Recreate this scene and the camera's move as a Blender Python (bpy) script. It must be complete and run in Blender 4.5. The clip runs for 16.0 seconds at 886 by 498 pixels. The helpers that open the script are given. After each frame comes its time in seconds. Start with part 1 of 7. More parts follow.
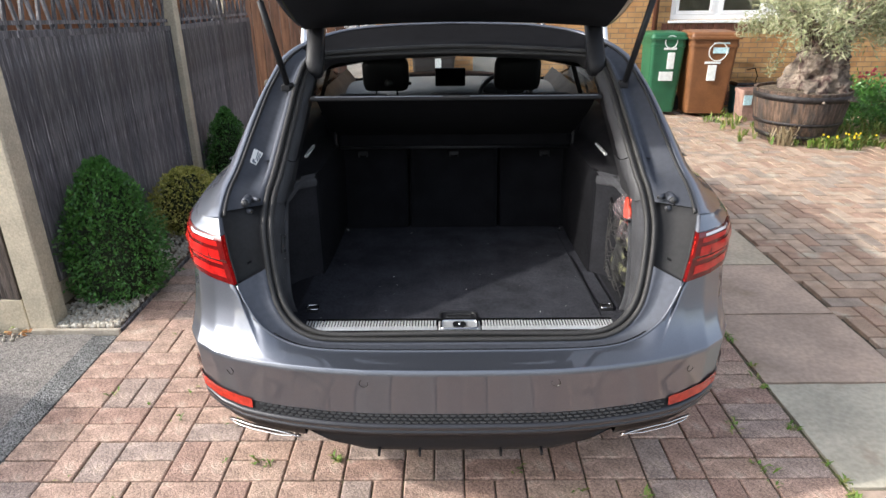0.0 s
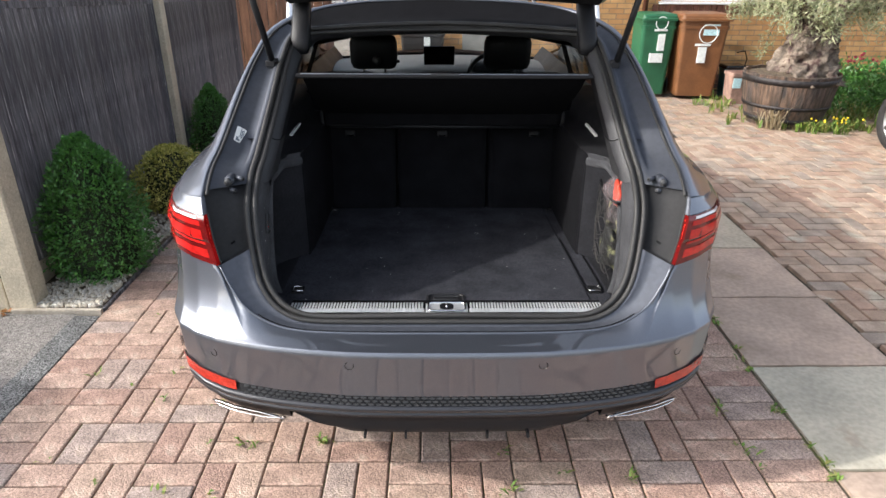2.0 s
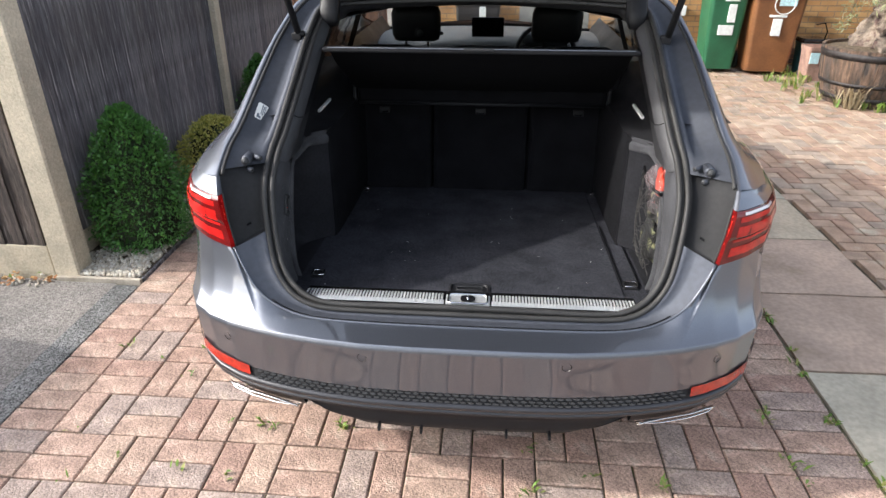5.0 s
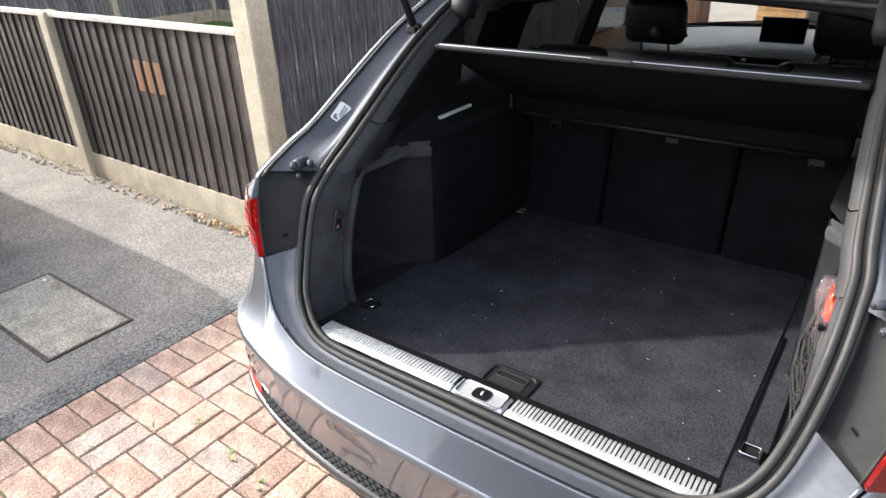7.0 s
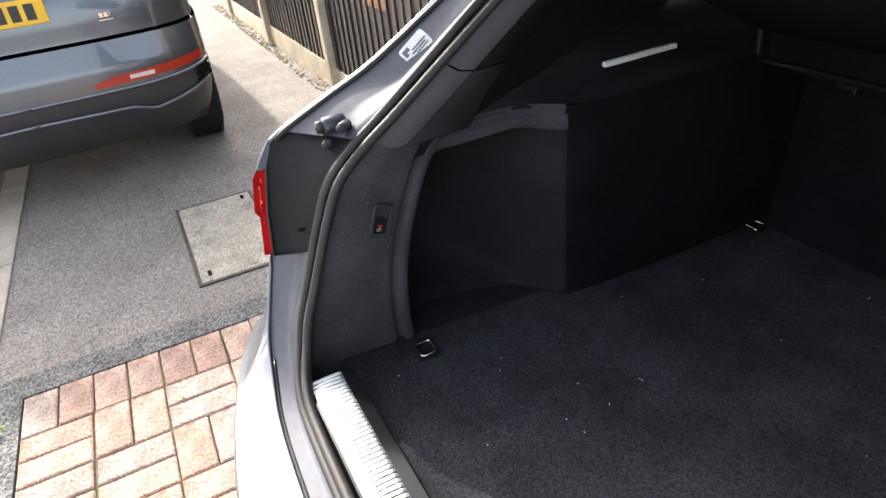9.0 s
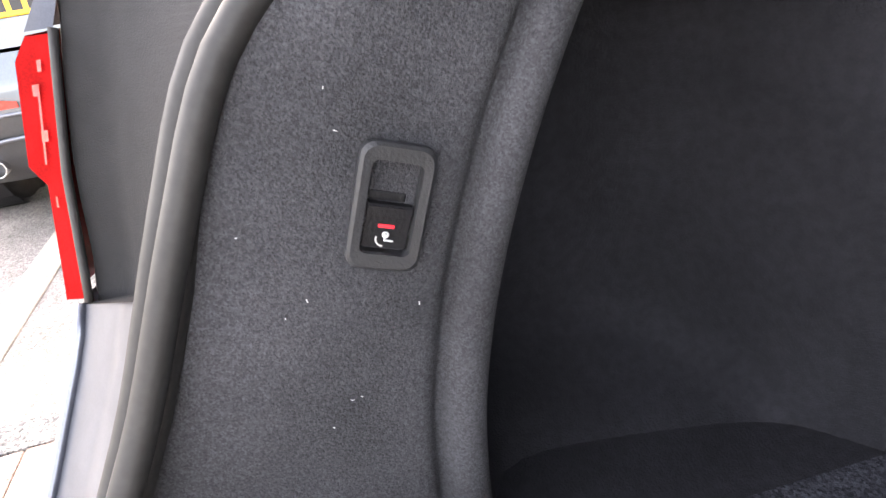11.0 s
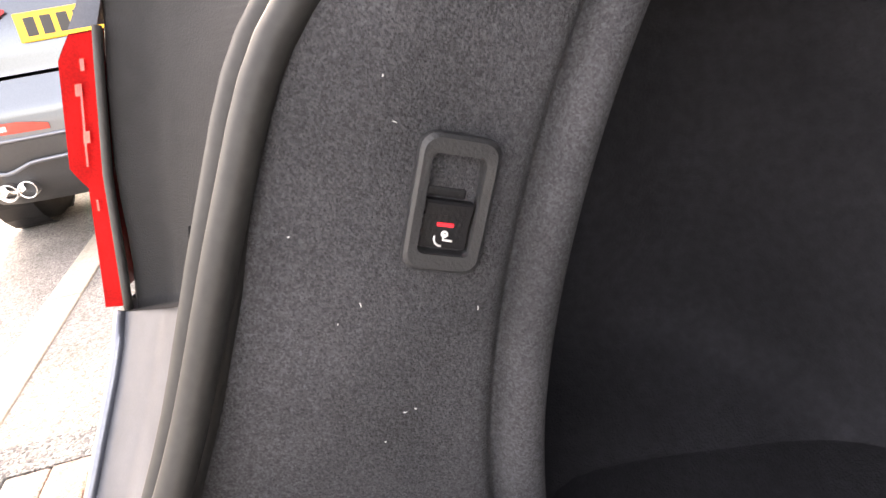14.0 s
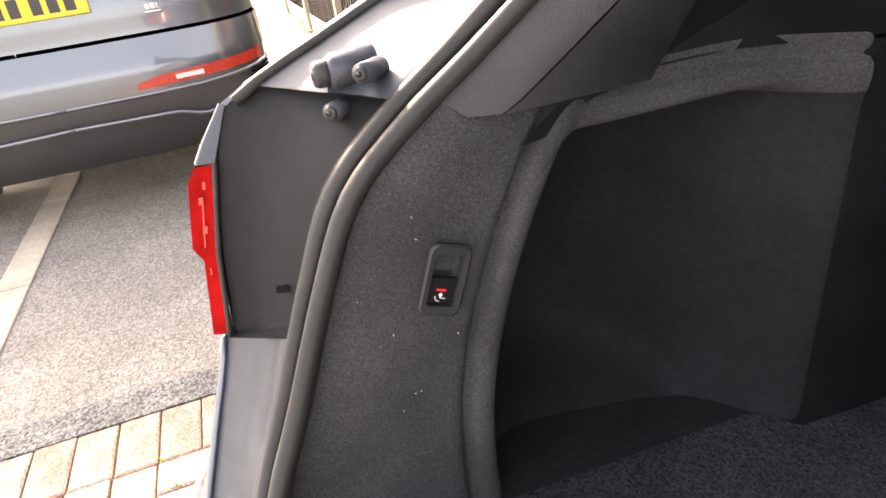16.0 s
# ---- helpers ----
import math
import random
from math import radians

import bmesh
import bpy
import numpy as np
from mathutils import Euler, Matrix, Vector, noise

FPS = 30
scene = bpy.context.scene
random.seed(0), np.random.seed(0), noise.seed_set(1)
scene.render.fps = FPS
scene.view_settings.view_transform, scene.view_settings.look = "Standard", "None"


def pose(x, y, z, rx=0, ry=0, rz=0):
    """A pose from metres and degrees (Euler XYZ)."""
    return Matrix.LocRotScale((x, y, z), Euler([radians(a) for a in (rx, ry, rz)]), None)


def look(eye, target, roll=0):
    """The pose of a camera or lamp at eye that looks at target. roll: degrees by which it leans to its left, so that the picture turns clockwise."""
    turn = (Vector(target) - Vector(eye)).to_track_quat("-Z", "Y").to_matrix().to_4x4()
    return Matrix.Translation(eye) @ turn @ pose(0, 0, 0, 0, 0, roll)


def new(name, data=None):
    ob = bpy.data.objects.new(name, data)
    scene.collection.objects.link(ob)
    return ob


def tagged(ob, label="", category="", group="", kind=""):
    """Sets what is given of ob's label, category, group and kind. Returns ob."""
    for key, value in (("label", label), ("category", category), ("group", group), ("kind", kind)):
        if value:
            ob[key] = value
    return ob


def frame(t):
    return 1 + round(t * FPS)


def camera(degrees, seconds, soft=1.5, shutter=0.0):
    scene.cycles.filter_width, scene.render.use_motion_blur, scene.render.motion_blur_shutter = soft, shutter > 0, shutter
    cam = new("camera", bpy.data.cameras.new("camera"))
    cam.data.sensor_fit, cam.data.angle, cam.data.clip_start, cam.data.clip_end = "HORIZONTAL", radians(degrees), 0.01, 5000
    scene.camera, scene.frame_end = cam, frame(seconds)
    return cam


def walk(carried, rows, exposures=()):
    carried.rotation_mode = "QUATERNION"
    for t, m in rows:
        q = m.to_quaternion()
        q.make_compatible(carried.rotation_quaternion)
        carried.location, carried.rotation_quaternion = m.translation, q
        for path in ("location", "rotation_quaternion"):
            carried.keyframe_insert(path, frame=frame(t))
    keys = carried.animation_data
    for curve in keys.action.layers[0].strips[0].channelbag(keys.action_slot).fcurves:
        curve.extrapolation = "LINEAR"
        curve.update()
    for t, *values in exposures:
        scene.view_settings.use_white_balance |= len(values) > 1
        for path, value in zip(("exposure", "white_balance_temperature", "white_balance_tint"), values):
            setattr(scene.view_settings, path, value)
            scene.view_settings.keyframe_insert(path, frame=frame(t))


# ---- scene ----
cam = camera(70.2, 16.0)
PATH = [
    (0, (-0.041, -1.684, 1.645), (-0.049, 0.157, 0.865), -0.5),
    (0.5, (-0.043, -1.693, 1.644), (-0.057, 0.144, 0.854), -0.4),
    (1, (-0.045, -1.69, 1.643), (-0.042, 0.139, 0.835), -0.2),
    (1.5, (-0.049, -1.679, 1.639), (-0.04, 0.142, 0.811), 0.0),
    (2, (-0.041, -1.659, 1.635), (-0.01, 0.158, 0.8), 0.4),
    (2.5, (-0.04, -1.657, 1.64), (-0.053, 0.166, 0.819), -0.3),
    (3, (-0.031, -1.651, 1.644), (-0.054, 0.173, 0.824), -0.2),
    (3.2, (-0.025, -1.647, 1.643), (-0.033, 0.18, 0.829), -0.6),
    (5.5, (0.118, -1.422, 1.62), (-0.146, 0.329, 0.69), -0.2),
    (6, (0.249, -1.234, 1.602), (-0.288, 0.466, 0.696), -2.1),
    (6.5, (0.487, -1.055, 1.599), (-0.395, 0.489, 0.682), -1.5),
    (7, (0.574, -0.873, 1.568), (-0.493, 0.549, 0.652), -2.1),
    (7.5, (0.585, -0.634, 1.54), (-0.643, 0.598, 0.553), -2.0),
    (8, (0.579, -0.382, 1.503), (-0.9, 0.538, 0.52), -4.8),
    (8.5, (0.516, -0.207, 1.472), (-1.039, 0.51, 0.44), -6.2),
    (8.7, (0.452, -0.162, 1.446), (-1.101, 0.544, 0.401), -6.4),
    (10.8, (-0.256, 0.138, 0.999), (-1.979, 0.478, 0.041), -8.7),
    (11, (-0.291, 0.151, 0.988), (-2.042, 0.501, 0.086), -8.8),
    (11.5, (-0.331, 0.141, 0.964), (-2.117, 0.428, 0.111), -9.6),
    (12, (-0.326, 0.138, 0.969), (-2.115, 0.439, 0.126), -9.4),
    (12.5, (-0.319, 0.138, 0.971), (-2.107, 0.446, 0.13), -9.6),
    (13, (-0.311, 0.139, 0.974), (-2.106, 0.444, 0.145), -9.9),
    (13.5, (-0.31, 0.138, 0.973), (-2.106, 0.432, 0.143), -10.0),
    (14, (-0.309, 0.134, 0.975), (-2.098, 0.439, 0.135), -9.7),
    (14.5, (-0.287, 0.126, 0.976), (-2.021, 0.427, 0.027), -9.5),
    (15, (-0.265, 0.12, 1.017), (-1.972, 0.416, 0.018), -12.8),
    (15.5, (-0.235, 0.111, 1.065), (-1.905, 0.467, 0.024), -11.3),
    (16, (-0.155, 0.067, 1.134), (-1.839, 0.56, 0.176), -7.9),
]
EXPO = ((0,.50,6350,10),(3.2,.50,6350,10),(5.3,.70,6350,10),(6.5,1.05,6400,10),(8.7,1.15,6800,11),(10.8,3.05,7200,17),(12,2.95,7800,19),(14.5,2.85,8100,19),(16,2.3,8100,18))
walk(cam, [(t, look(eye, target, roll)) for t, eye, target, roll in PATH], EXPO)

# ---- light ----
SUN_DIR = Vector((-1.6, -0.34, 1.05)).normalized()   # towards the sun
world = bpy.data.worlds.new("sky")
scene.world = world
world.use_nodes = True
wn = world.node_tree
sky = wn.nodes.new("ShaderNodeTexSky")
sky.sky_type, sky.sun_disc = "NISHITA", False
sky.sun_elevation = math.asin(SUN_DIR.z)
sky.sun_rotation = math.atan2(SUN_DIR.x, SUN_DIR.y)
sky.air_density, sky.dust_density = 1.0, 3.2
pale = wn.nodes.new("ShaderNodeHueSaturation")   # thin high cloud takes the blue down
pale.inputs["Saturation"].default_value = 0.5
wn.links.new(sky.outputs[0], pale.inputs["Color"])
wn.links.new(pale.outputs[0], wn.nodes["Background"].inputs[0])
wn.nodes["Background"].inputs[1].default_value = 0.28
sun = new("sun", bpy.data.lights.new("sun", "SUN"))
sun.data.energy, sun.data.angle, sun.data.color = 3.1, radians(1.0), (1.0, 0.955, 0.885)
sun.matrix_world = look(SUN_DIR * 30, (0, 0, 0))


# ---- materials ----
def surf(name, base, rough=0.6, metal=0.0, vary=0.0, scale=8.0, bump=0.0, bscale=60.0, coat=0.0, second=None,
         rnd=None, spec=0.5, rrough=0.0, fine=None, sheen=0.0):
    """A node material: two scales of noise in the colour, noise in the relief, optional random tint per piece."""
    m = bpy.data.materials.new(name)
    m.use_nodes = True
    nt = m.node_tree
    N, L = nt.nodes, nt.links
    b = N["Principled BSDF"]
    b.inputs["Roughness"].default_value, b.inputs["Metallic"].default_value = rough, metal
    b.inputs["Coat Weight"].default_value = coat
    b.inputs["Coat Roughness"].default_value = 0.015
    b.inputs["Coat IOR"].default_value = 1.5
    b.inputs["Specular IOR Level"].default_value = spec
    b.inputs["Sheen Weight"].default_value = sheen
    tc = N.new("ShaderNodeTexCoord")
    col = None
    if rnd:
        src = N.new("ShaderNodeObjectInfo").outputs["Random"] if rnd[0] == "object" else N.new("ShaderNodeNewGeometry").outputs["Random Per Island"]
        ramp = N.new("ShaderNodeValToRGB")
        ramp.color_ramp.interpolation = "CONSTANT" if len(rnd) > 2 else "LINEAR"
        cols = rnd[1]
        while len(ramp.color_ramp.elements) < len(cols):
            ramp.color_ramp.elements.new(0.5)
        for i, c in enumerate(cols):
            ramp.color_ramp.elements[i].position = i / len(cols)
            ramp.color_ramp.elements[i].color = (*c, 1)
        L.new(src, ramp.inputs[0])
        col = ramp.outputs[0]
    if vary or second:
        n1 = N.new("ShaderNodeTexNoise")
        n1.inputs["Scale"].default_value, n1.inputs["Detail"].default_value = scale, 8
        L.new(tc.outputs["Object"], n1.inputs["Vector"])
        n2 = N.new("ShaderNodeTexNoise")
        n2.inputs["Scale"].default_value, n2.inputs["Detail"].default_value = (fine or scale * 14), 4
        L.new(tc.outputs["Object"], n2.inputs["Vector"])
        mr = N.new("ShaderNodeMapRange")
        mr.inputs[1].default_value, mr.inputs[2].default_value = 0.35, 0.65
        mr.inputs[3].default_value, mr.inputs[4].default_value = 1 - vary, 1 + vary
        L.new(n1.outputs["Fac"], mr.inputs[0])
        mr2 = N.new("ShaderNodeMapRange")
        mr2.inputs[1].default_value, mr2.inputs[2].default_value = 0.35, 0.65
        mr2.inputs[3].default_value, mr2.inputs[4].default_value = 1 - vary * 0.7, 1 + vary * 0.7
        L.new(n2.outputs["Fac"], mr2.inputs[0])
        mul = N.new("ShaderNodeMath")
        mul.operation = "MULTIPLY"
        L.new(mr.outputs[0], mul.inputs[0])
        L.new(mr2.outputs[0], mul.inputs[1])
        if second:
            mixs = N.new("ShaderNodeMix")
            mixs.data_type = "RGBA"
            n3 = N.new("ShaderNodeTexNoise")
            n3.inputs["Scale"].default_value, n3.inputs["Detail"].default_value = second[1], 6
            L.new(tc.outputs["Object"], n3.inputs["Vector"])
            mr3 = N.new("ShaderNodeMapRange")
            mr3.inputs[1].default_value, mr3.inputs[2].default_value = second[2], second[2] + 0.12
            L.new(n3.outputs["Fac"], mr3.inputs[0])
            L.new(mr3.outputs[0], mixs.inputs[0])
            if col:
                L.new(col, mixs.inputs[6])
            else:
                mixs.inputs[6].default_value = (*base, 1)
            mixs.inputs[7].default_value = (*second[0], 1)
            col = mixs.outputs[2]
        vm = N.new("ShaderNodeVectorMath")
        vm.operation = "SCALE"
        if col:
            L.new(col, vm.inputs[0])
        else:
            vm.inputs[0].default_value = base
        L.new(mul.outputs[0], vm.inputs[3])
        L.new(vm.outputs[0], b.inputs["Base Color"])
        if rrough:
            mr4 = N.new("ShaderNodeMapRange")
            mr4.inputs[1].default_value, mr4.inputs[2].default_value = 0.3, 0.7
            mr4.inputs[3].default_value, mr4.inputs[4].default_value = max(0.02, rough - rrough), rough + rrough
            L.new(n1.outputs["Fac"], mr4.inputs[0])
            L.new(mr4.outputs[0], b.inputs["Roughness"])
    elif col:
        L.new(col, b.inputs["Base Color"])
    else:
        b.inputs["Base Color"].default_value = (*base, 1)
    if bump:
        nb = N.new("ShaderNodeTexNoise")
        nb.inputs["Scale"].default_value, nb.inputs["Detail"].default_value = bscale, 6
        L.new(tc.outputs["Object"], nb.inputs["Vector"])
        bp = N.new("ShaderNodeBump")
        bp.inputs["Strength"].default_value, bp.inputs["Distance"].default_value = 1.0, bump
        L.new(nb.outputs["Fac"], bp.inputs["Height"])
        L.new(bp.outputs[0], b.inputs["Normal"])
    return m


def speckle(m, scale, lo, hi, depth=0.0):
    """Add grains (aggregate, felt) to a material: each cell its own lightness, with a little relief."""
    nt = m.node_tree
    N, L = nt.nodes, nt.links
    b = N["Principled BSDF"]
    tc = [n for n in N if n.type == "TEX_COORD"][0]
    vo = N.new("ShaderNodeTexVoronoi")
    vo.inputs["Scale"].default_value = scale
    L.new(tc.outputs["Object"], vo.inputs["Vector"])
    sep = N.new("ShaderNodeSeparateColor")
    L.new(vo.outputs["Color"], sep.inputs[0])
    mr = N.new("ShaderNodeMapRange")
    mr.inputs[3].default_value, mr.inputs[4].default_value = lo, hi
    L.new(sep.outputs[0], mr.inputs[0])
    vm = N.new("ShaderNodeVectorMath")
    vm.operation = "SCALE"
    old = b.inputs["Base Color"].links
    if old:
        L.new(old[0].from_socket, vm.inputs[0])
    else:
        vm.inputs[0].default_value = b.inputs["Base Color"].default_value[:3]
    L.new(mr.outputs[0], vm.inputs[3])
    L.new(vm.outputs[0], b.inputs["Base Color"])
    if depth:
        bp = N.new("ShaderNodeBump")
        bp.inputs["Distance"].default_value = depth
        bp.invert = True
        L.new(vo.outputs["Distance"], bp.inputs["Height"])
        if b.inputs["Normal"].links:
            L.new(b.inputs["Normal"].links[0].from_socket, bp.inputs["Normal"])
        L.new(bp.outputs[0], b.inputs["Normal"])
    return m


def glassy(name, tint, rough=0.0):
    m = bpy.data.materials.new(name)
    m.use_nodes = True
    b = m.node_tree.nodes["Principled BSDF"]
    b.inputs["Base Color"].default_value = (*tint, 1)
    b.inputs["Transmission Weight"].default_value = 1.0
    b.inputs["Roughness"].default_value = rough
    b.inputs["IOR"].default_value = 1.45
    return m


def stretched(m, sx, sy, sz):
    """Stretch every noise of a material along the given axes, for wood grain."""
    nt = m.node_tree
    mp = nt.nodes.new("ShaderNodeMapping")
    mp.inputs["Scale"].default_value = (sx, sy, sz)
    tc = [n for n in nt.nodes if n.type == "TEX_COORD"][0]
    nt.links.new(tc.outputs["Object"], mp.inputs["Vector"])
    for n in nt.nodes:
        if n.type == "TEX_NOISE":
            nt.links.new(mp.outputs[0], n.inputs["Vector"])
    return m


BRICK_TONES = [(0.389, 0.266, 0.209), (0.360, 0.233, 0.179), (0.408, 0.282, 0.222), (0.348, 0.264, 0.222), (0.376, 0.254, 0.199), (0.427, 0.305, 0.236),
               (0.341, 0.220, 0.173), (0.398, 0.279, 0.217), (0.346, 0.268, 0.229), (0.396, 0.268, 0.205)]
LIGHT_STAIN = ((0.45, 0.35, 0.28), 9.0, 0.58)
m_paver = speckle(surf("paver", (0.4, 0.2, 0.14), 0.85, vary=0.2, scale=12, bump=0.003, bscale=180, rnd=("object", BRICK_TONES, 1), second=LIGHT_STAIN), 170, 0.66, 1.34, 0.002)
m_paver_far = speckle(surf("paver_joined", (0.4, 0.2, 0.14), 0.85, vary=0.2, scale=12, bump=0.003, bscale=180, rnd=("island", BRICK_TONES, 1), second=LIGHT_STAIN), 170, 0.66, 1.34, 0.002)
COURT_TONES = [(0.37, 0.270, 0.200), (0.330, 0.222, 0.165), (0.40, 0.305, 0.232), (0.305, 0.245, 0.198), (0.355, 0.250, 0.182)]
m_court = surf("court_paver", (0.340, 0.230, 0.162), 0.85, vary=0.2, scale=9, bump=0.003, bscale=140, rnd=("island", COURT_TONES, 1), second=((0.408, 0.357, 0.281), 5.0, 0.58))
m_joint = surf("joint_sand", (0.13, 0.11, 0.075), 0.95, vary=0.4, scale=6, bump=0.004, bscale=120, second=((0.095, 0.105, 0.028), 9.0, 0.50))
m_court_joint = surf("court_joint", (0.085, 0.070, 0.048), 0.95, vary=0.4, scale=6, bump=0.004, bscale=120, second=((0.06, 0.075, 0.025), 3.0, 0.54))
m_asphalt = speckle(surf("asphalt", (0.210, 0.193, 0.176), 0.9, vary=0.12, scale=3, bump=0.004, bscale=130, fine=40, second=((0.237, 0.216, 0.194), 1.7, 0.5)), 160, 0.55, 1.45, 0.002)
m_asphalt_new = speckle(surf("asphalt_strip", (0.15, 0.15, 0.145), 0.9, vary=0.2, scale=7, bump=0.004, bscale=150, fine=90), 150, 0.35, 1.7, 0.005)
m_kerb = surf("kerb_concrete", (0.43, 0.38, 0.31), 0.85, vary=0.14, scale=5, bump=0.002, bscale=160, second=((0.30, 0.26, 0.20), 4.0, 0.62))
m_concrete = speckle(surf("post_concrete", (0.506, 0.443, 0.333), 0.85, vary=0.13, scale=7, bump=0.0012, bscale=150, second=((0.345, 0.313, 0.216), 3.0, 0.62)), 120, 0.90, 1.07, 0.001)
m_cover = speckle(surf("cover_concrete", (0.39, 0.355, 0.295), 0.9, vary=0.15, scale=9, bump=0.003, bscale=150, fine=130, second=((0.22, 0.21, 0.17), 7.0, 0.60)), 190, 0.55, 1.4, 0.003)
m_iron = surf("rusty_iron", (0.10, 0.085, 0.07), 0.7, metal=0.6, vary=0.3, scale=20, bump=0.002)
m_slab = surf("slab_stone", (0.40, 0.36, 0.29), 0.75, vary=0.16, scale=3, bump=0.006, bscale=9, fine=45, rnd=("object", [(0.44, 0.405, 0.32), (0.425, 0.365, 0.275), (0.42, 0.32, 0.25), (0.41, 0.38, 0.305)], 1), second=((0.34, 0.26, 0.185), 3.4, 0.60))
m_gravel = surf("white_gravel", (0.480, 0.442, 0.365), 0.8, vary=0.1, scale=30, rnd=("island", [(0.528, 0.490, 0.418), (0.440, 0.395, 0.319), (0.576, 0.545, 0.479), (0.360, 0.316, 0.258), (0.496, 0.442, 0.350)], 1))
m_soil = surf("soil", (0.10, 0.075, 0.05), 0.95, vary=0.4, scale=20, bump=0.01, bscale=40)
m_fence = stretched(surf("weathered_boards", (0.11, 0.105, 0.112), 0.7, vary=0.55, scale=4, bump=0.005, bscale=34, fine=26, rnd=("object", [(0.115, 0.111, 0.122), (0.18, 0.172, 0.178), (0.08, 0.078, 0.088), (0.15, 0.142, 0.147)]), second=((0.33, 0.32, 0.315), 13.0, 0.59)), 6, 6, 0.35)
m_fence_low = stretched(surf("brown_boards", (0.055, 0.042, 0.036), 0.85, vary=0.55, scale=7, bump=0.006, bscale=60, fine=40, rnd=("object", [(0.050, 0.038, 0.034), (0.068, 0.053, 0.045), (0.038, 0.030, 0.028)]), second=((0.19, 0.165, 0.14), 9.0, 0.60)), 6, 6, 0.5)
m_bare = stretched(surf("bare_board", (0.24, 0.12, 0.06), 0.8, vary=0.2, scale=7, bump=0.002), 5, 5, 0.6)
m_cap = surf("fence_cap", (0.52, 0.49, 0.44), 0.8, vary=0.15, scale=6, bump=0.002)
m_shed = stretched(surf("red_brown_wood", (0.24, 0.095, 0.045), 0.75, vary=0.3, scale=6, bump=0.003, rnd=("object", [(0.25, 0.10, 0.045), (0.20, 0.08, 0.04), (0.29, 0.13, 0.06)])), 5, 5, 0.6)
m_gate_wood = stretched(surf("dark_gate_wood", (0.14, 0.065, 0.035), 0.7, vary=0.3, scale=6, bump=0.003, rnd=("object", [(0.15, 0.07, 0.04), (0.11, 0.05, 0.03), (0.2, 0.09, 0.045)])), 5, 5, 0.6)
m_lawn = surf("lawn", (0.08, 0.17, 0.025), 0.9, vary=0.3, scale=4, bump=0.02, bscale=60)
m_upvc = surf("white_frame", (0.8, 0.8, 0.79), 0.35, vary=0.03, scale=4)
m_green = surf("green_plastic", (0.018, 0.11, 0.05), 0.45, vary=0.12, scale=5, bump=0.0006, bscale=200)
m_brown = surf("brown_plastic", (0.18, 0.075, 0.028), 0.5, vary=0.15, scale=5, bump=0.0006, bscale=200)
m_teal = surf("teal_plastic", (0.01, 0.075, 0.085), 0.4, vary=0.1, scale=5)
m_tag = surf("pale_print", (0.72, 0.75, 0.72), 0.6, vary=0.08, scale=30)
m_tag_blue = surf("blue_print", (0.45, 0.66, 0.70), 0.6, vary=0.2, scale=60)
m_pot = surf("weathered_pot", (0.30, 0.19, 0.15), 0.85, vary=0.25, scale=10, bump=0.003)
m_stave = stretched(surf("barrel_oak", (0.10, 0.065, 0.045), 0.8, vary=0.5, scale=8, bump=0.004, rnd=("object", [(0.10, 0.065, 0.045), (0.14, 0.09, 0.06), (0.07, 0.05, 0.04)]), second=((0.05, 0.042, 0.037), 5.0, 0.5)), 4, 4, 0.7)
m_hoop = surf("barrel_hoop", (0.05, 0.045, 0.045), 0.6, metal=0.7, vary=0.3, scale=20)
m_bark = surf("olive_bark", (0.20, 0.16, 0.125), 0.9, vary=0.45, scale=14, bump=0.03, bscale=28, second=((0.07, 0.04, 0.035), 9.0, 0.5))
m_leaf_olive = surf("olive_leaf", (0.2, 0.22, 0.12), 0.6, rnd=("island", [(0.24, 0.28, 0.13), (0.36, 0.37, 0.19), (0.13, 0.165, 0.075), (0.46, 0.43, 0.27), (0.30, 0.33, 0.19)]))
m_leaf_box = surf("box_leaf", (0.060, 0.180, 0.030), 0.45, rnd=("island", [(0.050, 0.150, 0.027), (0.090, 0.25, 0.040), (0.030, 0.095, 0.018), (0.065, 0.185, 0.030)]))
m_leaf_gold = surf("golden_leaf", (0.491, 0.439, 0.088), 0.5, rnd=("island", [(0.527, 0.474, 0.105), (0.386, 0.386, 0.079), (0.667, 0.597, 0.194), (0.281, 0.299, 0.053)]))
m_weed = surf("weed_leaf", (0.12, 0.22, 0.03), 0.6, rnd=("island", [(0.10, 0.20, 0.025), (0.17, 0.26, 0.04), (0.07, 0.14, 0.02), (0.25, 0.25, 0.07)]))
m_straw = surf("dry_straw", (0.42, 0.33, 0.19), 0.8, rnd=("island", [(0.30, 0.235, 0.135), (0.24, 0.18, 0.10), (0.36, 0.30, 0.19)]))
m_pink = surf("pink_flower", (0.30, 0.03, 0.05), 0.6)
m_stem = surf("stem", (0.10, 0.07, 0.04), 0.8, vary=0.2)
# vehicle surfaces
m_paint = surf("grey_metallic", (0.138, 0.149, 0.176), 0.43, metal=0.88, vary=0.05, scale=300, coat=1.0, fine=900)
# body paint again, coloured darker and duller for shade in the boot opening
m_paint_shade = surf("grey_metallic_shade", (0.072, 0.078, 0.094), 0.55, metal=0.6, vary=0.08, scale=60, coat=0.1, fine=900)
m_paint.node_tree.nodes["Principled BSDF"].inputs["Coat IOR"].default_value = 1.6
m_lip = surf("satin_charcoal", (0.022, 0.022, 0.026), 0.36, metal=0.2, vary=0.1, scale=20, coat=0.4)
m_paint_suv = surf("blue_grey_metallic", (0.11, 0.125, 0.145), 0.32, metal=0.8, vary=0.06, scale=200, coat=1.0, fine=900)
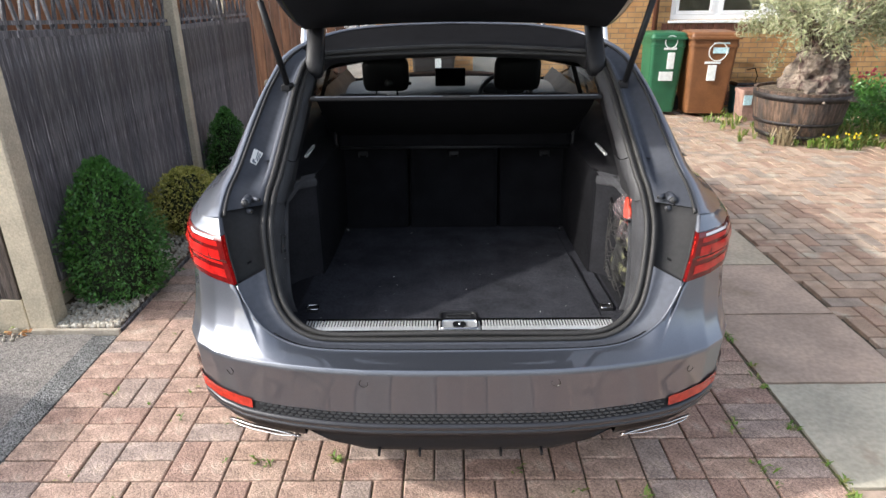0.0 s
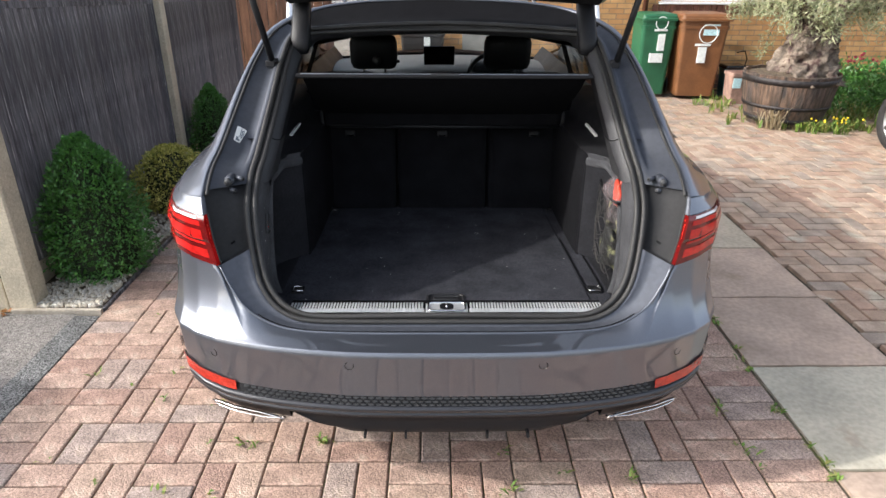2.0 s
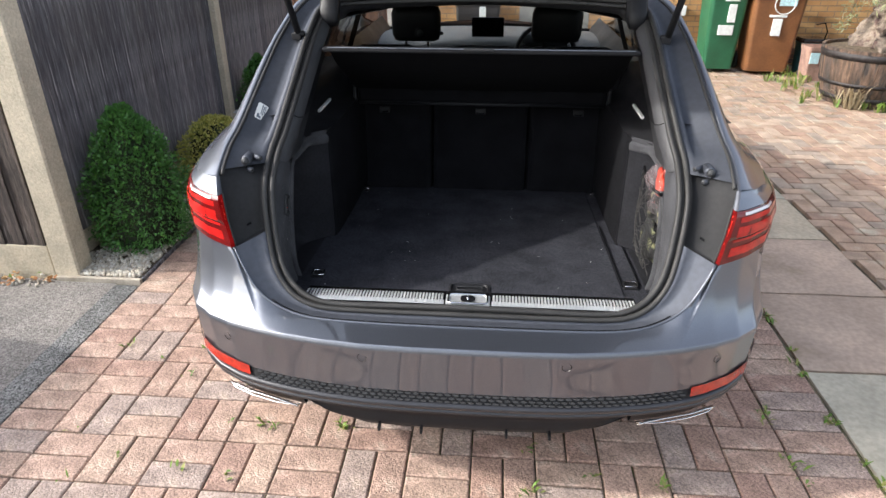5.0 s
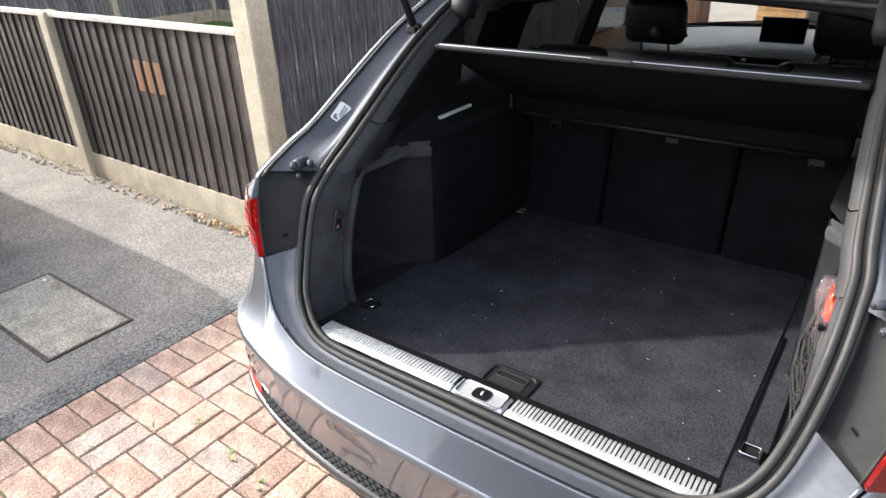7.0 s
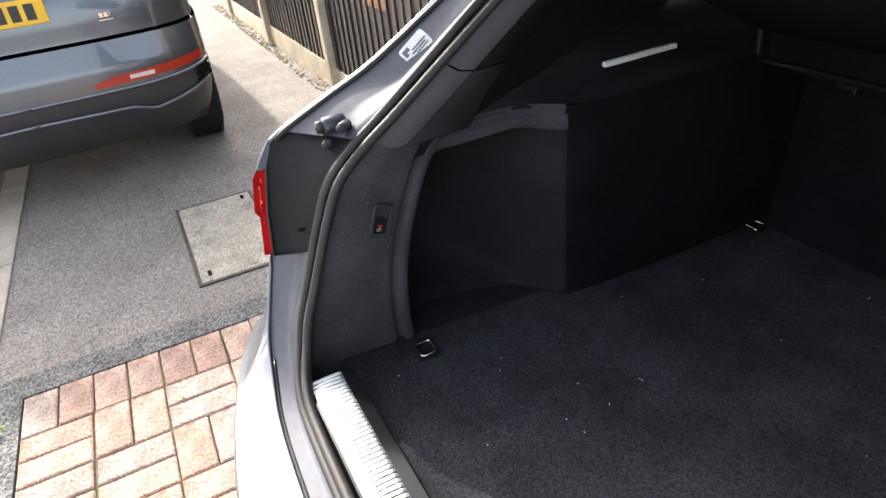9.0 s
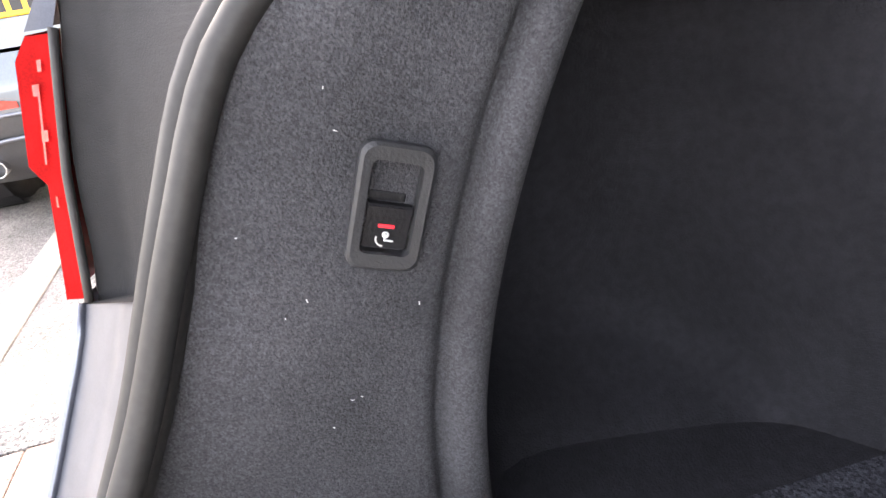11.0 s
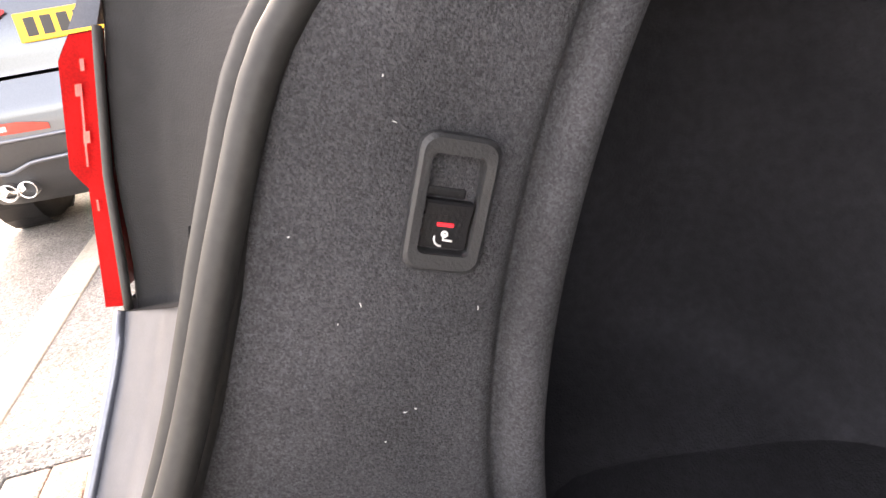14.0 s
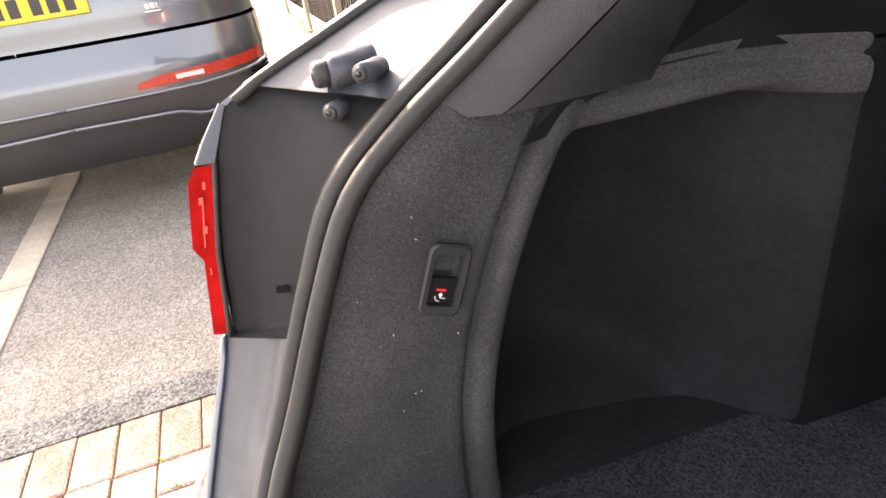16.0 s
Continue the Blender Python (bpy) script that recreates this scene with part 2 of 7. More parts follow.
m_black = surf("black_plastic", (0.010, 0.010, 0.0115), 0.5, vary=0.15, scale=6, bump=0.0004, bscale=500, rrough=0.08, spec=0.3)
m_greyplast = surf("dark_grey_plastic", (0.030, 0.031, 0.033), 0.5, vary=0.12, scale=6, bump=0.0004, bscale=600, rrough=0.06)
m_panel = surf("matt_grey_plastic", (0.020, 0.020, 0.021), 0.65, vary=0.12, scale=6, bump=0.0003, bscale=900, spec=0.2)
m_gloss = surf("gloss_black", (0.008, 0.008, 0.009), 0.15)
m_carpet = speckle(surf("boot_carpet", (0.035, 0.036, 0.043), 0.95, vary=0.28, scale=9, bump=0.002, bscale=600, fine=400, spec=0.1), 420, 0.5, 1.5)
# boot felt with the shade deep in the boot put into its colour
m_felt_shade = surf("boot_felt_shade", (0.008, 0.008, 0.0095), 0.95, vary=0.25, scale=9, bump=0.002, bscale=600, fine=400, spec=0.1)
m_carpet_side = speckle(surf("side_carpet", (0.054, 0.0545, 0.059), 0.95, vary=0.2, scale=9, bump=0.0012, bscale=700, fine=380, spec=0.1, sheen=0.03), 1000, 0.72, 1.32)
m_pocket_dark = surf("pocket_dark", (0.017, 0.017, 0.020), 0.8, vary=0.2, scale=9, bump=0.001, bscale=500, spec=0.15)
m_fabric = surf("black_fabric", (0.005, 0.005, 0.006), 0.9, vary=0.2, scale=30, bump=0.001, bscale=300, spec=0.1)
m_trim = surf("pillar_plastic", (0.032, 0.032, 0.035), 0.55, vary=0.08, scale=10, bump=0.0004, bscale=500)
m_rubber = surf("seal_rubber", (0.030, 0.029, 0.028), 0.55, vary=0.15, scale=12, spec=0.4)
m_alu = surf("brushed_steel", (0.80, 0.81, 0.82), 0.36, metal=0.75, vary=0.06, scale=20)
m_chrome = surf("chrome", (0.75, 0.75, 0.76), 0.10, metal=1.0, vary=0.02, scale=20)
m_red = surf("red_lens", (0.42, 0.010, 0.008), 0.22, coat=0.15, vary=0.25, scale=30)
m_amber_edge = surf("amber_lens_mark", (0.85, 0.035, 0.012), 0.3, vary=0.3, scale=80, coat=0.5)
m_red_edge_lit = surf("red_lens_edge_lit", (0.34, 0.006, 0.006), 0.6, vary=0.2, scale=60, spec=0.05)
m_red_dark = surf("dark_red_lens", (0.11, 0.004, 0.004), 0.2, coat=0.15, vary=0.2, scale=18)
m_refl = surf("reflector_red", (0.36, 0.022, 0.010), 0.25, coat=0.4, vary=0.25, scale=60, bump=0.001, bscale=300)
m_white_lens = surf("clear_lens", (0.6, 0.55, 0.55), 0.15, coat=1.0)
m_white = surf("white_plastic", (0.8, 0.8, 0.78), 0.5, vary=0.04)
m_plate = surf("plate_yellow", (0.75, 0.45, 0.02), 0.4, vary=0.05)
m_tyre = surf("tyre_rubber", (0.022, 0.021, 0.02), 0.8, vary=0.25, scale=15, bump=0.001)
m_rim = surf("alloy", (0.45, 0.45, 0.46), 0.3, metal=1.0, vary=0.05)
m_glass = glassy("clear_glass", (0.75, 0.85, 0.82))
m_sheet = glassy("thin_sheet_glass", (0.80, 0.88, 0.86))
m_privacy = glassy("tinted_glass", (0.035, 0.04, 0.04))
for m in (m_sheet, m_privacy):   # thin panes bend no light; their gloss lies on top
    m.node_tree.nodes["Principled BSDF"].inputs["IOR"].default_value = 1.0
    m.node_tree.nodes["Principled BSDF"].inputs["Coat Weight"].default_value = 1.0
    m.node_tree.nodes["Principled BSDF"].inputs["Coat Roughness"].default_value = 0.0
m_bag = surf("clear_bag", (0.42, 0.34, 0.35), 0.12, spec=1.0, bump=0.01, bscale=40)
m_bag.node_tree.nodes["Principled BSDF"].inputs["Alpha"].default_value = 0.16
m_dash = surf("dashboard", (0.055, 0.060, 0.064), 0.6, vary=0.1, scale=10, bump=0.0006, bscale=300)
m_seat = surf("seat_leather", (0.009, 0.009, 0.010), 0.5, vary=0.15, scale=12, bump=0.001, bscale=200)
m_screen = surf("display_glass", (0.004, 0.004, 0.005), 0.08)
m_orange = surf("orange_plastic", (0.50, 0.04, 0.015), 0.4, vary=0.2)
m_cord = surf("net_cord", (0.022, 0.021, 0.02), 0.8)
m_camo = surf("olive_cloth", (0.016, 0.016, 0.016), 0.8, vary=0.4, scale=30, bump=0.003, second=((0.20, 0.20, 0.095), 17.0, 0.54))
m_led = bpy.data.materials.new("red_indicator")
m_led.use_nodes = True
m_led.node_tree.nodes["Principled BSDF"].inputs["Base Color"].default_value = (0.8, 0.02, 0.03, 1)
m_led.node_tree.nodes["Principled BSDF"].inputs["Emission Color"].default_value = (1.0, 0.03, 0.05, 1)
m_led.node_tree.nodes["Principled BSDF"].inputs["Emission Strength"].default_value = 0.12


def housebrick():
    m = bpy.data.materials.new("yellow_stock_brick")
    m.use_nodes = True
    nt = m.node_tree
    N, L = nt.nodes, nt.links
    tc = N.new("ShaderNodeTexCoord")
    mp = N.new("ShaderNodeMapping")
    mp.inputs["Rotation"].default_value = (radians(90), 0, 0)
    L.new(tc.outputs["Object"], mp.inputs["Vector"])
    br = N.new("ShaderNodeTexBrick")
    br.inputs["Color1"].default_value = (0.50, 0.29, 0.12, 1)
    br.inputs["Color2"].default_value = (0.40, 0.20, 0.075, 1)
    br.inputs["Mortar"].default_value = (0.25, 0.17, 0.10, 1)
    br.inputs["Scale"].default_value = 1.0
    br.inputs["Mortar Size"].default_value = 0.006
    br.inputs["Brick Width"].default_value, br.inputs["Row Height"].default_value = 0.20, 0.066
    L.new(mp.outputs[0], br.inputs["Vector"])
    nz = N.new("ShaderNodeTexNoise")
    nz.inputs["Scale"].default_value, nz.inputs["Detail"].default_value = 5, 8
    L.new(tc.outputs["Object"], nz.inputs["Vector"])
    mr = N.new("ShaderNodeMapRange")
    mr.inputs[1].default_value, mr.inputs[2].default_value, mr.inputs[3].default_value, mr.inputs[4].default_value = 0.3, 0.7, 0.75, 1.2
    L.new(nz.outputs["Fac"], mr.inputs[0])
    vm = N.new("ShaderNodeVectorMath")
    vm.operation = "SCALE"
    L.new(br.outputs["Color"], vm.inputs[0])
    L.new(mr.outputs[0], vm.inputs[3])
    b = N["Principled BSDF"]
    b.inputs["Roughness"].default_value = 0.85
    L.new(vm.outputs[0], b.inputs["Base Color"])
    bp = N.new("ShaderNodeBump")
    bp.inputs["Distance"].default_value = 0.006
    bp.invert = True
    L.new(br.outputs["Fac"], bp.inputs["Height"])
    L.new(bp.outputs[0], b.inputs["Normal"])
    return m


m_house = housebrick()


# ---- mesh helpers ----
def finish(name, bm, m, parent=None, label="", smooth=False):
    me = bpy.data.meshes.new(name)
    bm.normal_update()
    bm.to_mesh(me)
    bm.free()
    for q in (m if isinstance(m, (list, tuple)) else [m]):
        me.materials.append(q)
    if smooth:
        me.shade_smooth()
    ob = new(name, me)
    if parent is not None:
        ob.parent = parent
    if label:
        tagged(ob, label=label)
    return ob


def part(name, bm, m, parent, label="", smooth=False):
    return finish(name, bm, m, parent, label, smooth)


def thing(name, label, category, at=(0, 0, 0), group="", kind=""):
    ob = new(name)
    ob.location = at
    return tagged(ob, label=label, category=category, group=group, kind=kind)


def add_box(bm, lo, hi, bevel=0.0, m=None):
    r = bmesh.ops.create_cube(bm, size=1)
    vs = r["verts"]
    for v in vs:
        v.co = Vector([lo[i] + (v.co[i] + 0.5) * (hi[i] - lo[i]) for i in range(3)])
    if m is not None:
        bmesh.ops.transform(bm, matrix=m, verts=vs)
    if bevel:
        es = list({e for v in vs for e in v.link_edges})
        bmesh.ops.bevel(bm, geom=es, offset=bevel, segments=2, affect="EDGES", profile=0.5)
    return bm


def boxed(lo, hi, bevel=0.0, m=None):
    return add_box(bmesh.new(), lo, hi, bevel, m)


def loft(rows, close=False, bm=None, caps=False):
    """A surface over rows of points; close joins the end of each row to its start."""
    bm = bm or bmesh.new()
    vv = [[bm.verts.new(p) for p in r] for r in rows]
    for a, b in zip(vv, vv[1:]):
        n = len(a)
        for i in range(n if close else n - 1):
            j = (i + 1) % n
            q = []
            for v in (a[i], a[j], b[j], b[i]):
                if all((v.co - o.co).length > 1e-6 for o in q):
                    q.append(v)
            if len(q) > 2:
                try:
                    bm.faces.new(q)
                except ValueError:
                    pass
    if caps:
        for r in (vv[0][::-1], vv[-1]):
            try:
                bm.faces.new(r)
            except ValueError:
                pass
    return bm


def mirror_x(rows):
    return [[(-p[0], p[1], p[2]) for p in r][::-1] for r in rows]


def tube(points, r, sides=8, closed=False, bm=None):
    """A round bar along points."""
    bm = bm or bmesh.new()
    pts = [Vector(p) for p in points]
    n = len(pts)
    rings = []
    for i, p in enumerate(pts):
        a = pts[(i - 1) % n] if (closed or i) else p
        b = pts[(i + 1) % n] if (closed or i < n - 1) else p
        t = (b - a).normalized()
        if i == 0:
            u = t.cross(Vector((0, 0, 1)) if abs(t.z) < 0.9 else Vector((0, 1, 0))).normalized()
        else:
            u = (u - t * u.dot(t)).normalized()
        w = u.cross(t)
        rr = r[i] if isinstance(r, (list, tuple)) else r
        rings.append([p + u * (rr * math.cos(2 * math.pi * k / sides)) + w * (rr * math.sin(2 * math.pi * k / sides)) for k in range(sides)])
    if closed:
        rings.append(rings[0])
        loft(rings, True, bm)
        bmesh.ops.remove_doubles(bm, verts=bm.verts, dist=1e-6)
    else:
        loft(rings, True, bm, caps=True)
    return bm


def lathe(profile, n=32, at=(0, 0, 0), axis="z", bm=None, a0=0.0, a1=2 * math.pi):
    """Turn a profile of (radius, height) round an axis."""
    rows = []
    full = abs(a1 - a0 - 2 * math.pi) < 1e-6
    for r, h in profile:
        row = []
        for k in range(n if full else n + 1):
            a = a0 + (a1 - a0) * k / n
            c, s = r * math.cos(a), r * math.sin(a)
            p = {"z": (c, s, h), "x": (h, c, s), "y": (c, h, s)}[axis]
            row.append(Vector(p) + Vector(at))
        rows.append(row)
    return loft(rows, full, bm)


def interp(x, xs, ys):
    return float(np.interp(x, xs, ys))


def solid(ob, t, offset=-1.0):
    md = ob.modifiers.new("thickness", "SOLIDIFY")
    md.thickness, md.offset = t, offset
    return ob


def roundrect(w, h, r, n=5):
    """Outline of a rounded rectangle about the origin."""
    pts = []
    for cx, cy, a0 in ((w / 2 - r, h / 2 - r, 0), (-w / 2 + r, h / 2 - r, 90), (-w / 2 + r, -h / 2 + r, 180), (w / 2 - r, -h / 2 + r, 270)):
        for k in range(n + 1):
            a = radians(a0 + 90 * k / n)
            pts.append((cx + r * math.cos(a), cy + r * math.sin(a)))
    return pts

# ---- setting ----
def plane(x0, y0, x1, y1, z, nx=1, ny=1):
    return loft([[Vector((x0 + (x1 - x0) * i / nx, y0 + (y1 - y0) * j / ny, z)) for i in range(nx + 1)] for j in range(ny + 1)])


tagged(finish("ground", plane(-400, -400, 400, 400, -.030), m_asphalt), "worn grey tarmac running to the horizon", "ground", kind="structure")
tagged(finish("road", plane(-30, -.885, -1.84, 1.12, -.004), m_asphalt), "worn grey tarmac with pale aggregate", "road", kind="structure")
tagged(finish("road", plane(-30, -9, 14, -1.03, -.006), m_asphalt), "worn grey tarmac beyond the kerb strip", "road", kind="structure")
bm = boxed((-1.838, -.786, -.03), (-1.716, 1.10, -.001))
add_box(bm, (-1.838, -.882, -.03), (12, -.786, -.001))
tagged(finish("tarmac_strip", bm, m_asphalt_new), "darker tarmac infill strip along the paving", "road", kind="structure")
tagged(finish("joint_bed", plane(-1.712, -.782, 2.03, 7.0, -.012), m_joint), "dark sandy joints with moss under the pavers", "ground", kind="structure")
tagged(finish("joint_bed", plane(2.03, -.78, 14, 7.2, -.024), m_court_joint), "dark sandy joints under the courtyard pavers", "ground", kind="structure")

# flush kerb strip
kerb = thing("kerb", "pale concrete kerb stones laid flush with the tarmac", "kerb", (0, -.95, 0), kind="structure")
for k in range(-12, 8):
    x0 = -2.785 + k * .985
    ob = part("kerb_stone", boxed((x0 + .004, -1.022, -.08), (x0 + .981, -.888, .004), .006), m_kerb, kerb)
    ob.matrix_parent_inverse = Matrix.Translation((0, .95, 0))

# access cover in the tarmac
cov = thing("access_cover", "rectangular concrete-filled access cover in the tarmac", "manhole cover", (-2.44, .035, 0))
inv = Matrix.Translation((2.44, -.035, 0))
rim = [(-2.845, -.155), (-2.045, -.155), (-2.045, .225), (-2.845, .225)]
part("cover_plate", boxed((-2.83, -.14, -.03), (-2.06, .21, .006), .004), m_cover, cov, "pale concrete infill").matrix_parent_inverse = inv
for a, b in (((-2.846, -.156), (-2.832, .226)), ((-2.058, -.156), (-2.044, .226)), ((-2.832, -.156), (-2.058, -.142)), ((-2.832, .212), (-2.058, .226))):
    part("frame_edge", boxed((a[0], a[1], -.03), (b[0], b[1], .004)), m_iron, cov, "rusty steel frame").matrix_parent_inverse = inv
part("cover_tag", boxed((-2.47, .03, 0), (-2.40, .075, .0085), .002), m_kerb, cov, "small pale plate").matrix_parent_inverse = inv
for x, y in ((-2.12, -.10), (-2.78, .17)):
    part("lifting_hole", boxed((x - .022, y - .008, .004), (x + .022, y + .008, .0075)), m_gloss, cov).matrix_parent_inverse = inv

# gravel border
tagged(finish("border_soil", loft([[Vector((x, y, .012 if x > -2.1 else .02)) for x in (-2.17, -1.95, -1.728)] for y in (1.17, 2.5, 4, 5.6)]), m_soil), "dark soil under the gravel border", "ground", kind="structure")
edging = thing("edging", "thin pale edging board along the gravel", "edging", (-1.72, 1.14, 0), kind="structure")
part("edging_board", boxed((-2.17, 1.128, -.02), (-1.72, 1.150, .016), .003), m_kerb, edging).matrix_parent_inverse = Matrix.Translation((1.72, -1.14, 0))
part("edging_board", boxed((-1.728, 1.150, -.02), (-1.714, 5.6, .012), .003), m_fence, edging, "dark edging board").matrix_parent_inverse = Matrix.Translation((1.72, -1.14, 0))
rg = random.Random(11)


def stones(count, region, size, z0, seed):
    r = random.Random(seed)
    bm0 = bmesh.new()
    bmesh.ops.create_icosphere(bm0, subdivisions=1, radius=1)
    base = [v.co.copy() for v in bm0.verts]
    faces = [[v.index for v in f.verts] for f in bm0.faces]
    bm0.free()
    V, F = [], []
    for k in range(count):
        x, y = region(r)
        s = Vector((r.uniform(*size), r.uniform(*size), r.uniform(size[0], size[1]) * .7))
        e = Euler((r.uniform(0, 3), r.uniform(0, 3), r.uniform(0, 6))).to_matrix()
        o = len(V)
        for c in base:
            q = e @ Vector((c.x * s.x, c.y * s.y, c.z * s.z))
            V.append((x + q.x, y + q.y, z0 + r.uniform(0, .008) + q.z))
        F += [[o + i for i in f] for f in faces]
    me = bpy.data.meshes.new("gravel")
    me.from_pydata(V, [], F)
    me.shade_smooth()
    return me


me = stones(3600, lambda r: (r.uniform(-2.12, -1.735), 1.16 + (r.random() ** 1.6) * 3.6), (.008, .017), .016, 3)
me.materials.append(m_gravel)
tagged(new("gravel", me), "white and buff gravel in the border", "gravel", kind="stuff")
me = stones(420, lambda r: (r.uniform(-9, -2.2), 1.05 + abs(r.gauss(0, .05))), (.005, .016), .0, 5)
me.materials.append(m_gravel)
tagged(new("loose_grit", me), "loose pale grit along the foot of the fence", "gravel", kind="stuff")


# ---- fences ----
def feather(w, h0, h1, t0=.013, t1=.004, lip=0.0):
    """A feather-edged board standing on z = 0; h0 and h1 are its heights at the two edges."""
    pts = [(0, 0), (w, 0), (w, -t0 + lip), (w * .5, -(t0 + t1) / 2 - .001), (0, -t1)]
    bm = bmesh.new()
    lo = [bm.verts.new((x, y, 0)) for x, y in pts]
    hi = [bm.verts.new((x, y, h0 + (h1 - h0) * x / w)) for x, y in pts]
    n = len(pts)
    for i in range(n):
        j = (i + 1) % n
        bm.faces.new([lo[j], lo[i], hi[i], hi[j]])
    bm.faces.new(hi)
    bm.faces.new(lo[::-1])
    bmesh.ops.recalc_face_normals(bm, faces=bm.faces)
    return bm


def post(name, x, y, h, w, d, label, group, round_top=True):
    bm = bmesh.new()
    prof = [(0, 1.0), (h - .03, 1.0), (h - .008, .9), (h, .6)] if round_top else [(0, 1), (h, 1)]
    rows = [[Vector((a * w / 2 * k, b * d / 2 * k, z)) for a, b in ((-1, -.85), (-.88, -1), (.88, -1), (1, -.85), (1, .85), (.88, 1), (-.88, 1), (-1, .85))] for z, k in prof]
    loft(rows, True, bm, caps=True)
    ob = finish(name, bm, m_concrete)
    ob.location = (x, y, -.01)
    return tagged(ob, label, "fence post", group)


# low fence along the tarmac
rf = random.Random(21)
bays = [-2.20 - 2.015 * k for k in range(0, 6)]
for k in range(5):
    xr, xl = bays[k] - .03, bays[k + 1] + .05
    fp = thing("board_fence", "low panel of dark brown feather-edged boards with a pale cap", "fence panel", ((xl + xr) / 2, 1.2, 0), "low fence panels")
    inv = Matrix.Translation((-(xl + xr) / 2, -1.2, 0))
    n = 18
    w = (xr - xl) / n
    for i in range(n):
        ob = part("board", feather(w * 1.12, .94, .94, .020, .006), m_fence_low, fp)
        ob.location = (xl + i * w - (xl + xr) / 2, .0 + rf.uniform(-.002, .002), .165)
    if k == 0:
        for i in range(8, 11):
            ob = part("bare_patch", boxed((0, -.0215, .55), (w * .62, -.012, .735), .001), m_bare, fp, "bare orange wood patch")
            ob.location = (xl + i * w + w * .42 - (xl + xr) / 2, 0, .165)
    part("cap_rail", boxed((xl - .02, 1.165, 1.105), (xr + .02, 1.225, 1.135), .004), m_cap, fp, "pale weathered cap rail").matrix_parent_inverse = inv
    part("gravel_board", boxed((xl - .02, 1.178, -.03), (xr + .02, 1.225, .165), .004), m_concrete, fp, "concrete gravel board").matrix_parent_inverse = inv
    part("back_rail", boxed((xl, 1.215, .9), (xr, 1.25, .95)), m_fence_low, fp).matrix_parent_inverse = inv
for k in range(1, 6):
    post("fence_post", bays[k], 1.19, 1.155, .095, .10, "pale concrete fence post", "low fence posts")
post("corner_post", -2.122, 1.215, 2.3, .135, .13, "tall weathered concrete corner post", "tall fence posts", False)
post("fence_post", -2.135, 3.47, 2.3, .09, .095, "tall weathered concrete fence post", "tall fence posts", False)


# tall fence beside the drive with trellis on top
def top_z(y):
    return interp(y, [1.2, 3.45, 5.55], [1.425, 1.318, 1.275])


for y0, y1 in ((1.31, 3.42), (3.52, 5.52)):
    fp = thing("board_fence", "tall panel of weathered dark grey boards with a trellis on top", "fence panel", (-2.16, (y0 + y1) / 2, 0), "tall fence panels")
    inv = Matrix.Translation((2.16, -(y0 + y1) / 2, 0))
    n = 15
    w = (y1 - y0) / n
    for i in range(n):
        a, b = top_z(y0 + i * w) - .16, top_z(y0 + (i + 1) * w) - .16
        ob = part("board", feather(w * 1.12, a, b, .026, .007), m_fence, fp)
        ob.matrix_basis = Matrix.Translation((rf.uniform(-.002, .002), y0 + i * w - (y0 + y1) / 2, .16)) @ Matrix.Rotation(radians(90), 4, "Z")
    part("gravel_board", boxed((-2.19, y0 - .02, -.02), (-2.15, y1 + .02, .16), .004), m_concrete, fp, "concrete gravel board").matrix_parent_inverse = inv
    a, b = top_z(y0), top_z(y1)
    rl2 = [[Vector((x, y, z + dz)) for x, dz in ((-2.19, 0), (-2.135, 0), (-2.135, .035), (-2.19, .035))] for y, z in ((y0, a), (y1, b))]
    part("cap_rail", loft(rl2, True, caps=True), m_fence, fp, "grey cap rail").matrix_parent_inverse = inv
    part("back_rail", boxed((-2.215, y0, .75), (-2.18, y1, .82)), m_fence, fp).matrix_parent_inverse = inv
    h = .40
    for dz in (.06, h - .03):
        rr = [[Vector((x, y, z + dz + e)) for x, e in ((-2.172, 0), (-2.150, 0), (-2.150, .022), (-2.172, .022))] for y, z in ((y0, a), (y1, b))]
        part("trellis_rail", loft(rr, True, caps=True), m_fence, fp).matrix_parent_inverse = inv
    ns = 15
    for i in range(ns):
        y = y0 + (i + .5) * (y1 - y0) / ns
        z = top_z(y) + .03
        for lean, xo in ((.10, -2.158), (-.10, -2.170)):
            pts = [[Vector((xo + dx, y + lean * f + dy, z + h * f)) for dx, dy in ((-.006, -.012), (.006, -.012), (.006, .012), (-.006, .012))] for f in (0, 1)]
            part("trellis_slat", loft(pts, True, caps=True), m_fence, fp).matrix_parent_inverse = inv

# red-brown timber screen behind the trellis
shed = thing("timber_screen", "red-brown boarded timber screen behind the fence", "screen", (-2.9, 3.6, 0))
inv = Matrix.Translation((2.9, -3.6, 0))
for i in range(31):
    y = 1.78 + i * .125
    part("cladding_board", boxed((-2.62, y, .0), (-2.595, y + .119, 2.25), .003), m_shed, shed).matrix_parent_inverse = inv
part("backing", boxed((-2.68, 1.78, 0), (-2.625, 5.7, 2.2)), m_shed, shed).matrix_parent_inverse = inv
part("capping", boxed((-2.72, 1.76, 2.25), (-2.56, 5.72, 2.30), .01), m_gloss, shed, "dark capping").matrix_parent_inverse = inv
# side gate beyond the fence
sg = thing("side_gate", "dark brown boarded side gate", "gate", (-1.7, 6.0, 0))
inv = Matrix.Translation((1.7, -6.0, 0))
for i in range(13):
    x = -2.55 + i * .105
    part("gate_board", boxed((x, 5.99, .04), (x + .10, 6.012, 1.95), .003), m_gate_wood, sg).matrix_parent_inverse = inv
for z in (.3, 1.0, 1.75):
    part("gate_rail", boxed((-2.55, 6.012, z), (-1.18, 6.04, z + .09), .003), m_gate_wood, sg).matrix_parent_inverse = inv
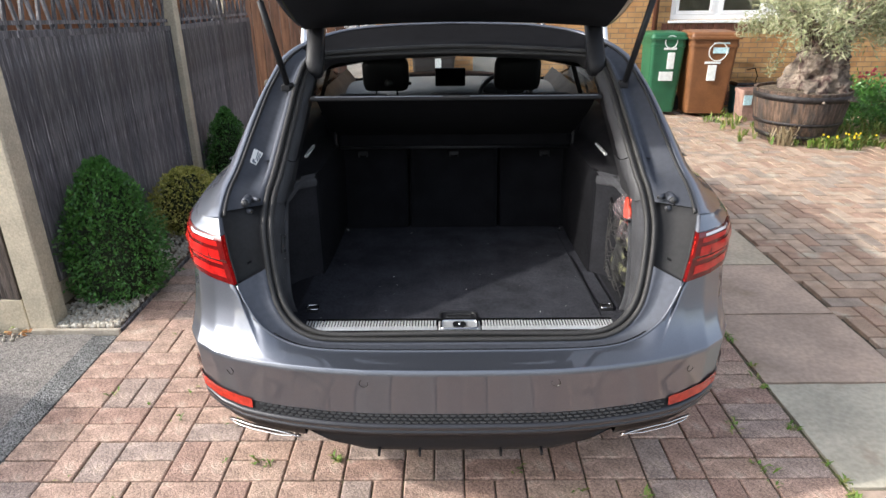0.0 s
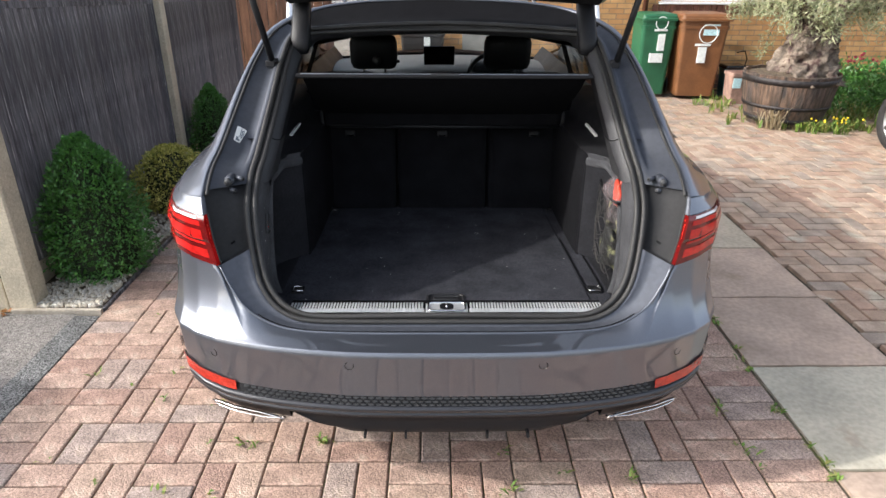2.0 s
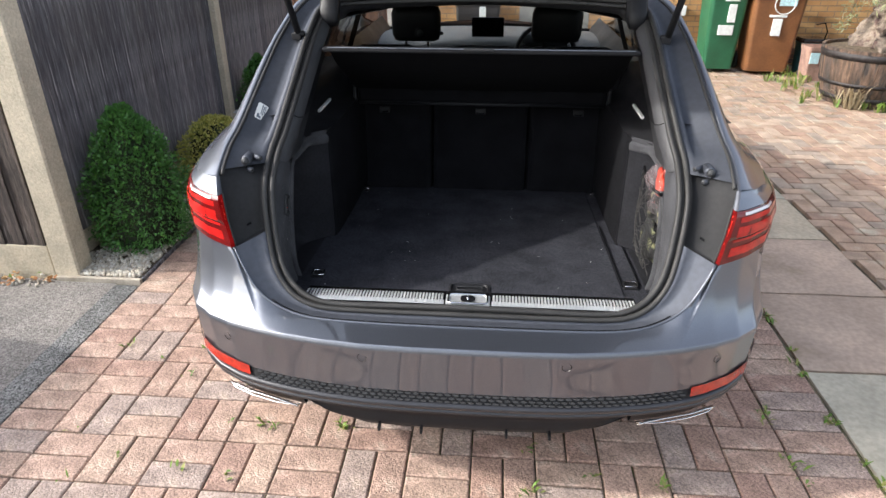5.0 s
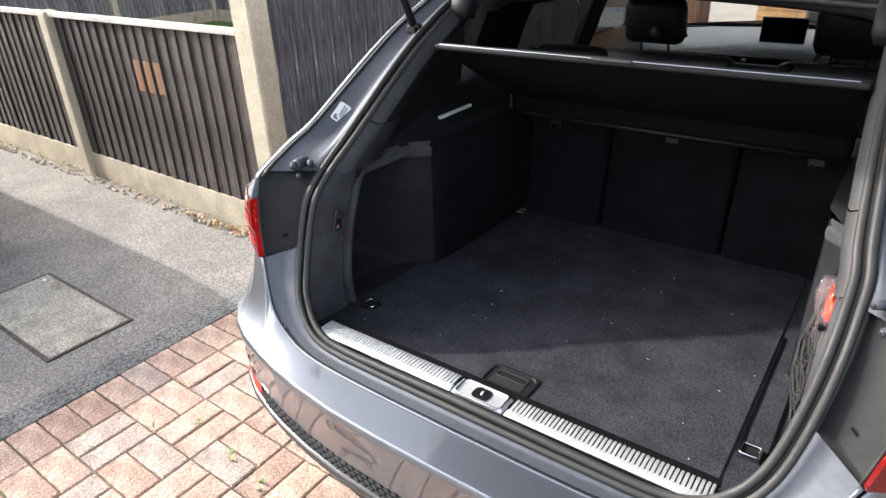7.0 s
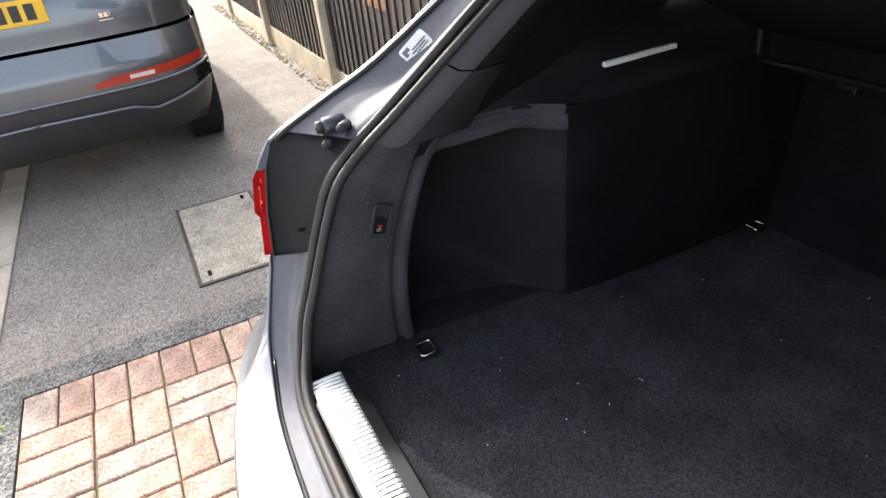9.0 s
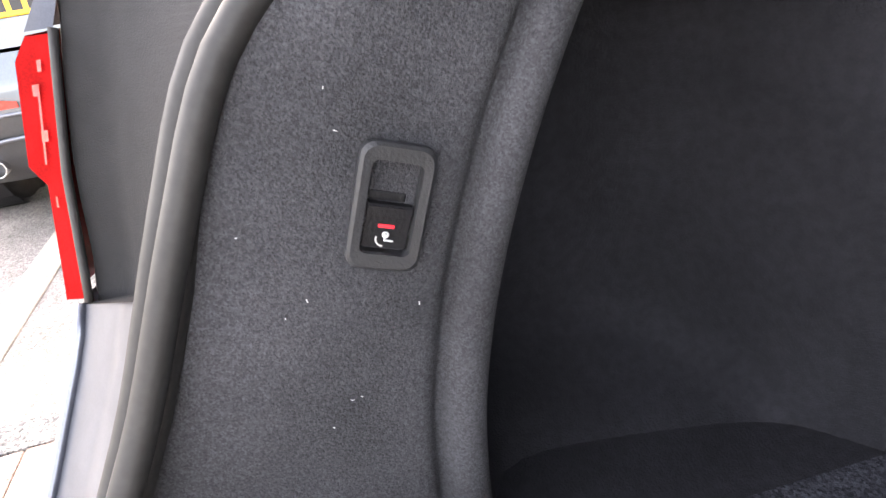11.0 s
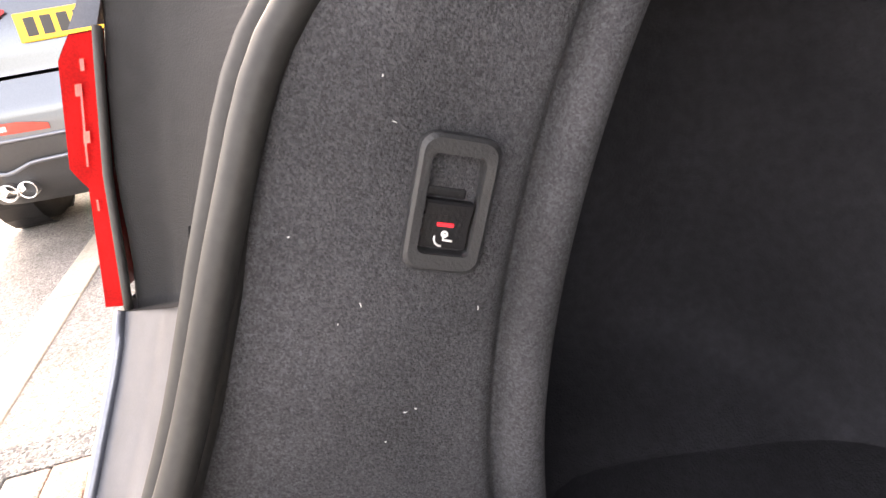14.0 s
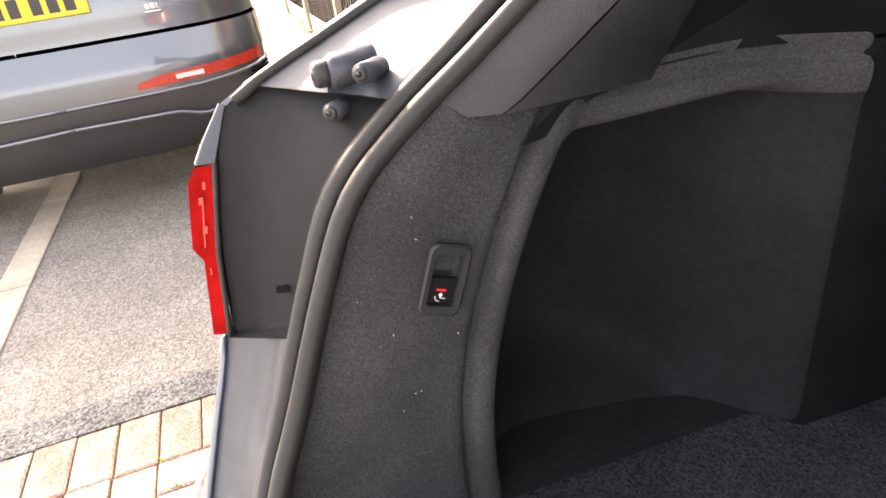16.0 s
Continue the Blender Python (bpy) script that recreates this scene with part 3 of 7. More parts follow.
post("gate_stub", -2.06, 5.80, .63, .12, .10, "short round-topped concrete stub", "")

# garden beyond the low fence
tagged(finish("lawn", plane(-30, 1.26, -3.6, 12, .0), m_lawn), "bright green mown lawn", "lawn", kind="structure")
def garden_panel(x, y, turn):
    fp = thing("back_fence", "weathered grey board fence round the garden", "fence panel", (x, y, 0), "garden fence panels")
    fp.rotation_euler.z = radians(turn)
    part("gravel_board", boxed((-.96, -.02, 0), (.96, .03, .22)), m_concrete, fp, "concrete gravel board")
    for i in range(13):
        ob = part("board", feather(.163, 1.5, 1.5, .018, .006), m_fence, fp)
        ob.location = (-.95 + i * .146, 0, .22)


for k in range(4):
    garden_panel(-3.9 - k * 2.0, 7.2, 0)
    post("back_post", -2.9 - k * 2.0, 7.18, 1.85, .10, .10, "pale concrete fence post", "garden fence posts")
for k in range(3):
    garden_panel(-10.95, 6.2 - k * 2.0, 90)
    post("back_post", -10.93, 7.2 - k * 2.0, 1.85, .10, .10, "pale concrete fence post", "garden fence posts")

# ---- house ----
hs = thing("house", "yellow brick house with a white window", "house", (3, 7.4, 0))
inv = Matrix.Translation((-3, -7.4, 0))
HX0, HX1, HY, HT = -1.0, 16.0, 7.25, 5.2
WX0, WX1, WZ0, WZ1 = 2.97, 5.3, 1.15, 2.35
for lo, hi in (((HX0, HY, 0), (WX0, HY + .3, HT)), ((WX1, HY, 0), (HX1, HY + .3, HT)), ((WX0, HY, 0), (WX1, HY + .3, WZ0)), ((WX0, HY, WZ1), (WX1, HY + .3, HT))):
    part("wall", boxed(lo, hi), m_house, hs, "yellow stock brick wall").matrix_parent_inverse = inv
bmr = bmesh.new()
loft([[Vector((x, y, z)) for x in (HX0 - .3, HX1 + .3)] for y, z in ((HY - .4, HT - .1), (HY + 3.5, HT + 2.4), (HY + 7.4, HT - .1))], bm=bmr)
solid(part("roof", bmr, surf("roof_tile", (.20, .09, .06), .85, vary=.3, scale=4), hs, "brown tiled roof"), .12)
hs.children[-1].matrix_parent_inverse = inv
part("side_wall", boxed((HX0, HY + .3, 0), (HX0 + .3, HY + 7, HT)), m_house, hs).matrix_parent_inverse = inv
win = part("window_frame", boxed((WX0, HY + .03, WZ0), (WX1, HY + .10, WZ0 + .07), .006), m_upvc, hs, "white window frame")
win.matrix_parent_inverse = inv
add = [((WX0, WZ1 - .07), (WX1, WZ1)), ((WX0, WZ0 + .07), (WX0 + .07, WZ1 - .07)), ((WX1 - .07, WZ0 + .07), (WX1, WZ1 - .07)), ((WX0 + .58, WZ0 + .07), (WX0 + .66, WZ1 - .07)), ((WX0 + 1.25, WZ0 + .07), (WX0 + 1.33, WZ1 - .07))]
for (x0, z0), (x1, z1) in add:
    part("mullion", boxed((x0, HY + .035, z0), (x1, HY + .095, z1), .005), m_upvc, win)
for x0, x1 in ((WX0 + .07, WX0 + .58), (WX0 + .66, WX0 + 1.25), (WX0 + 1.33, WX1 - .07)):
    pn = part("pane", boxed((x0, HY + .06, WZ0 + .07), (x1, HY + .07, WZ1 - .07)), m_glass, win, "window glass")
    for a0, a1, b0, b1 in ((x0, x1, WZ0 + .07, WZ0 + .115), (x0, x0 + .045, WZ0 + .115, WZ1 - .12), (x1 - .045, x1, WZ0 + .115, WZ1 - .12), (x0, x1, WZ1 - .12, WZ1 - .075)):
        part("sash", boxed((a0 + .002, HY + .025, b0), (a1 - .002, HY + .085, b1), .004), m_upvc, win)
part("window_sill", boxed((WX0 - .03, HY - .05, WZ0 - .035), (WX1 + .03, HY + .06, WZ0 - .002), .006), m_upvc, hs, "white window sill").matrix_parent_inverse = inv
bm = bmesh.new()
for k in range(int((WX1 - WX0 + .2) / .078)):
    add_box(bm, (WX0 - .1 + k * .078, HY - .02, WZ0 - .15), (WX0 - .1 + k * .078 + .068, HY + .02, WZ0 - .038), .003)
part("brick_sill", bm, surf("brown_brick", (.16, .065, .04), .85, vary=.25, scale=12, bump=.002), hs, "dark brown soldier bricks under the window").matrix_parent_inverse = inv
part("room_back", boxed((WX0 - .2, HY + 1.6, .6), (WX1 + .2, HY + 1.65, 2.6)), surf("room_wall", (.22, .20, .17), .9, vary=.2), hs).matrix_parent_inverse = inv
part("downpipe", tube([(2.76, HY - .05, 0), (2.76, HY - .05, HT - .2)], .035, 12), surf("brown_pipe", (.10, .035, .02), .45, vary=.1), hs, "brown plastic downpipe", True).matrix_parent_inverse = inv
bm = bmesh.new()
for k in range(78):
    for r in range(3):
        x = HX0 + (k + .5 * (r % 2)) * .2
        if x < WX1 + 3:
            add_box(bm, (x, HY - .012, .02 + r * .066), (x + .192, HY + .01, .08 + r * .066), .003)
tagged(part("plinth_bricks", bm, surf("dark_brown_brick", (.13, .055, .035), .85, vary=.3, scale=12, bump=.002, rnd=("island", [(.13, .055, .035), (.17, .075, .045), (.09, .045, .032)])), hs, "dark brown brick plinth"), kind="stuff").matrix_parent_inverse = inv
part("waste_pipe", tube([(2.40, HY - .03, .05), (2.40, HY - .03, .62)], .022, 10), m_upvc, hs, "pale plastic pipe", True).matrix_parent_inverse = inv
part("pipe_hopper", boxed((2.345, HY - .075, .60), (2.455, HY - .002, .72), .012), m_upvc, hs, "pale plastic hopper").matrix_parent_inverse = inv
part("front_door", boxed((.35, HY - .01, 0), (1.25, HY + .05, 2.05), .01), surf("door_paint", (.25, .24, .22), .5, vary=.1), hs, "pale grey front door").matrix_parent_inverse = inv

# ---- the estate car, boot open: rear towards -y, middle at x = 0 ----
car = thing("estate_car", "dark grey metallic estate car with raised tailgate and empty boot", "car", (0, 0.9, 0))


def cpart(name, bm, m, label="", smooth=False, parent=None):
    ob = part(name, bm, m, parent or car, label, smooth)
    if parent is None:
        ob.matrix_parent_inverse = Matrix.Translation((0, -0.9, 0))
    return ob


# edge of the boot opening (seal), gutter's outer edge, and pillar's outer edge; half of the car, from bottom middle to roof middle
SEAL = [(0, -.037, .650), (.25, -.036, .650), (.40, -.034, .653), (.47, -.028, .668), (.52, -.013, .698), (.553, .007, .742),
        (.575, .039, .80), (.592, .080, .887), (.60, .117, .955), (.603, .168, 1.0), (.603, .227, 1.04), (.592, .289, 1.09),
        (.573, .465, 1.228), (.567, .61, 1.315), (.545, .76, 1.388), (.43, .81, 1.403), (.20, .85, 1.413), (0, .872, 1.417)]
EDGE = [(0, -.088, .641), (.28, -.085, .641), (.44, -.078, .647), (.53, -.062, .668), (.59, -.045, .705), (.63, -.022, .755),
        (.664, .004, .818), (.680, .016, .895), (.692, .034, .968), (.701, .055, 1.012), (.712, .165, 1.058), (.703, .265, 1.105),
        (.680, .455, 1.225), (.655, .61, 1.322), (.613, .79, 1.402), (.49, .968, 1.453), (.285, 1.012, 1.479), (0, 1.027, 1.487)]
OUT = {9: (.80, .14, .985), 10: (.772, .235, 1.05), 11: (.745, .32, 1.10), 12: (.705, .475, 1.225), 13: (.675, .64, 1.325),
       14: (.637, .82, 1.405), 15: (.51, .985, 1.458), 16: (.29, 1.03, 1.485), 17: (0, 1.045, 1.493)}


def smooth_line(pts, n=4):
    """Catmull-Rom through points."""
    P = [Vector(p) for p in pts]
    out = []
    for i in range(len(P) - 1):
        a, b, c, d = P[max(i - 1, 0)], P[i], P[i + 1], P[min(i + 2, len(P) - 1)]
        for k in range(n):
            t = k / n
            out.append(0.5 * ((2 * b) + (c - a) * t + (2 * a - 5 * b + 4 * c - d) * t * t + (3 * b - a - 3 * c + d) * t ** 3))
    return out + [P[-1]]


SL, ED = smooth_line(SEAL), smooth_line(EDGE)
SLF, EDF = smooth_line(SEAL, 12), smooth_line(EDGE, 12)


def seal_at(k):
    """Point on the seal line at a broken index of SL."""
    i = min(int(k * 3), len(SLF) - 2)
    return SLF[i].lerp(SLF[i + 1], k * 3 - i)


def sided(p, s):
    return Vector((p[0] * s, p[1], p[2]))


# surface between seal and gutter: painted flange, recess, outer lip
def channel(i0, i1, s, depth):
    rows = []
    for i in range(i0, i1 + 1):
        a, b = (seal_at(interp(i, [0, 15, 24], [0, 15, 26.2])) if i < 30 else SL[i]), ED[i]
        fwd = Vector((0, 0.92, -0.38)) if i > 36 else Vector((0, 0.5, -0.86)) if i < 16 else Vector((0.0, 1, -0.1))
        d = depth(i)
        row = [a + fwd * (0.03 if i > 36 else 0.012) + (b - a) * -0.06, a]
        for f, q in ((0.10, 0.0), (0.20, 0.001), (0.245, d), (0.5, d * .62), (0.78, d * .28), (0.90, d * .12), (1.0, 0.0)):
            row.append(a + (b - a) * f + fwd * q)
        rows.append([sided(p, s) for p in row][:: s])
    return loft(rows)


for s in (1, -1):
    cpart("sill_ramp", channel(0, 24, s, lambda i: 0.004), m_paint_shade, "painted ramp below the boot opening", True)
    cpart("pillar_channel", channel(37, 57, s, lambda i: interp(i, [36, 40.5, 44], [.001, .005, .034])), m_paint_shade, "painted rain channel beside the boot opening", True)
    cpart("roof_channel", channel(57, 68, s, lambda i: .034), m_fabric, "black rain channel under the roof edge", True)
    # dark plastic panel beside the lamp, with its small slot
    rows = []
    for i in range(72, 112):
        a, b = seal_at(interp(i, [72, 111], [26.2, 37])), EDF[i]
        if i in (72, 111):
            flat = [sided(a + (b - a) * f, s) for f in (0, .08, .12, .72, .80, .93, 1)][:: s]
        if i == 72:
            rows.append(flat)
        rows.append([sided(p, s) for p in (a, a + (b - a) * .08, a + (b - a) * .12 + Vector((0, .036, 0)), a + (b - a) * .72 + Vector((0, .023, 0)), a + (b - a) * .78 + Vector((0, .022, 0)), a + (b - a) * .93 + Vector((0, .022, 0)), b + Vector((0, .008, 0)))][:: s])
    rows.append(flat)
    panel = cpart("lamp_panel", loft(rows), m_panel, "dark grey plastic panel beside the tail lamp", True)
    rows = []
    for i in (77, 78):
        a, b = seal_at(interp(i, [72, 111], [26.2, 37])), EDF[i]
        rows.append([sided(Vector((a.x + (b.x - a.x) * f, a.y + (b.y - a.y) * f + .036 - .013 * (f - .12) / .6 - .003, a.z + (b.z - a.z) * f)), s) for f in (.50, .62)][:: s])
    cpart("panel_slot", loft(rows), m_fabric, "small dark slot", parent=panel)
    # strip outside the gutter up the pillar to the roof
    outl = smooth_line([OUT[k] for k in range(9, 18)])
    rows = [[sided(p, s) for p in (ED[36 + i] + Vector((0, .03, -.012)), ED[36 + i], ED[36 + i] + (o - ED[36 + i]) * .12 + Vector((0, -.004, .004)), ED[36 + i] + (o - ED[36 + i]) * .6 + Vector((0, -.008, .006)), o)][:: s] for i, o in enumerate(outl)]
    cpart("pillar_outer", loft(rows), m_paint, "", True)
    # rubber strip along the gutter's outer edge
    cpart("gutter_strip", tube([sided(ED[i] + (SL[i] - ED[i]) * .07 + Vector((0, .004, .002)), s) for i in range(36, 60)], .005, 6), m_rubber, "", True)

# rubber seal: two ridges all round
ring = [sided(p, 1) for p in SL] + [sided(p, -1) for p in SL[::-1][1:-1]]


def shifted(ring, inward, fwd):
    out = []
    for p in ring:
        f = fwd + interp(p.z, [.66, .71, .97, 1.1], [0, .008, .006, 0])
        out.append(p + (Vector((0, p.y, 1.02)) - p).normalized() * inward + Vector((0, f, -f * .3)))
    return out


seal = cpart("boot_seal", tube(shifted(ring, .002, -.005), .0080, 8, True), m_rubber, "black rubber seal round the boot opening", True)
cpart("seal_lip", tube(shifted(ring, .022, .004), .0085, 8, True), m_rubber, "", True, parent=seal)
cpart("seal_base", tube(shifted(ring, .012, .008), .007, 6, True), m_rubber, "", True, parent=seal)

# outer skin: plan of the rear corner, moved by height
PLAN = [(0, -.186), (.15, -.185), (.28, -.180), (.40, -.166), (.50, -.148), (.58, -.128), (.672, -.098), (.745, -.062), (.808, -.010), (.856, .075), (.886, .175), (.902, .285), (.910, .40)]
OFFZ = ([.20, .30, .40, .45, .484, .525, .58, .622, .632, .640, .660, .69, .74, .82, .90, .97, 1.0, 1.04, 1.06], [.10, .06, .02, .010, .019, .013, .006, 0, .004, .016, .040, .062, .085, .104, .108, .110, .116, .15, .17])
WIDZ = ([.20, .36, .5, .82, .90, .97, 1.0, 1.04, 1.06], [.94, .985, 1, 1, .995, .972, .955, .91, .895])


def skin(u, z):
    """The car's outer skin: u from 0 (rear middle) to 12 (side, ahead of the corner)."""
    i = min(int(u), 11)
    f = u - i
    x = PLAN[i][0] * (1 - f) + PLAN[i + 1][0] * f
    y = PLAN[i][1] * (1 - f) + PLAN[i + 1][1] * f
    w = min(.016, abs(z - .633) * .6) if z > .633 else 0
    off = sum(interp(z + w * k, *OFFZ) for k in (-1, -.5, 0, .5, 1)) / 5
    return Vector((x * interp(z, *WIDZ), y + off, z))


EDX, EDZ = [p.x for p in ED[:25]], [p.z for p in ED[:25]]


def skin_top(u):
    x = skin(u, .7).x
    return interp(x, EDX, EDZ) if x < .662 else .82


US = [k / 2 for k in range(0, 25)]


def lamp_low(u):
    return interp(u, [6.02, 8, 9.5, 12], [.821, .832, .852, .872])


def zband(z0, z1, n, us, s, push=0.0):
    rows = []
    for u in us:
        a, b = (z0(u) if callable(z0) else z0), (z1(u) if callable(z1) else z1)
        row = []
        for k in range(n + 1):
            p = skin(u, a + (b - a) * k / n)
            out = Vector((p.x, (p.y - .6), 0)).normalized()
            row.append(sided(p + out * push, s))
        rows.append(row)
    if s < 0:
        rows = rows[::-1]
    return loft(rows)


# bumper: face up to a sharp crease, then the shelf; towards the corner a second crease climbs to the lamp, with a hollow inside it
WING = ([.52, .548, .586, .602, .618, .646, .668], [.634, .635, .645, .667, .695, .748, .812])
RISE = [(k / 14) ** 1.4 for k in range(15)]
rows = []
for sgn in (-1, 1):
    rr = []
    for u in [k / 8 for k in range(0, 97)]:
        top = skin_top(u) if u < 6.02 else lamp_low(u)
        row = [skin(u, z) for z in (.476, .51, .55, .58, .60, .615, .622, .6265, .630, .632)]
        if u < 6.02:
            x = skin(u, .66).x
            zb = min(interp(x, *WING), top - .001)
            tip = Vector((x, interp(x, EDX, [p.y for p in ED[:25]]), top))
            foot = skin(u, zb)
            tail = [skin(u, .634 + (zb - .634) * f) for f in RISE]
            for f in (.08, .3, .55, .8, 1):
                q = foot.lerp(tip, f)
                q.y += .16 * max(0, zb - .634) * math.sin(math.pi * f)
                tail.append(q)
        else:
            tail = [skin(u, .634 + (top - .001 - .634) * f) for f in RISE] + [skin(u, top - .001 + .001 * f) for f in (.08, .3, .55, .8, 1)]
        rr.append([sided(p, sgn) for p in row + tail])
    rows += rr[::-1][:-1] if sgn < 0 else rr
bumper = cpart("bumper", loft(rows), m_paint, "painted rear bumper with light scuffs", True)

def both(pts):
    return [sided(q, -1) for q in pts[::-1][:-1]] + [sided(q, 1) for q in pts]


cpart("bumper_rim", tube(both([ED[i] + Vector((0, -.001, .001)) for i in range(0, 25)]), .0038, 6), m_paint, "", True)
cpart("bumper_gap", tube(both([ED[i] + (SL[i] - ED[i]) * .13 + Vector((0, -.0005, .0005)) for i in range(0, 15)]), .0018, 6), m_gloss, "", True)
# grille strip, reflectors, lower lip, diffuser
for s in (1, -1):
    cpart("reflector", zband(lambda u: .456 + (u - 5.7) * .005, lambda u: .484 + (u - 5.7) * .009, 3, [5.55 + k * .5 for k in range(10)], s, .006), m_refl, "red bumper reflector", True)
us_all = US[:14]
rows = []
for sgn in (-1, 1):
    rr = [[sided(skin(u, .622) + Vector((0, .010 + (z - .444) * .30, z - .622)), sgn) for z in (.444, .46, .480)] for u in us_all]
    rows += rr[::-1][:-1] if sgn < 0 else rr
grille = cpart("grille_strip", loft(rows), m_black, "black honeycomb strip across the bumper", True)
bm = bmesh.new()
for row_i, z in enumerate((.4515, .4615, .4715)):
    for k in range(-27, 28):
        xx = (k + .5 * (row_i % 2)) * .0222
        u = interp(abs(xx), [skin(q, .5).x for q in US], US)
        q = skin(u, .622)
        bmesh.ops.create_cone(bm, cap_ends=True, segments=6, radius1=.0100, radius2=.0085, depth=.006,
                              matrix=Matrix.Translation((xx, q.y + .008 + (z - .444) * .30, z)) @ Matrix.Rotation(radians(73), 4, "X") @ Matrix.Diagonal((1, .41, 1, 1)))
tagged(cpart("honeycomb", bm, m_greyplast, "", parent=grille), kind="stuff")
rows = []
LIP = [(.450, .014), (.448, -.002), (.445, -.010), (.437, -.014), (.428, -.012), (.426, -.003), (.420, -.001), (.417, -.008), (.409, -.010), (.404, -.004), (.390, .006), (.370, .026), (.354, .036), (.350, .09)]
for sgn in (-1, 1):
    rr = []
    for u in US[:23]:
        k = interp(u, [0, 6, 11], [1, 1, .5])
        up = interp(u, [0, 5.7, 11], [0, 0, .034])
        rr.append([sided(skin(u, z) + Vector((0, d * k, up)), sgn) for z, d in LIP])
    rows += rr[::-1][:-1] if sgn < 0 else rr
cpart("bumper_lip", loft(rows), m_lip, "dark grey lower bumper lip", True)
rows = []
DIF = [(.388, .018), (.372, .030), (.352, .040), (.335, .040), (.318, .036), (.300, .040), (.292, .05), (.288, .09), (.285, .30)]
for sgn in (-1, 1):
    rr = []
    for u in [k * .21 for k in range(20)] + [4.05, 4.15]:
        lift = interp(u, [0, 2.0, 3.2, 4.15], [0, .006, .04, .085])
        rr.append([sided(Vector((skin(u, .4).x, skin(u, .4).y + d, max(z + .008, .298 + lift) if z < .365 else z)), sgn) for z, d in DIF])
    rows += rr[::-1][:-1] if sgn < 0 else rr
cpart("diffuser", loft(rows), m_black, "black plastic diffuser under the bumper", True)
for k in (-2, -1, 1, 2):
    cpart("diffuser_fin", boxed((k * .125 - .004, -.146, .296 + abs(k) * .002), (k * .125 + .004, -.09, .318), .002), m_black)
# exhaust trims
for s in (1, -1):
    pts_o = []
    for k in range(17):
        x = .497 + .245 * k / 16
        u = interp(x, [skin(q, .36).x for q in US], US)
        pts_o.append(skin(u, .36) + Vector((0, -.004, 0)))
    ctr = [interp(i, [0, 16], [.350, .347]) for i in range(17)]
    hh = [interp(i, [0, 2, 5, 14, 16], [.001, .008, .013, .013, .009]) for i in range(17)]
    up = [sided(Vector((q.x, q.y, c + h)), s) for q, c, h in zip(pts_o, ctr, hh)]
    lo = [sided(Vector((q.x, q.y + .012, c - h)), s) for q, c, h in zip(pts_o, ctr, hh)]
    ex = cpart("exhaust_trim", tube(up + lo[::-1], .0026, 6, True), m_chrome, "bright exhaust surround in the lower bumper", True)
    cpart("exhaust_recess", loft([[q + Vector((0, .010, 0)) for q in up], [q + Vector((0, .006, 0)) for q in lo]]), m_gloss, "", parent=ex)
    rows = []
    for u in [3.9 + k * .5 for k in range(13)]:
        q = skin(u, .36)
        up2 = interp(u, [5.7, 10], [0, .03])
        rows.append([sided(Vector((q.x, q.y + d, z + up2)), s) for z, d in ((.378, .012), (.350, .024), (.334, .034), (.328, .08), (.328, .30))][:: s])
    cpart("side_valance", loft(rows), m_black, "", True)
# parking sensors
for x in (-.278, .272, -.69, .69):
    u = interp(abs(x), [skin(q, .59).x for q in US], US)
    q = skin(u, .59 if abs(x) < .5 else .575)
    n = Vector((0 if abs(x) < .5 else x * .9, -1, 0)).normalized()
    c = Vector((x, q.y, q.z))
    ring_pts = [c + n * .0006 + Vector((.0125 * math.cos(a) * -n.y, .0125 * math.cos(a) * n.x, .0125 * math.sin(a))) for a in [2 * math.pi * k / 18 for k in range(18)]]
    cpart("parking_sensor", tube(ring_pts, .0009, 5, True), m_gloss, "round parking sensor")
# tail lamps
EZ, EXX, EYY = [p[2] for p in EDGE[6:10]], [p[0] for p in EDGE[6:10]], [p[1] for p in EDGE[6:10]]


def lamp_u(f, z):
    x0 = interp(z, EZ, EXX) + .004
    u0 = interp(x0, [skin(q / 10, z).x for q in range(50, 90)], [q / 10 for q in range(50, 90)])
    return u0 + (12.0 - u0) * f


def lamp_patch(f0, f1, g0, g1, s, push, nf=16, ng=24):
    """Part of the lens: f from inner edge to side, g from bottom to top."""
    rows = []
    for i in range(nf + 1):
        f = f0 + (f1 - f0) * i / nf
        zb, zt = .821 + .052 * f, .967 - .006 * f
        row = []
        for k in range(ng + 1):
            g = g0 + (g1 - g0) * k / ng
            z = zb + (zt - zb) * g
            q = skin(lamp_u(f, z), z)
            out = Vector((q.x, q.y - .6, 0)).normalized()
            bulge = .010 + .008 * min(1, max(0, (g - .46) * 14)) * min(1, (1.03 - g) * 9)
            fz = min(1, f * 3)
            od = (Vector((0, -1, 0)) * (1 - fz) + out * fz).normalized()
            row.append(sided(q + od * (push + bulge), s))
        rows.append(row)
    return loft(rows if s > 0 else rows[::-1])


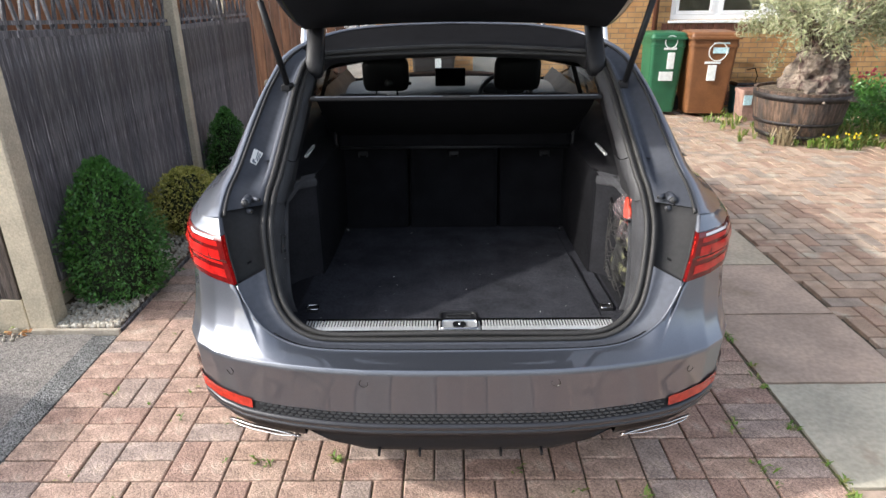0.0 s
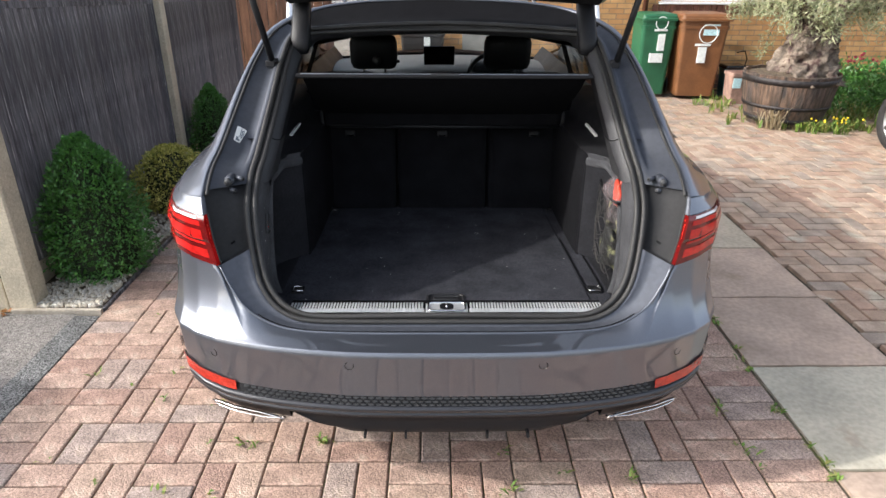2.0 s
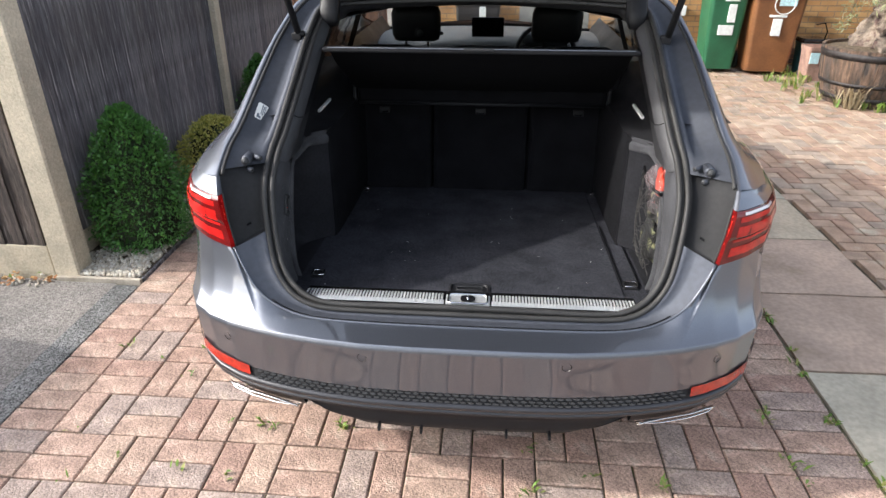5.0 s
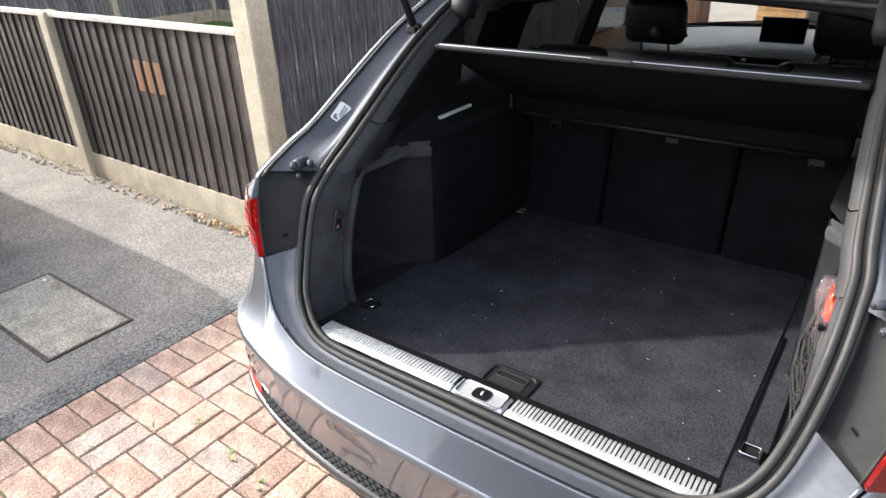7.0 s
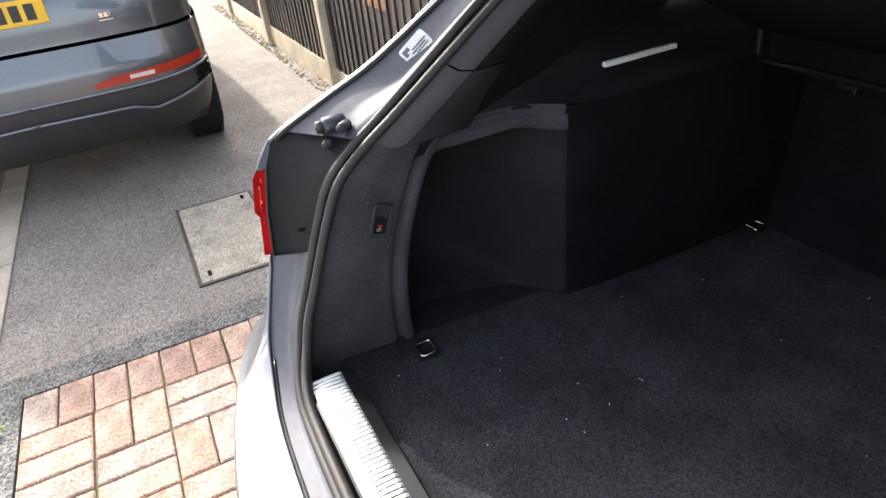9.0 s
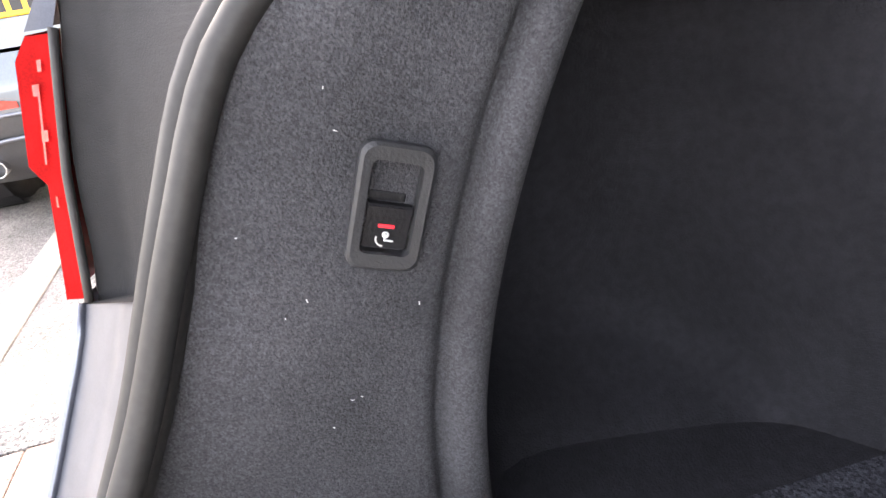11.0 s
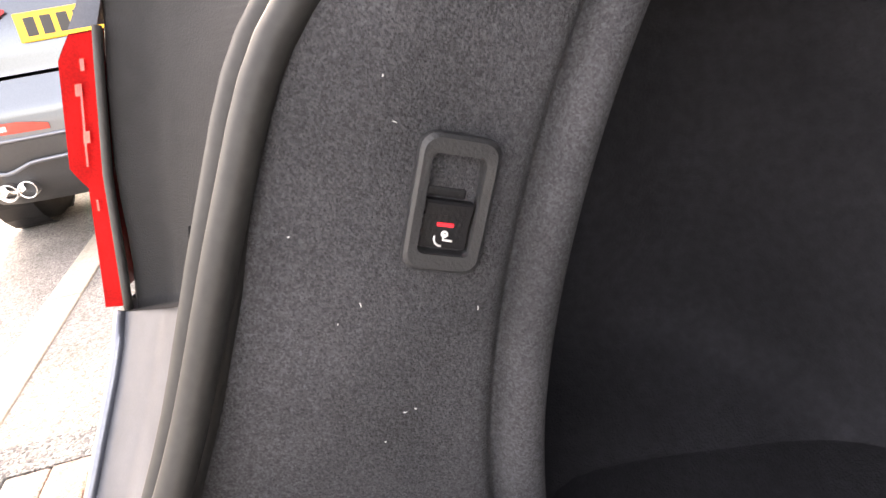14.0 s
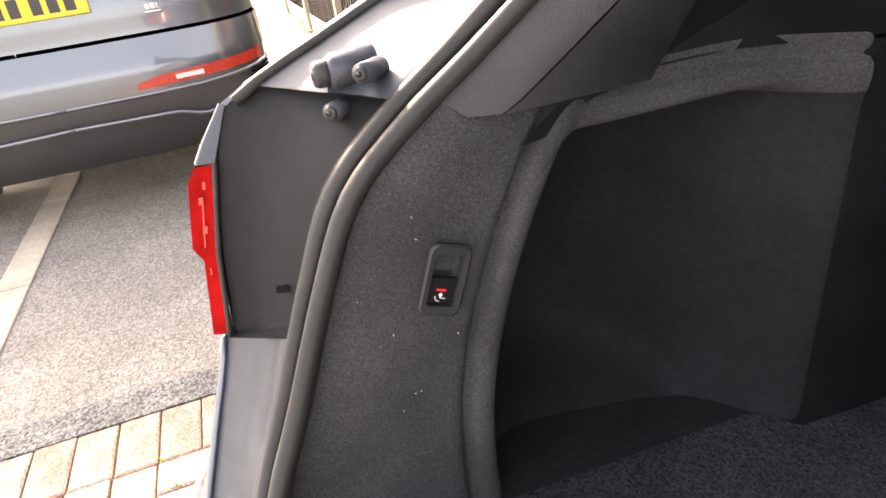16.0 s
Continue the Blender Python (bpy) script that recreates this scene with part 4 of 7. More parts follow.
for s in (1, -1):
    lamp = cpart("tail_lamp", lamp_patch(0, 1, 0, 1, s, 0), m_red_dark, "red tail lamp", True)
    for g0, g1 in ((.80, .90), (.52, .72), (.40, .45), (.12, .30)):
        cpart("lamp_bar", lamp_patch(.04, .93, g0, g1, s, .0012, 16, 3), m_red, "bright red lamp band", True, parent=lamp)
    # highlight near the lens top, laid on as a pale strip
    cpart("lamp_glint", lamp_patch(.06, .34, .93, .975, s, .0014, 8, 1), m_white_lens, "pale strip painted as a glint on the lamp", True, parent=lamp)
    rows = []
    for k in range(25):
        z = .8215 + .145 * k / 24
        g = k / 24
        q = skin(lamp_u(0, z), z)
        out = Vector((q.x, q.y - .6, 0)).normalized()
        bulge = .010 + .008 * min(1, max(0, (g - .46) * 14)) * min(1, (1.03 - g) * 9)
        e = Vector((interp(z, EZ, EXX), interp(z, EZ, EYY), z))
        rows.append([sided(v, s) for v in (q + Vector((0, -bulge, 0)), e + Vector((.001, -.003, 0)), e + Vector((-.001, .003, 0)))][:: s])
    cpart("lamp_housing", tube([sided(ED[i] + Vector((.009, .014, .002)), s) for i in range(24, 34)], .008, 8), m_panel, "black lamp housing", True, parent=lamp)
    # left edge coloured lighter for sun through the lens, right edge darker
    edge = cpart("lens_edge", loft(rows), m_red_edge_lit if s < 0 else m_red_dark, "red lens edge, left one brightened for sun behind it", True, parent=lamp)
    for k0, k1, f0, f1 in ((15, 16, .70, .95), (19, 20, .55, .80), (21, 22, .80, .95), (9, 10, .75, .95), (13, 20, .72, .80)):
        q = [rows[k0][:: s], rows[k1][:: s]]
        strip = [[r[0].lerp(r[1], f) + Vector((-s * .0016, -.0004, 0)) for f in (f0, f1)][:: s] for r in q]
        cpart("lens_rib", loft(strip), m_amber_edge, "amber moulded lens rib", parent=lamp)
    cpart("lamp_gasket", tube([sided(Vector((interp(z, EZ, EXX), interp(z, EZ, EYY), z)) + Vector((-.003, .004, 0)), s) for z in [.820 + .149 * k / 10 for k in range(11)]], .0026, 6), m_rubber, "", True, parent=lamp)
    # painted cap above the lamp
    rows = []
    for i in range(15):
        f = i / 14
        row = []
        for k in range(7):
            z = .969 - .006 * f + (interp(f, [0, .45, .7, 1], [1.012, .988, 1.02, 1.046]) - .969 + .006 * f) * k / 6
            q = skin(lamp_u(f, min(z, 1.01)), z)
            row.append(sided(q + (Vector((0, -1, 0)) * (1 - min(1, f * 3)) + Vector((q.x, q.y - .6, 0)).normalized() * min(1, f * 3)).normalized() * .012 * max(0, 1 - k / 4), s))
        rows.append(row)
    cpart("lamp_cap", loft(rows if s > 0 else rows[::-1]), m_paint, "", True)
    outl = smooth_line([OUT[k] for k in range(9, 18)])
    rows = []
    for k in range(9):
        f = .45 + .55 * k / 8
        z = interp(f, [0, .45, .7, 1], [1.012, .988, 1.02, 1.046])
        o = skin(lamp_u(f, min(z, 1.01)), z)
        i = outl[k]
        rows.append([sided(q, s) for q in (i, i.lerp(o, .5) + Vector((0, 0, .004)), o + Vector((0, 0, .002)))][:: s])
    cpart("shoulder", loft(rows), m_paint, "", True)
    rows = [[sided(Vector((interp(z, EZ, EXX), interp(z, EZ, EYY), z)) + v, s) for v in (Vector((.006, -.013 * min(1, (1.014 - z) / .04), 0)), Vector((-.001, -.011 * min(1, (1.014 - z) / .04), 0)), Vector((-.003, .004, 0)))][:: s] for z in (.969, .985, 1.0, 1.012)]
    cpart("cap_return", loft(rows), m_paint_shade, "", True)
# body sides and roof from the corner forward
ZL = [.22, .34, .45, .60, .75, .86, .93, .97, 1.045]
SECX, SECZ = [.84, .885, .905, .915, .912, .90, .885, .87, .82], [.20, .34, .45, .60, .75, .86, .93, .97, 1.03]
TOPX, TOPZ = [.795, .728, .678, .64, .52, .30, 0], [1.10, 1.22, 1.32, 1.385, 1.444, 1.482, 1.492]


def section(y):
    g = interp(y, [2.72, 3.05, 3.45, 3.6, 6], [1, .62, .10, .0, 0])
    drop = interp(y, [3.4, 3.6, 4.2, 4.42, 4.52], [0, .02, .09, .17, .30])
    wx = interp(y, [3.9, 4.25, 4.45, 4.52], [1, .96, .86, .74])
    bx = [x * wx for x in SECX]
    bz = [min(z, 1.0 - .09 * (1 - g) - drop) if z > .5 else max(z, .2 + max(0, drop - .1) * .3) for z in SECZ]
    tx = [(x * g + interp(i, [0, 6], [.80, 0]) * (1 - g)) * wx for i, x in enumerate(TOPX)]
    tz = [(z - 1.0) * g + 1.0 - .075 * (1 - g) - drop + .03 * (i / 6) * (1 - g) for i, z in enumerate(TOPZ)]
    return [Vector((x, y, z)) for x, z in zip(bx + tx, bz + tz)]


row0 = [skin(12, z) for z in ZL] + [Vector(OUT[k]) for k in (11, 12, 13, 14, 15, 16, 17)]
YS = [.56, .70, .85, 1.0, 1.14, 1.26, 1.34, 1.6, 1.9, 2.10, 2.18, 2.5, 2.72, 2.88, 3.05, 3.25, 3.45, 3.6, 3.9, 4.2, 4.42, 4.52]
for s in (1, -1):
    rows = [row0]
    for y in YS:
        sec = section(y)
        if y < 1.10:
            f = (y - .40) / .70
            sec = [Vector((a.x * (1 - f) + b.x * f, max(y, a.y + (y - .40) * .8), a.z * (1 - f) + b.z * f)) for a, b in zip(row0, sec)]
        rows.append(sec)
    bm_b, bm_g, bm_w = bmesh.new(), [bmesh.new() for k in range(3)], bmesh.new()
    for i in range(len(rows) - 1):
        ya, yb = ([.40] + YS)[i], ([.40] + YS)[i + 1]
        for j in range(15):
            q = [rows[i][j], rows[i][j + 1], rows[i + 1][j + 1], rows[i + 1][j]]
            mid = sum(q, Vector()) / 4
            if any((mid.y - wy) ** 2 + (mid.z - .33) ** 2 < .36 ** 2 for wy in (.84, 3.66)) and j < 6:
                continue
            q = [sided(p, s) for p in q][:: s]
            side_glass = 8 <= j <= 10 and .84 < ya and yb < 3.1 and (ya, yb) not in ((1.26, 1.34), (2.10, 2.18))
            shield = j >= 9 and ya >= 2.72 and yb <= 3.45
            tgt = bm_w if shield else bm_g[0 if yb < 1.3 else 1 if yb < 2.15 else 2] if side_glass else bm_b
            tgt.faces.new([tgt.verts.new(p) for p in q])
    for b3 in (bm_b, *bm_g, bm_w):
        bmesh.ops.remove_doubles(b3, verts=b3.verts, dist=1e-5)
    cpart("body_side", bm_b, m_paint, "", True)
    for b3 in bm_g:
        cpart("side_window", b3, m_privacy, "dark tinted side glass", True)
    cpart("windscreen", bm_w, m_sheet, "clear windscreen", True).visible_shadow = False
cpart("nose", loft([[sided(p, 1) for p in section(4.52)] + [sided(p, -1) for p in section(4.52)[::-1]], [Vector((p.x * .96, 4.56, p.z)) for p in section(4.52)] + [Vector((-p.x * .96, 4.56, p.z)) for p in section(4.52)[::-1]]], caps=True), m_black, "", False)
cpart("underbody", boxed((-.80, .30, .20), (.80, 4.4, .26), .02), m_black)


def wheel(parent, at, side, r=.33, w=.22, axis="x"):
    """A road wheel: tyre with a rim of spokes."""
    prof = [(r * .66, -w * .42), (r * .70, -w * .5), (r * .93, -w * .5), (r, -w * .36), (r, w * .36), (r * .93, w * .5), (r * .70, w * .5), (r * .66, w * .42)]
    ty = part("tyre", lathe(prof, 40, at, axis), m_tyre, parent, "black rubber tyre", True)
    ax = {"x": Vector((1, 0, 0)), "y": Vector((0, 1, 0))}[axis]
    rim = part("rim", lathe([(r * .66, -w * .42), (r * .60, 0), (r * .62, w * .42 * side), (r * .67, w * .44 * side)], 40, at, axis), m_rim, parent, "silver alloy rim", True)
    bm = bmesh.new()
    for k in range(5):
        a = 2 * math.pi * k / 5
        e = {"x": Vector((0, math.cos(a), math.sin(a))), "y": Vector((math.cos(a), 0, math.sin(a)))}[axis]
        tube([Vector(at) + ax * (w * .30 * side) + e * r * .12, Vector(at) + ax * (w * .36 * side) + e * r * .62], [.045, .03], 6, bm=bm)
    tube([Vector(at) + ax * (w * .15 * side), Vector(at) + ax * (w * .38 * side)], .055, 14, bm=bm)
    part("spokes", bm, m_rim, parent, "", True)
    return ty, rim


for s in (1, -1):
    for y in (.84, 3.66):
        hub = new("wheel")
        hub.parent = car
        hub.location = (s * .79, y - .9, .33)
        wheel(hub, (0, 0, 0), s)
        cpart("arch_liner", lathe([(.36, -.10), (.36, .09), (.0, .09 if s < 0 else -.10)], 24, (s * .79, y, .33), "x"), m_black)

# raised tailgate
GATE0, GDIR = Vector((0, .80, 1.500)), Vector((0, -.79, .613))
GN = Vector((0, .613, .79))
GL, GW = [0, .015, .05, .12, .22, .40, .60, .80, .95, 1.03, 1.05], [.50, .575, .605, .628, .645, .668, .69, .70, .66, .58, .50]


def gate_row(l, w, up, dome=.09):
    return [GATE0 + GDIR * (l + (.03 * (1 - (x / w) ** 2) if l < .1 else 0) * -1) + Vector((x, 0, 0)) + GN * (up + dome * (1 - (x / .72) ** 2) - dome) for x in [w * k / 12 for k in range(-12, 13)]]


gate = new("tailgate")
gate.parent = car
gate.location = (0, -.9, 0)
tagged(gate, label="raised tailgate with black inner trim")
inner = [gate_row(l, w * (.9 if l > .03 else .96), .0 if .03 < l < 1.0 else .03) for l, w in zip(GL, GW)]
part("gate_trim", loft(inner), m_black, gate, "black plastic inner trim", True)
outer = [gate_row(l, w, .075 if .01 < l < 1.04 else .055) for l, w in zip(GL, GW)]
bm = loft(outer)
part("gate_skin", bm, m_paint, gate, "painted outer skin", True)
edge_o = [r[0] for r in outer] + outer[-1][1:-1] + [r[-1] for r in outer[::-1]] + outer[0][::-1][1:-1]
edge_i = [r[0] for r in inner] + inner[-1][1:-1] + [r[-1] for r in inner[::-1]] + inner[0][::-1][1:-1]
edge_m = [a.lerp(b, .5) - GN * .012 for a, b in zip(edge_o, edge_i)]
part("gate_edge", loft([edge_o, edge_m, edge_i], True), m_gloss, gate, "dark painted gate edge", True)
for s in (1, -1):
    lo = Vector((s * .594, .586, 1.315))
    hi = GATE0 + GDIR * .52 + Vector((s * .655, 0, 0))
    midp = lo.lerp(hi, .55)
    st = cpart("gas_strut", tube([lo, midp], .011, 10), m_black, "black gas strut", True)
    cpart("strut_rod", tube([midp, hi], .005, 8), m_chrome, "", True, parent=st)
    cpart("strut_ball", tube([lo + Vector((-s * .02, 0, 0)), lo + Vector((s * .012, 0, 0))], .009, 10), m_black, "", True, parent=st)
    cpart("strut_bracket", boxed((s * .594 - .022, .575, 1.295), (s * .594 + .01, .615, 1.318), .004), m_black, "", parent=st)
    # hinge covers
    rows = []
    for y, z, w in ((.70, 1.322, .022), (.69, 1.345, .030), (.70, 1.38, .032), (.74, 1.43, .031), (.79, 1.50, .030)):
        rows.append([Vector((s * .518 + dx, y + dy, z)) for dx, dy in ((-w, .05), (-w, .01), (-w * .7, 0), (w * .7, 0), (w, .01), (w, .05))])
    cpart("hinge_cover", loft(rows, True, caps=True), m_black, "black hinge cover", True)
# buffer and stud plate in the channel
for s in (1, -1):
    ax = Vector((-s * .75, -.62, .1)).normalized()
    kb = Vector((s * .651, .128, 1.030))
    st = cpart("gate_buffer", tube([kb + Vector((0, .018, 0)), kb + Vector((0, .003, 0)), kb], [.0105, .0105, .0085], 16), m_greyplast, "dark rubber gate buffer", True)
    cpart("buffer_foot", tube([kb + Vector((0, .05, 0)), kb + Vector((0, .016, 0)), kb + Vector((0, .012, 0))], [.015, .0140, .012], 16), m_paint_shade, "", True, parent=st)
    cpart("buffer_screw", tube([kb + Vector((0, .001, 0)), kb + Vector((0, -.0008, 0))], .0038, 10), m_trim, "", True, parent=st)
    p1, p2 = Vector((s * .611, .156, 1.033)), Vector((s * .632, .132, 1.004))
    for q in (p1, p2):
        sc = cpart("stud", tube([q - ax * .035, q - ax * .003], [.0085, .0075], 14), m_paint_shade, "painted stud with a dark screw", True)
        cpart("screw", tube([q - ax * .004, q - ax * .0005, q], [.0056, .0052, .003], 14), m_greyplast, "", True, parent=sc)
        cpart("screw_socket", tube([q - ax * .001, q + ax * .0006], .0022, 8), m_gloss, "", True, parent=sc)
# sticker on the left channel
sx, sy = Vector((.024, .012, -.019)).normalized(), Vector((.005, .043, .035)).normalized()
sz = sx.cross(sy).normalized()
sy = sz.cross(sx)
stm = Matrix.Translation((-.658, .328, 1.120)) @ Matrix((sx, sy, sz)).transposed().to_4x4()
bm = bmesh.new()
vs = [bm.verts.new((x, y, 0)) for x, y in roundrect(.034, .056, .006)]
bm.faces.new(vs)
bmesh.ops.transform(bm, matrix=stm @ Matrix.Translation((0, 0, .004)), verts=bm.verts)
stk = cpart("sticker", bm, m_white, "white sticker with small grey print")
bm = bmesh.new()
for x0, y0, x1, y1 in ((-.011, -.024, -.004, -.010), (-.004, -.024, .002, -.017), (-.002, -.008, .001, .024), (.003, -.012, .006, .020), (.008, -.006, .0105, .022)):
    add_box(bm, (x0, y0, .0042), (x1, y1, .0046))
bmesh.ops.transform(bm, matrix=stm, verts=bm.verts)
cpart("sticker_print", bm, surf("print_grey", (.12, .14, .17), .6), "", parent=stk)

# ---- boot interior ----
def floor_z(y):
    return .634 - .055 * y


cpart("boot_floor", loft([[Vector((x, y, floor_z(y) + (.004 if .02 < abs(x) < .47 else 0))) for x in (-.60, -.535, -.515, -.47, -.2, .2, .468, .474, .478, .484, .525, .529, .533, .60)] for y in (.062, .07, .2, .4, .7, 1.0, 1.14)]), m_carpet, "black needle-felt boot floor with specks of lint", False)
bm = bmesh.new()
for x in (.476, .530):
    add_box(bm, (x - .0013, .20 if x < .5 else .22, .0), (x + .0013, .70, .004))
for v in bm.verts:
    v.co.z += floor_z(v.co.y) + .0015
cpart("floor_groove", bm, m_fabric, "dark groove in the carpet")
# steel-ribbed sill plate
sp = cpart("sill_plate", loft([[Vector((x, y, z)) for x in (-.478, .478)] for y, z in ((-.024, .650), (-.018, .668), (.02, .6715), (.062, .668), (.070, .640))]), m_gloss, "black gloss sill trim with steel ribs")
rib = loft([[Vector((dx, y, z + h)) for dx, h in ((-.0034, 0), (-.0020, .0026), (.0014, .0026), (.0030, 0))] for y, z in ((-.013, .6700), (-.004, .6722), (.018, .6730), (.036, .6722), (.041, .670))])
rib_me = bpy.data.meshes.new("sill_rib")
rib.to_mesh(rib_me)
rib.free()
rib_me.materials.append(m_alu)
for seg in ((-.476, -.070), (.070, .476)):
    for k in range(44):
        ob = new("sill_rib", rib_me)
        ob.parent = sp
        ob.location.x = seg[0] + (k + .5) * (seg[1] - seg[0]) / 44
cpart("sill_steel", loft([[Vector((x, y, z)) for x in (-.474, -.068)] for y, z in ((-.014, .6697), (-.008, .6722), (.0, .6730), (.004, .6732), (.006, .669))]), m_alu, "", False, parent=sp)
cpart("sill_steel", loft([[Vector((x, y, z)) for x in (.068, .474)] for y, z in ((-.014, .6697), (-.008, .6722), (.0, .6730), (.004, .6732), (.006, .669))]), m_alu, "", False, parent=sp)
# latch in the middle
lt = cpart("latch", boxed((-.064, -.014, .660), (.064, .036, .6735), .003), m_alu, "steel lock plate in the sill")
lo_pts = [Vector((x * 1.0, y * 1.0 + .012, .6745)) for x, y in roundrect(.112, .050, .012)]
cpart("latch_frame", tube(lo_pts, .0028, 6, True), m_chrome, "", True, parent=lt)
bm = bmesh.new()
vs = [bm.verts.new((x, y + .012, .6752)) for x, y in roundrect(.042, .036, .012)]
bm.faces.new(vs)
cpart("latch_hole", bm, m_fabric, "", parent=lt)
cpart("latch_hook", tube([(0, .006, .672), (0, .018, .679), (.002, .028, .672)], .003, 6), m_chrome, "", True, parent=lt)
# floor handle
fh = Matrix.Translation((.0, .128, floor_z(.128) + .006)) @ Matrix.Rotation(radians(-3), 4, "X")
bm = bmesh.new()
rings = []
for w, h, z in ((.128, .088, -.003), (.124, .084, .002), (.112, .072, .003), (.108, .068, -.001)):
    rings.append([fh @ Vector((x, y, z)) for x, y in roundrect(w, h, .016)])
loft(rings, True, bm)
bm.faces.new([bm.verts.new(p) for p in rings[-1]])
hd = cpart("floor_handle", bm, m_black, "black lift handle set in the carpet")
bm = tube([fh @ Vector((x, y + .012, .001)) for x, y in roundrect(.078, .022, .006)], .0016, 6, True)
cpart("handle_grip", bm, m_greyplast, "", parent=hd)
bm = bmesh.new()
for k in range(5):
    add_box(bm, (-.042, -.026 + k * .005, 0), (.042, -.0235 + k * .005, .0014), 0, fh)
cpart("handle_rib", bm, m_greyplast, "", parent=hd)
# lashing eyes
for x, y in ((-.492, .205), (.500, .205), (-.505, 1.07), (.505, 1.07)):
    z = floor_z(y) + .004
    e = cpart("lashing_eye", boxed((x - .022, y - .022, z - .004), (x + .022, y + .022, z + .002), .003), m_black, "folding chrome lashing eye")
    cpart("eye_ring", tube([Vector((x + a, y + b, z + .006)) for a, b in roundrect(.036, .032, .006)], .003, 6, True), m_chrome, "", True, parent=e)
# side trims: carpeted panel with a deep pocket
SY, SZ, SX = [p[1] for p in SEAL[3:11]], [p[2] for p in SEAL[3:11]], [p[0] for p in SEAL[3:11]]
ZR = [.612, .64, .668, .70, .742, .80, .85, .90, .935, .950, .958, .964, .969, .978, .988, .993, .997, 1.01]


def seam_y(z):
    return interp(z, [.61, .735, .80, .86, .907, .949, .986, 1.01], [.180, .188, .201, .219, .238, .259, .281, .30])


def fold_y(z):
    return interp(z, [.61, .72, .80, .85, .90, .955, 1.0], [.100, .109, .124, .138, .154, .183, .218])


for s in (1, -1):
    rows = []
    for z in ZR:
        zz = max(z, .668)
        ys, xs = interp(zz, SZ, SY) + interp(zz, [.66, .71, .97], [.004, .004, .006]), interp(zz, SZ, SX) - .010
        ym, yf = seam_y(z), fold_y(z)
        wall = interp(z, [.61, .66, .72, .97, .985, 1.01], [.545, .560, .563, .564, .566, .572])
        xf = max(min(xs, wall + .013), wall + .004) if z > .72 else wall
        deep = interp(z, [.61, .66, .950, .958, .964, .969], [.60, .75, .75, .72, .60, wall - .002])
        rim = interp(z, [.955, .969, .978, .988, .993, .997], [0, -.004, -.005, -.004, .004, 0])
        cols = [(ys + .002, xf + .006), (ys + .008, xf), (ys * .4 + yf * .6, wall + (xf - wall) * .42), (yf - .004, wall + (xf - wall) * .08), (yf + .010, wall), (ym - .025, wall), (ym - .007, wall - .001), (ym - .003, wall + .010), (ym + .001, wall + .010),
                (ym + .005, wall - .005), (ym + .020, wall - .007), (ym + .029, min(wall + .003, deep)), (ym + .036, min(wall + .035, deep))]
        pocket = [(ym + .055, deep), (max(.36, ym + .075), deep), (.42, min(deep, .70)), (.462, min(deep, .60)), (.492, min(deep, .552)), (.522, .518), (.534, .514)]
        cols += [(y, x + rim) for y, x in pocket]
        rows.append([Vector((s * x, y, z)) for y, x in cols][:: s])
    bm = loft(rows)
    # faces set back beyond the seam take the darker second material
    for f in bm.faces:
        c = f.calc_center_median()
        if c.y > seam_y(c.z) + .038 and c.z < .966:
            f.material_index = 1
    sd = cpart("side_trim", bm, [m_carpet_side, m_pocket_dark], "dark grey felt side lining with a black pocket", True)
    sd.modifiers.new("smooth", "SUBSURF").levels = 2
    sd.modifiers["smooth"].render_levels = 2
    # arch in the side lining's felt, darkened in colour for shade
    arch = [[Vector((s * x, y, z)) for y, x in ((.530, .5175), (.538, .511), (.60, .508), (.72, .505), (.9, .502), (1.14, .502))][:: s] for z in (.60, .68, .80, .92, .98, 1.004)]
    cpart("wheel_arch_lining", loft(arch), m_felt_shade, "needle-felt wheel arch cover, colour darkened for deep shade", True)
    cpart("pocket_floor", loft([[Vector((s * x, y, floor_z(y) + .003)) for x in (.545, .66, .80)][:: s] for y in (.17, .3, .45, .62)]), m_pocket_dark, "", True)
    # ledge above the lining, out to the window
    rows = []
    for y in (.33, .45, .60, .80, 1.0, 1.3):
        rows.append([Vector((s * x, y, z)) for x, z in ((.503 if y > .56 else .568, 1.003), (.520 if y > .56 else .572, 1.012), (.572, 1.022), (.580, 1.06), (.592, 1.09), (.62, 1.108), (.75, 1.116))][:: s])
    cpart("side_ledge", loft(rows), m_black, "black plastic ledge under the side window", True)
    # glint on the cover rail, modelled as a white strip
    cpart("ledge_strip", boxed((-.006, -.088, -.005), (.006, .088, .005), .003, Matrix.Translation((s * .571, .745, 1.038)) @ Matrix.Rotation(radians(-1 * s), 4, "Z")), m_white, "white strip standing in for a glint on the rail")
    # plastic pillar trims in two pieces
    for k0, k1 in ((38, 46), (45, 57)):
        rows = []
        for i in range(k0, k1):
            p = SL[i] + Vector((0, .0 if k0 == 38 else .003, -.002 if k0 == 38 else 0))
            wd = interp(i, [38, 45, 57], [.165, .11, .08])
            rows.append([sided(q, s) for q in [Vector((q.x, q.y, max(q.z, .998))) for q in (p + Vector((-.018, .003, -.003)), p + Vector((-.028, .008, -.008)), p + Vector((-.042, .020, -.018)), p + Vector((-.047, .045, -.022)), p + Vector((-.050, wd, -.018)), p + Vector((.03, wd + .02, -.02)))]][:: s])
        cpart("pillar_trim", loft([r[:4] if s > 0 else r[-4:] for r in rows]), m_trim, "grey plastic pillar trim", True)
        cpart("pillar_lining", loft([[q + Vector((0, .001, -.001)) for q in (r[3:] if s > 0 else r[:3])] for r in rows]), m_trim if k0 == 38 else m_black, "", True)
    rows = []
    for i in range(36, 62):
        p = SL[i]
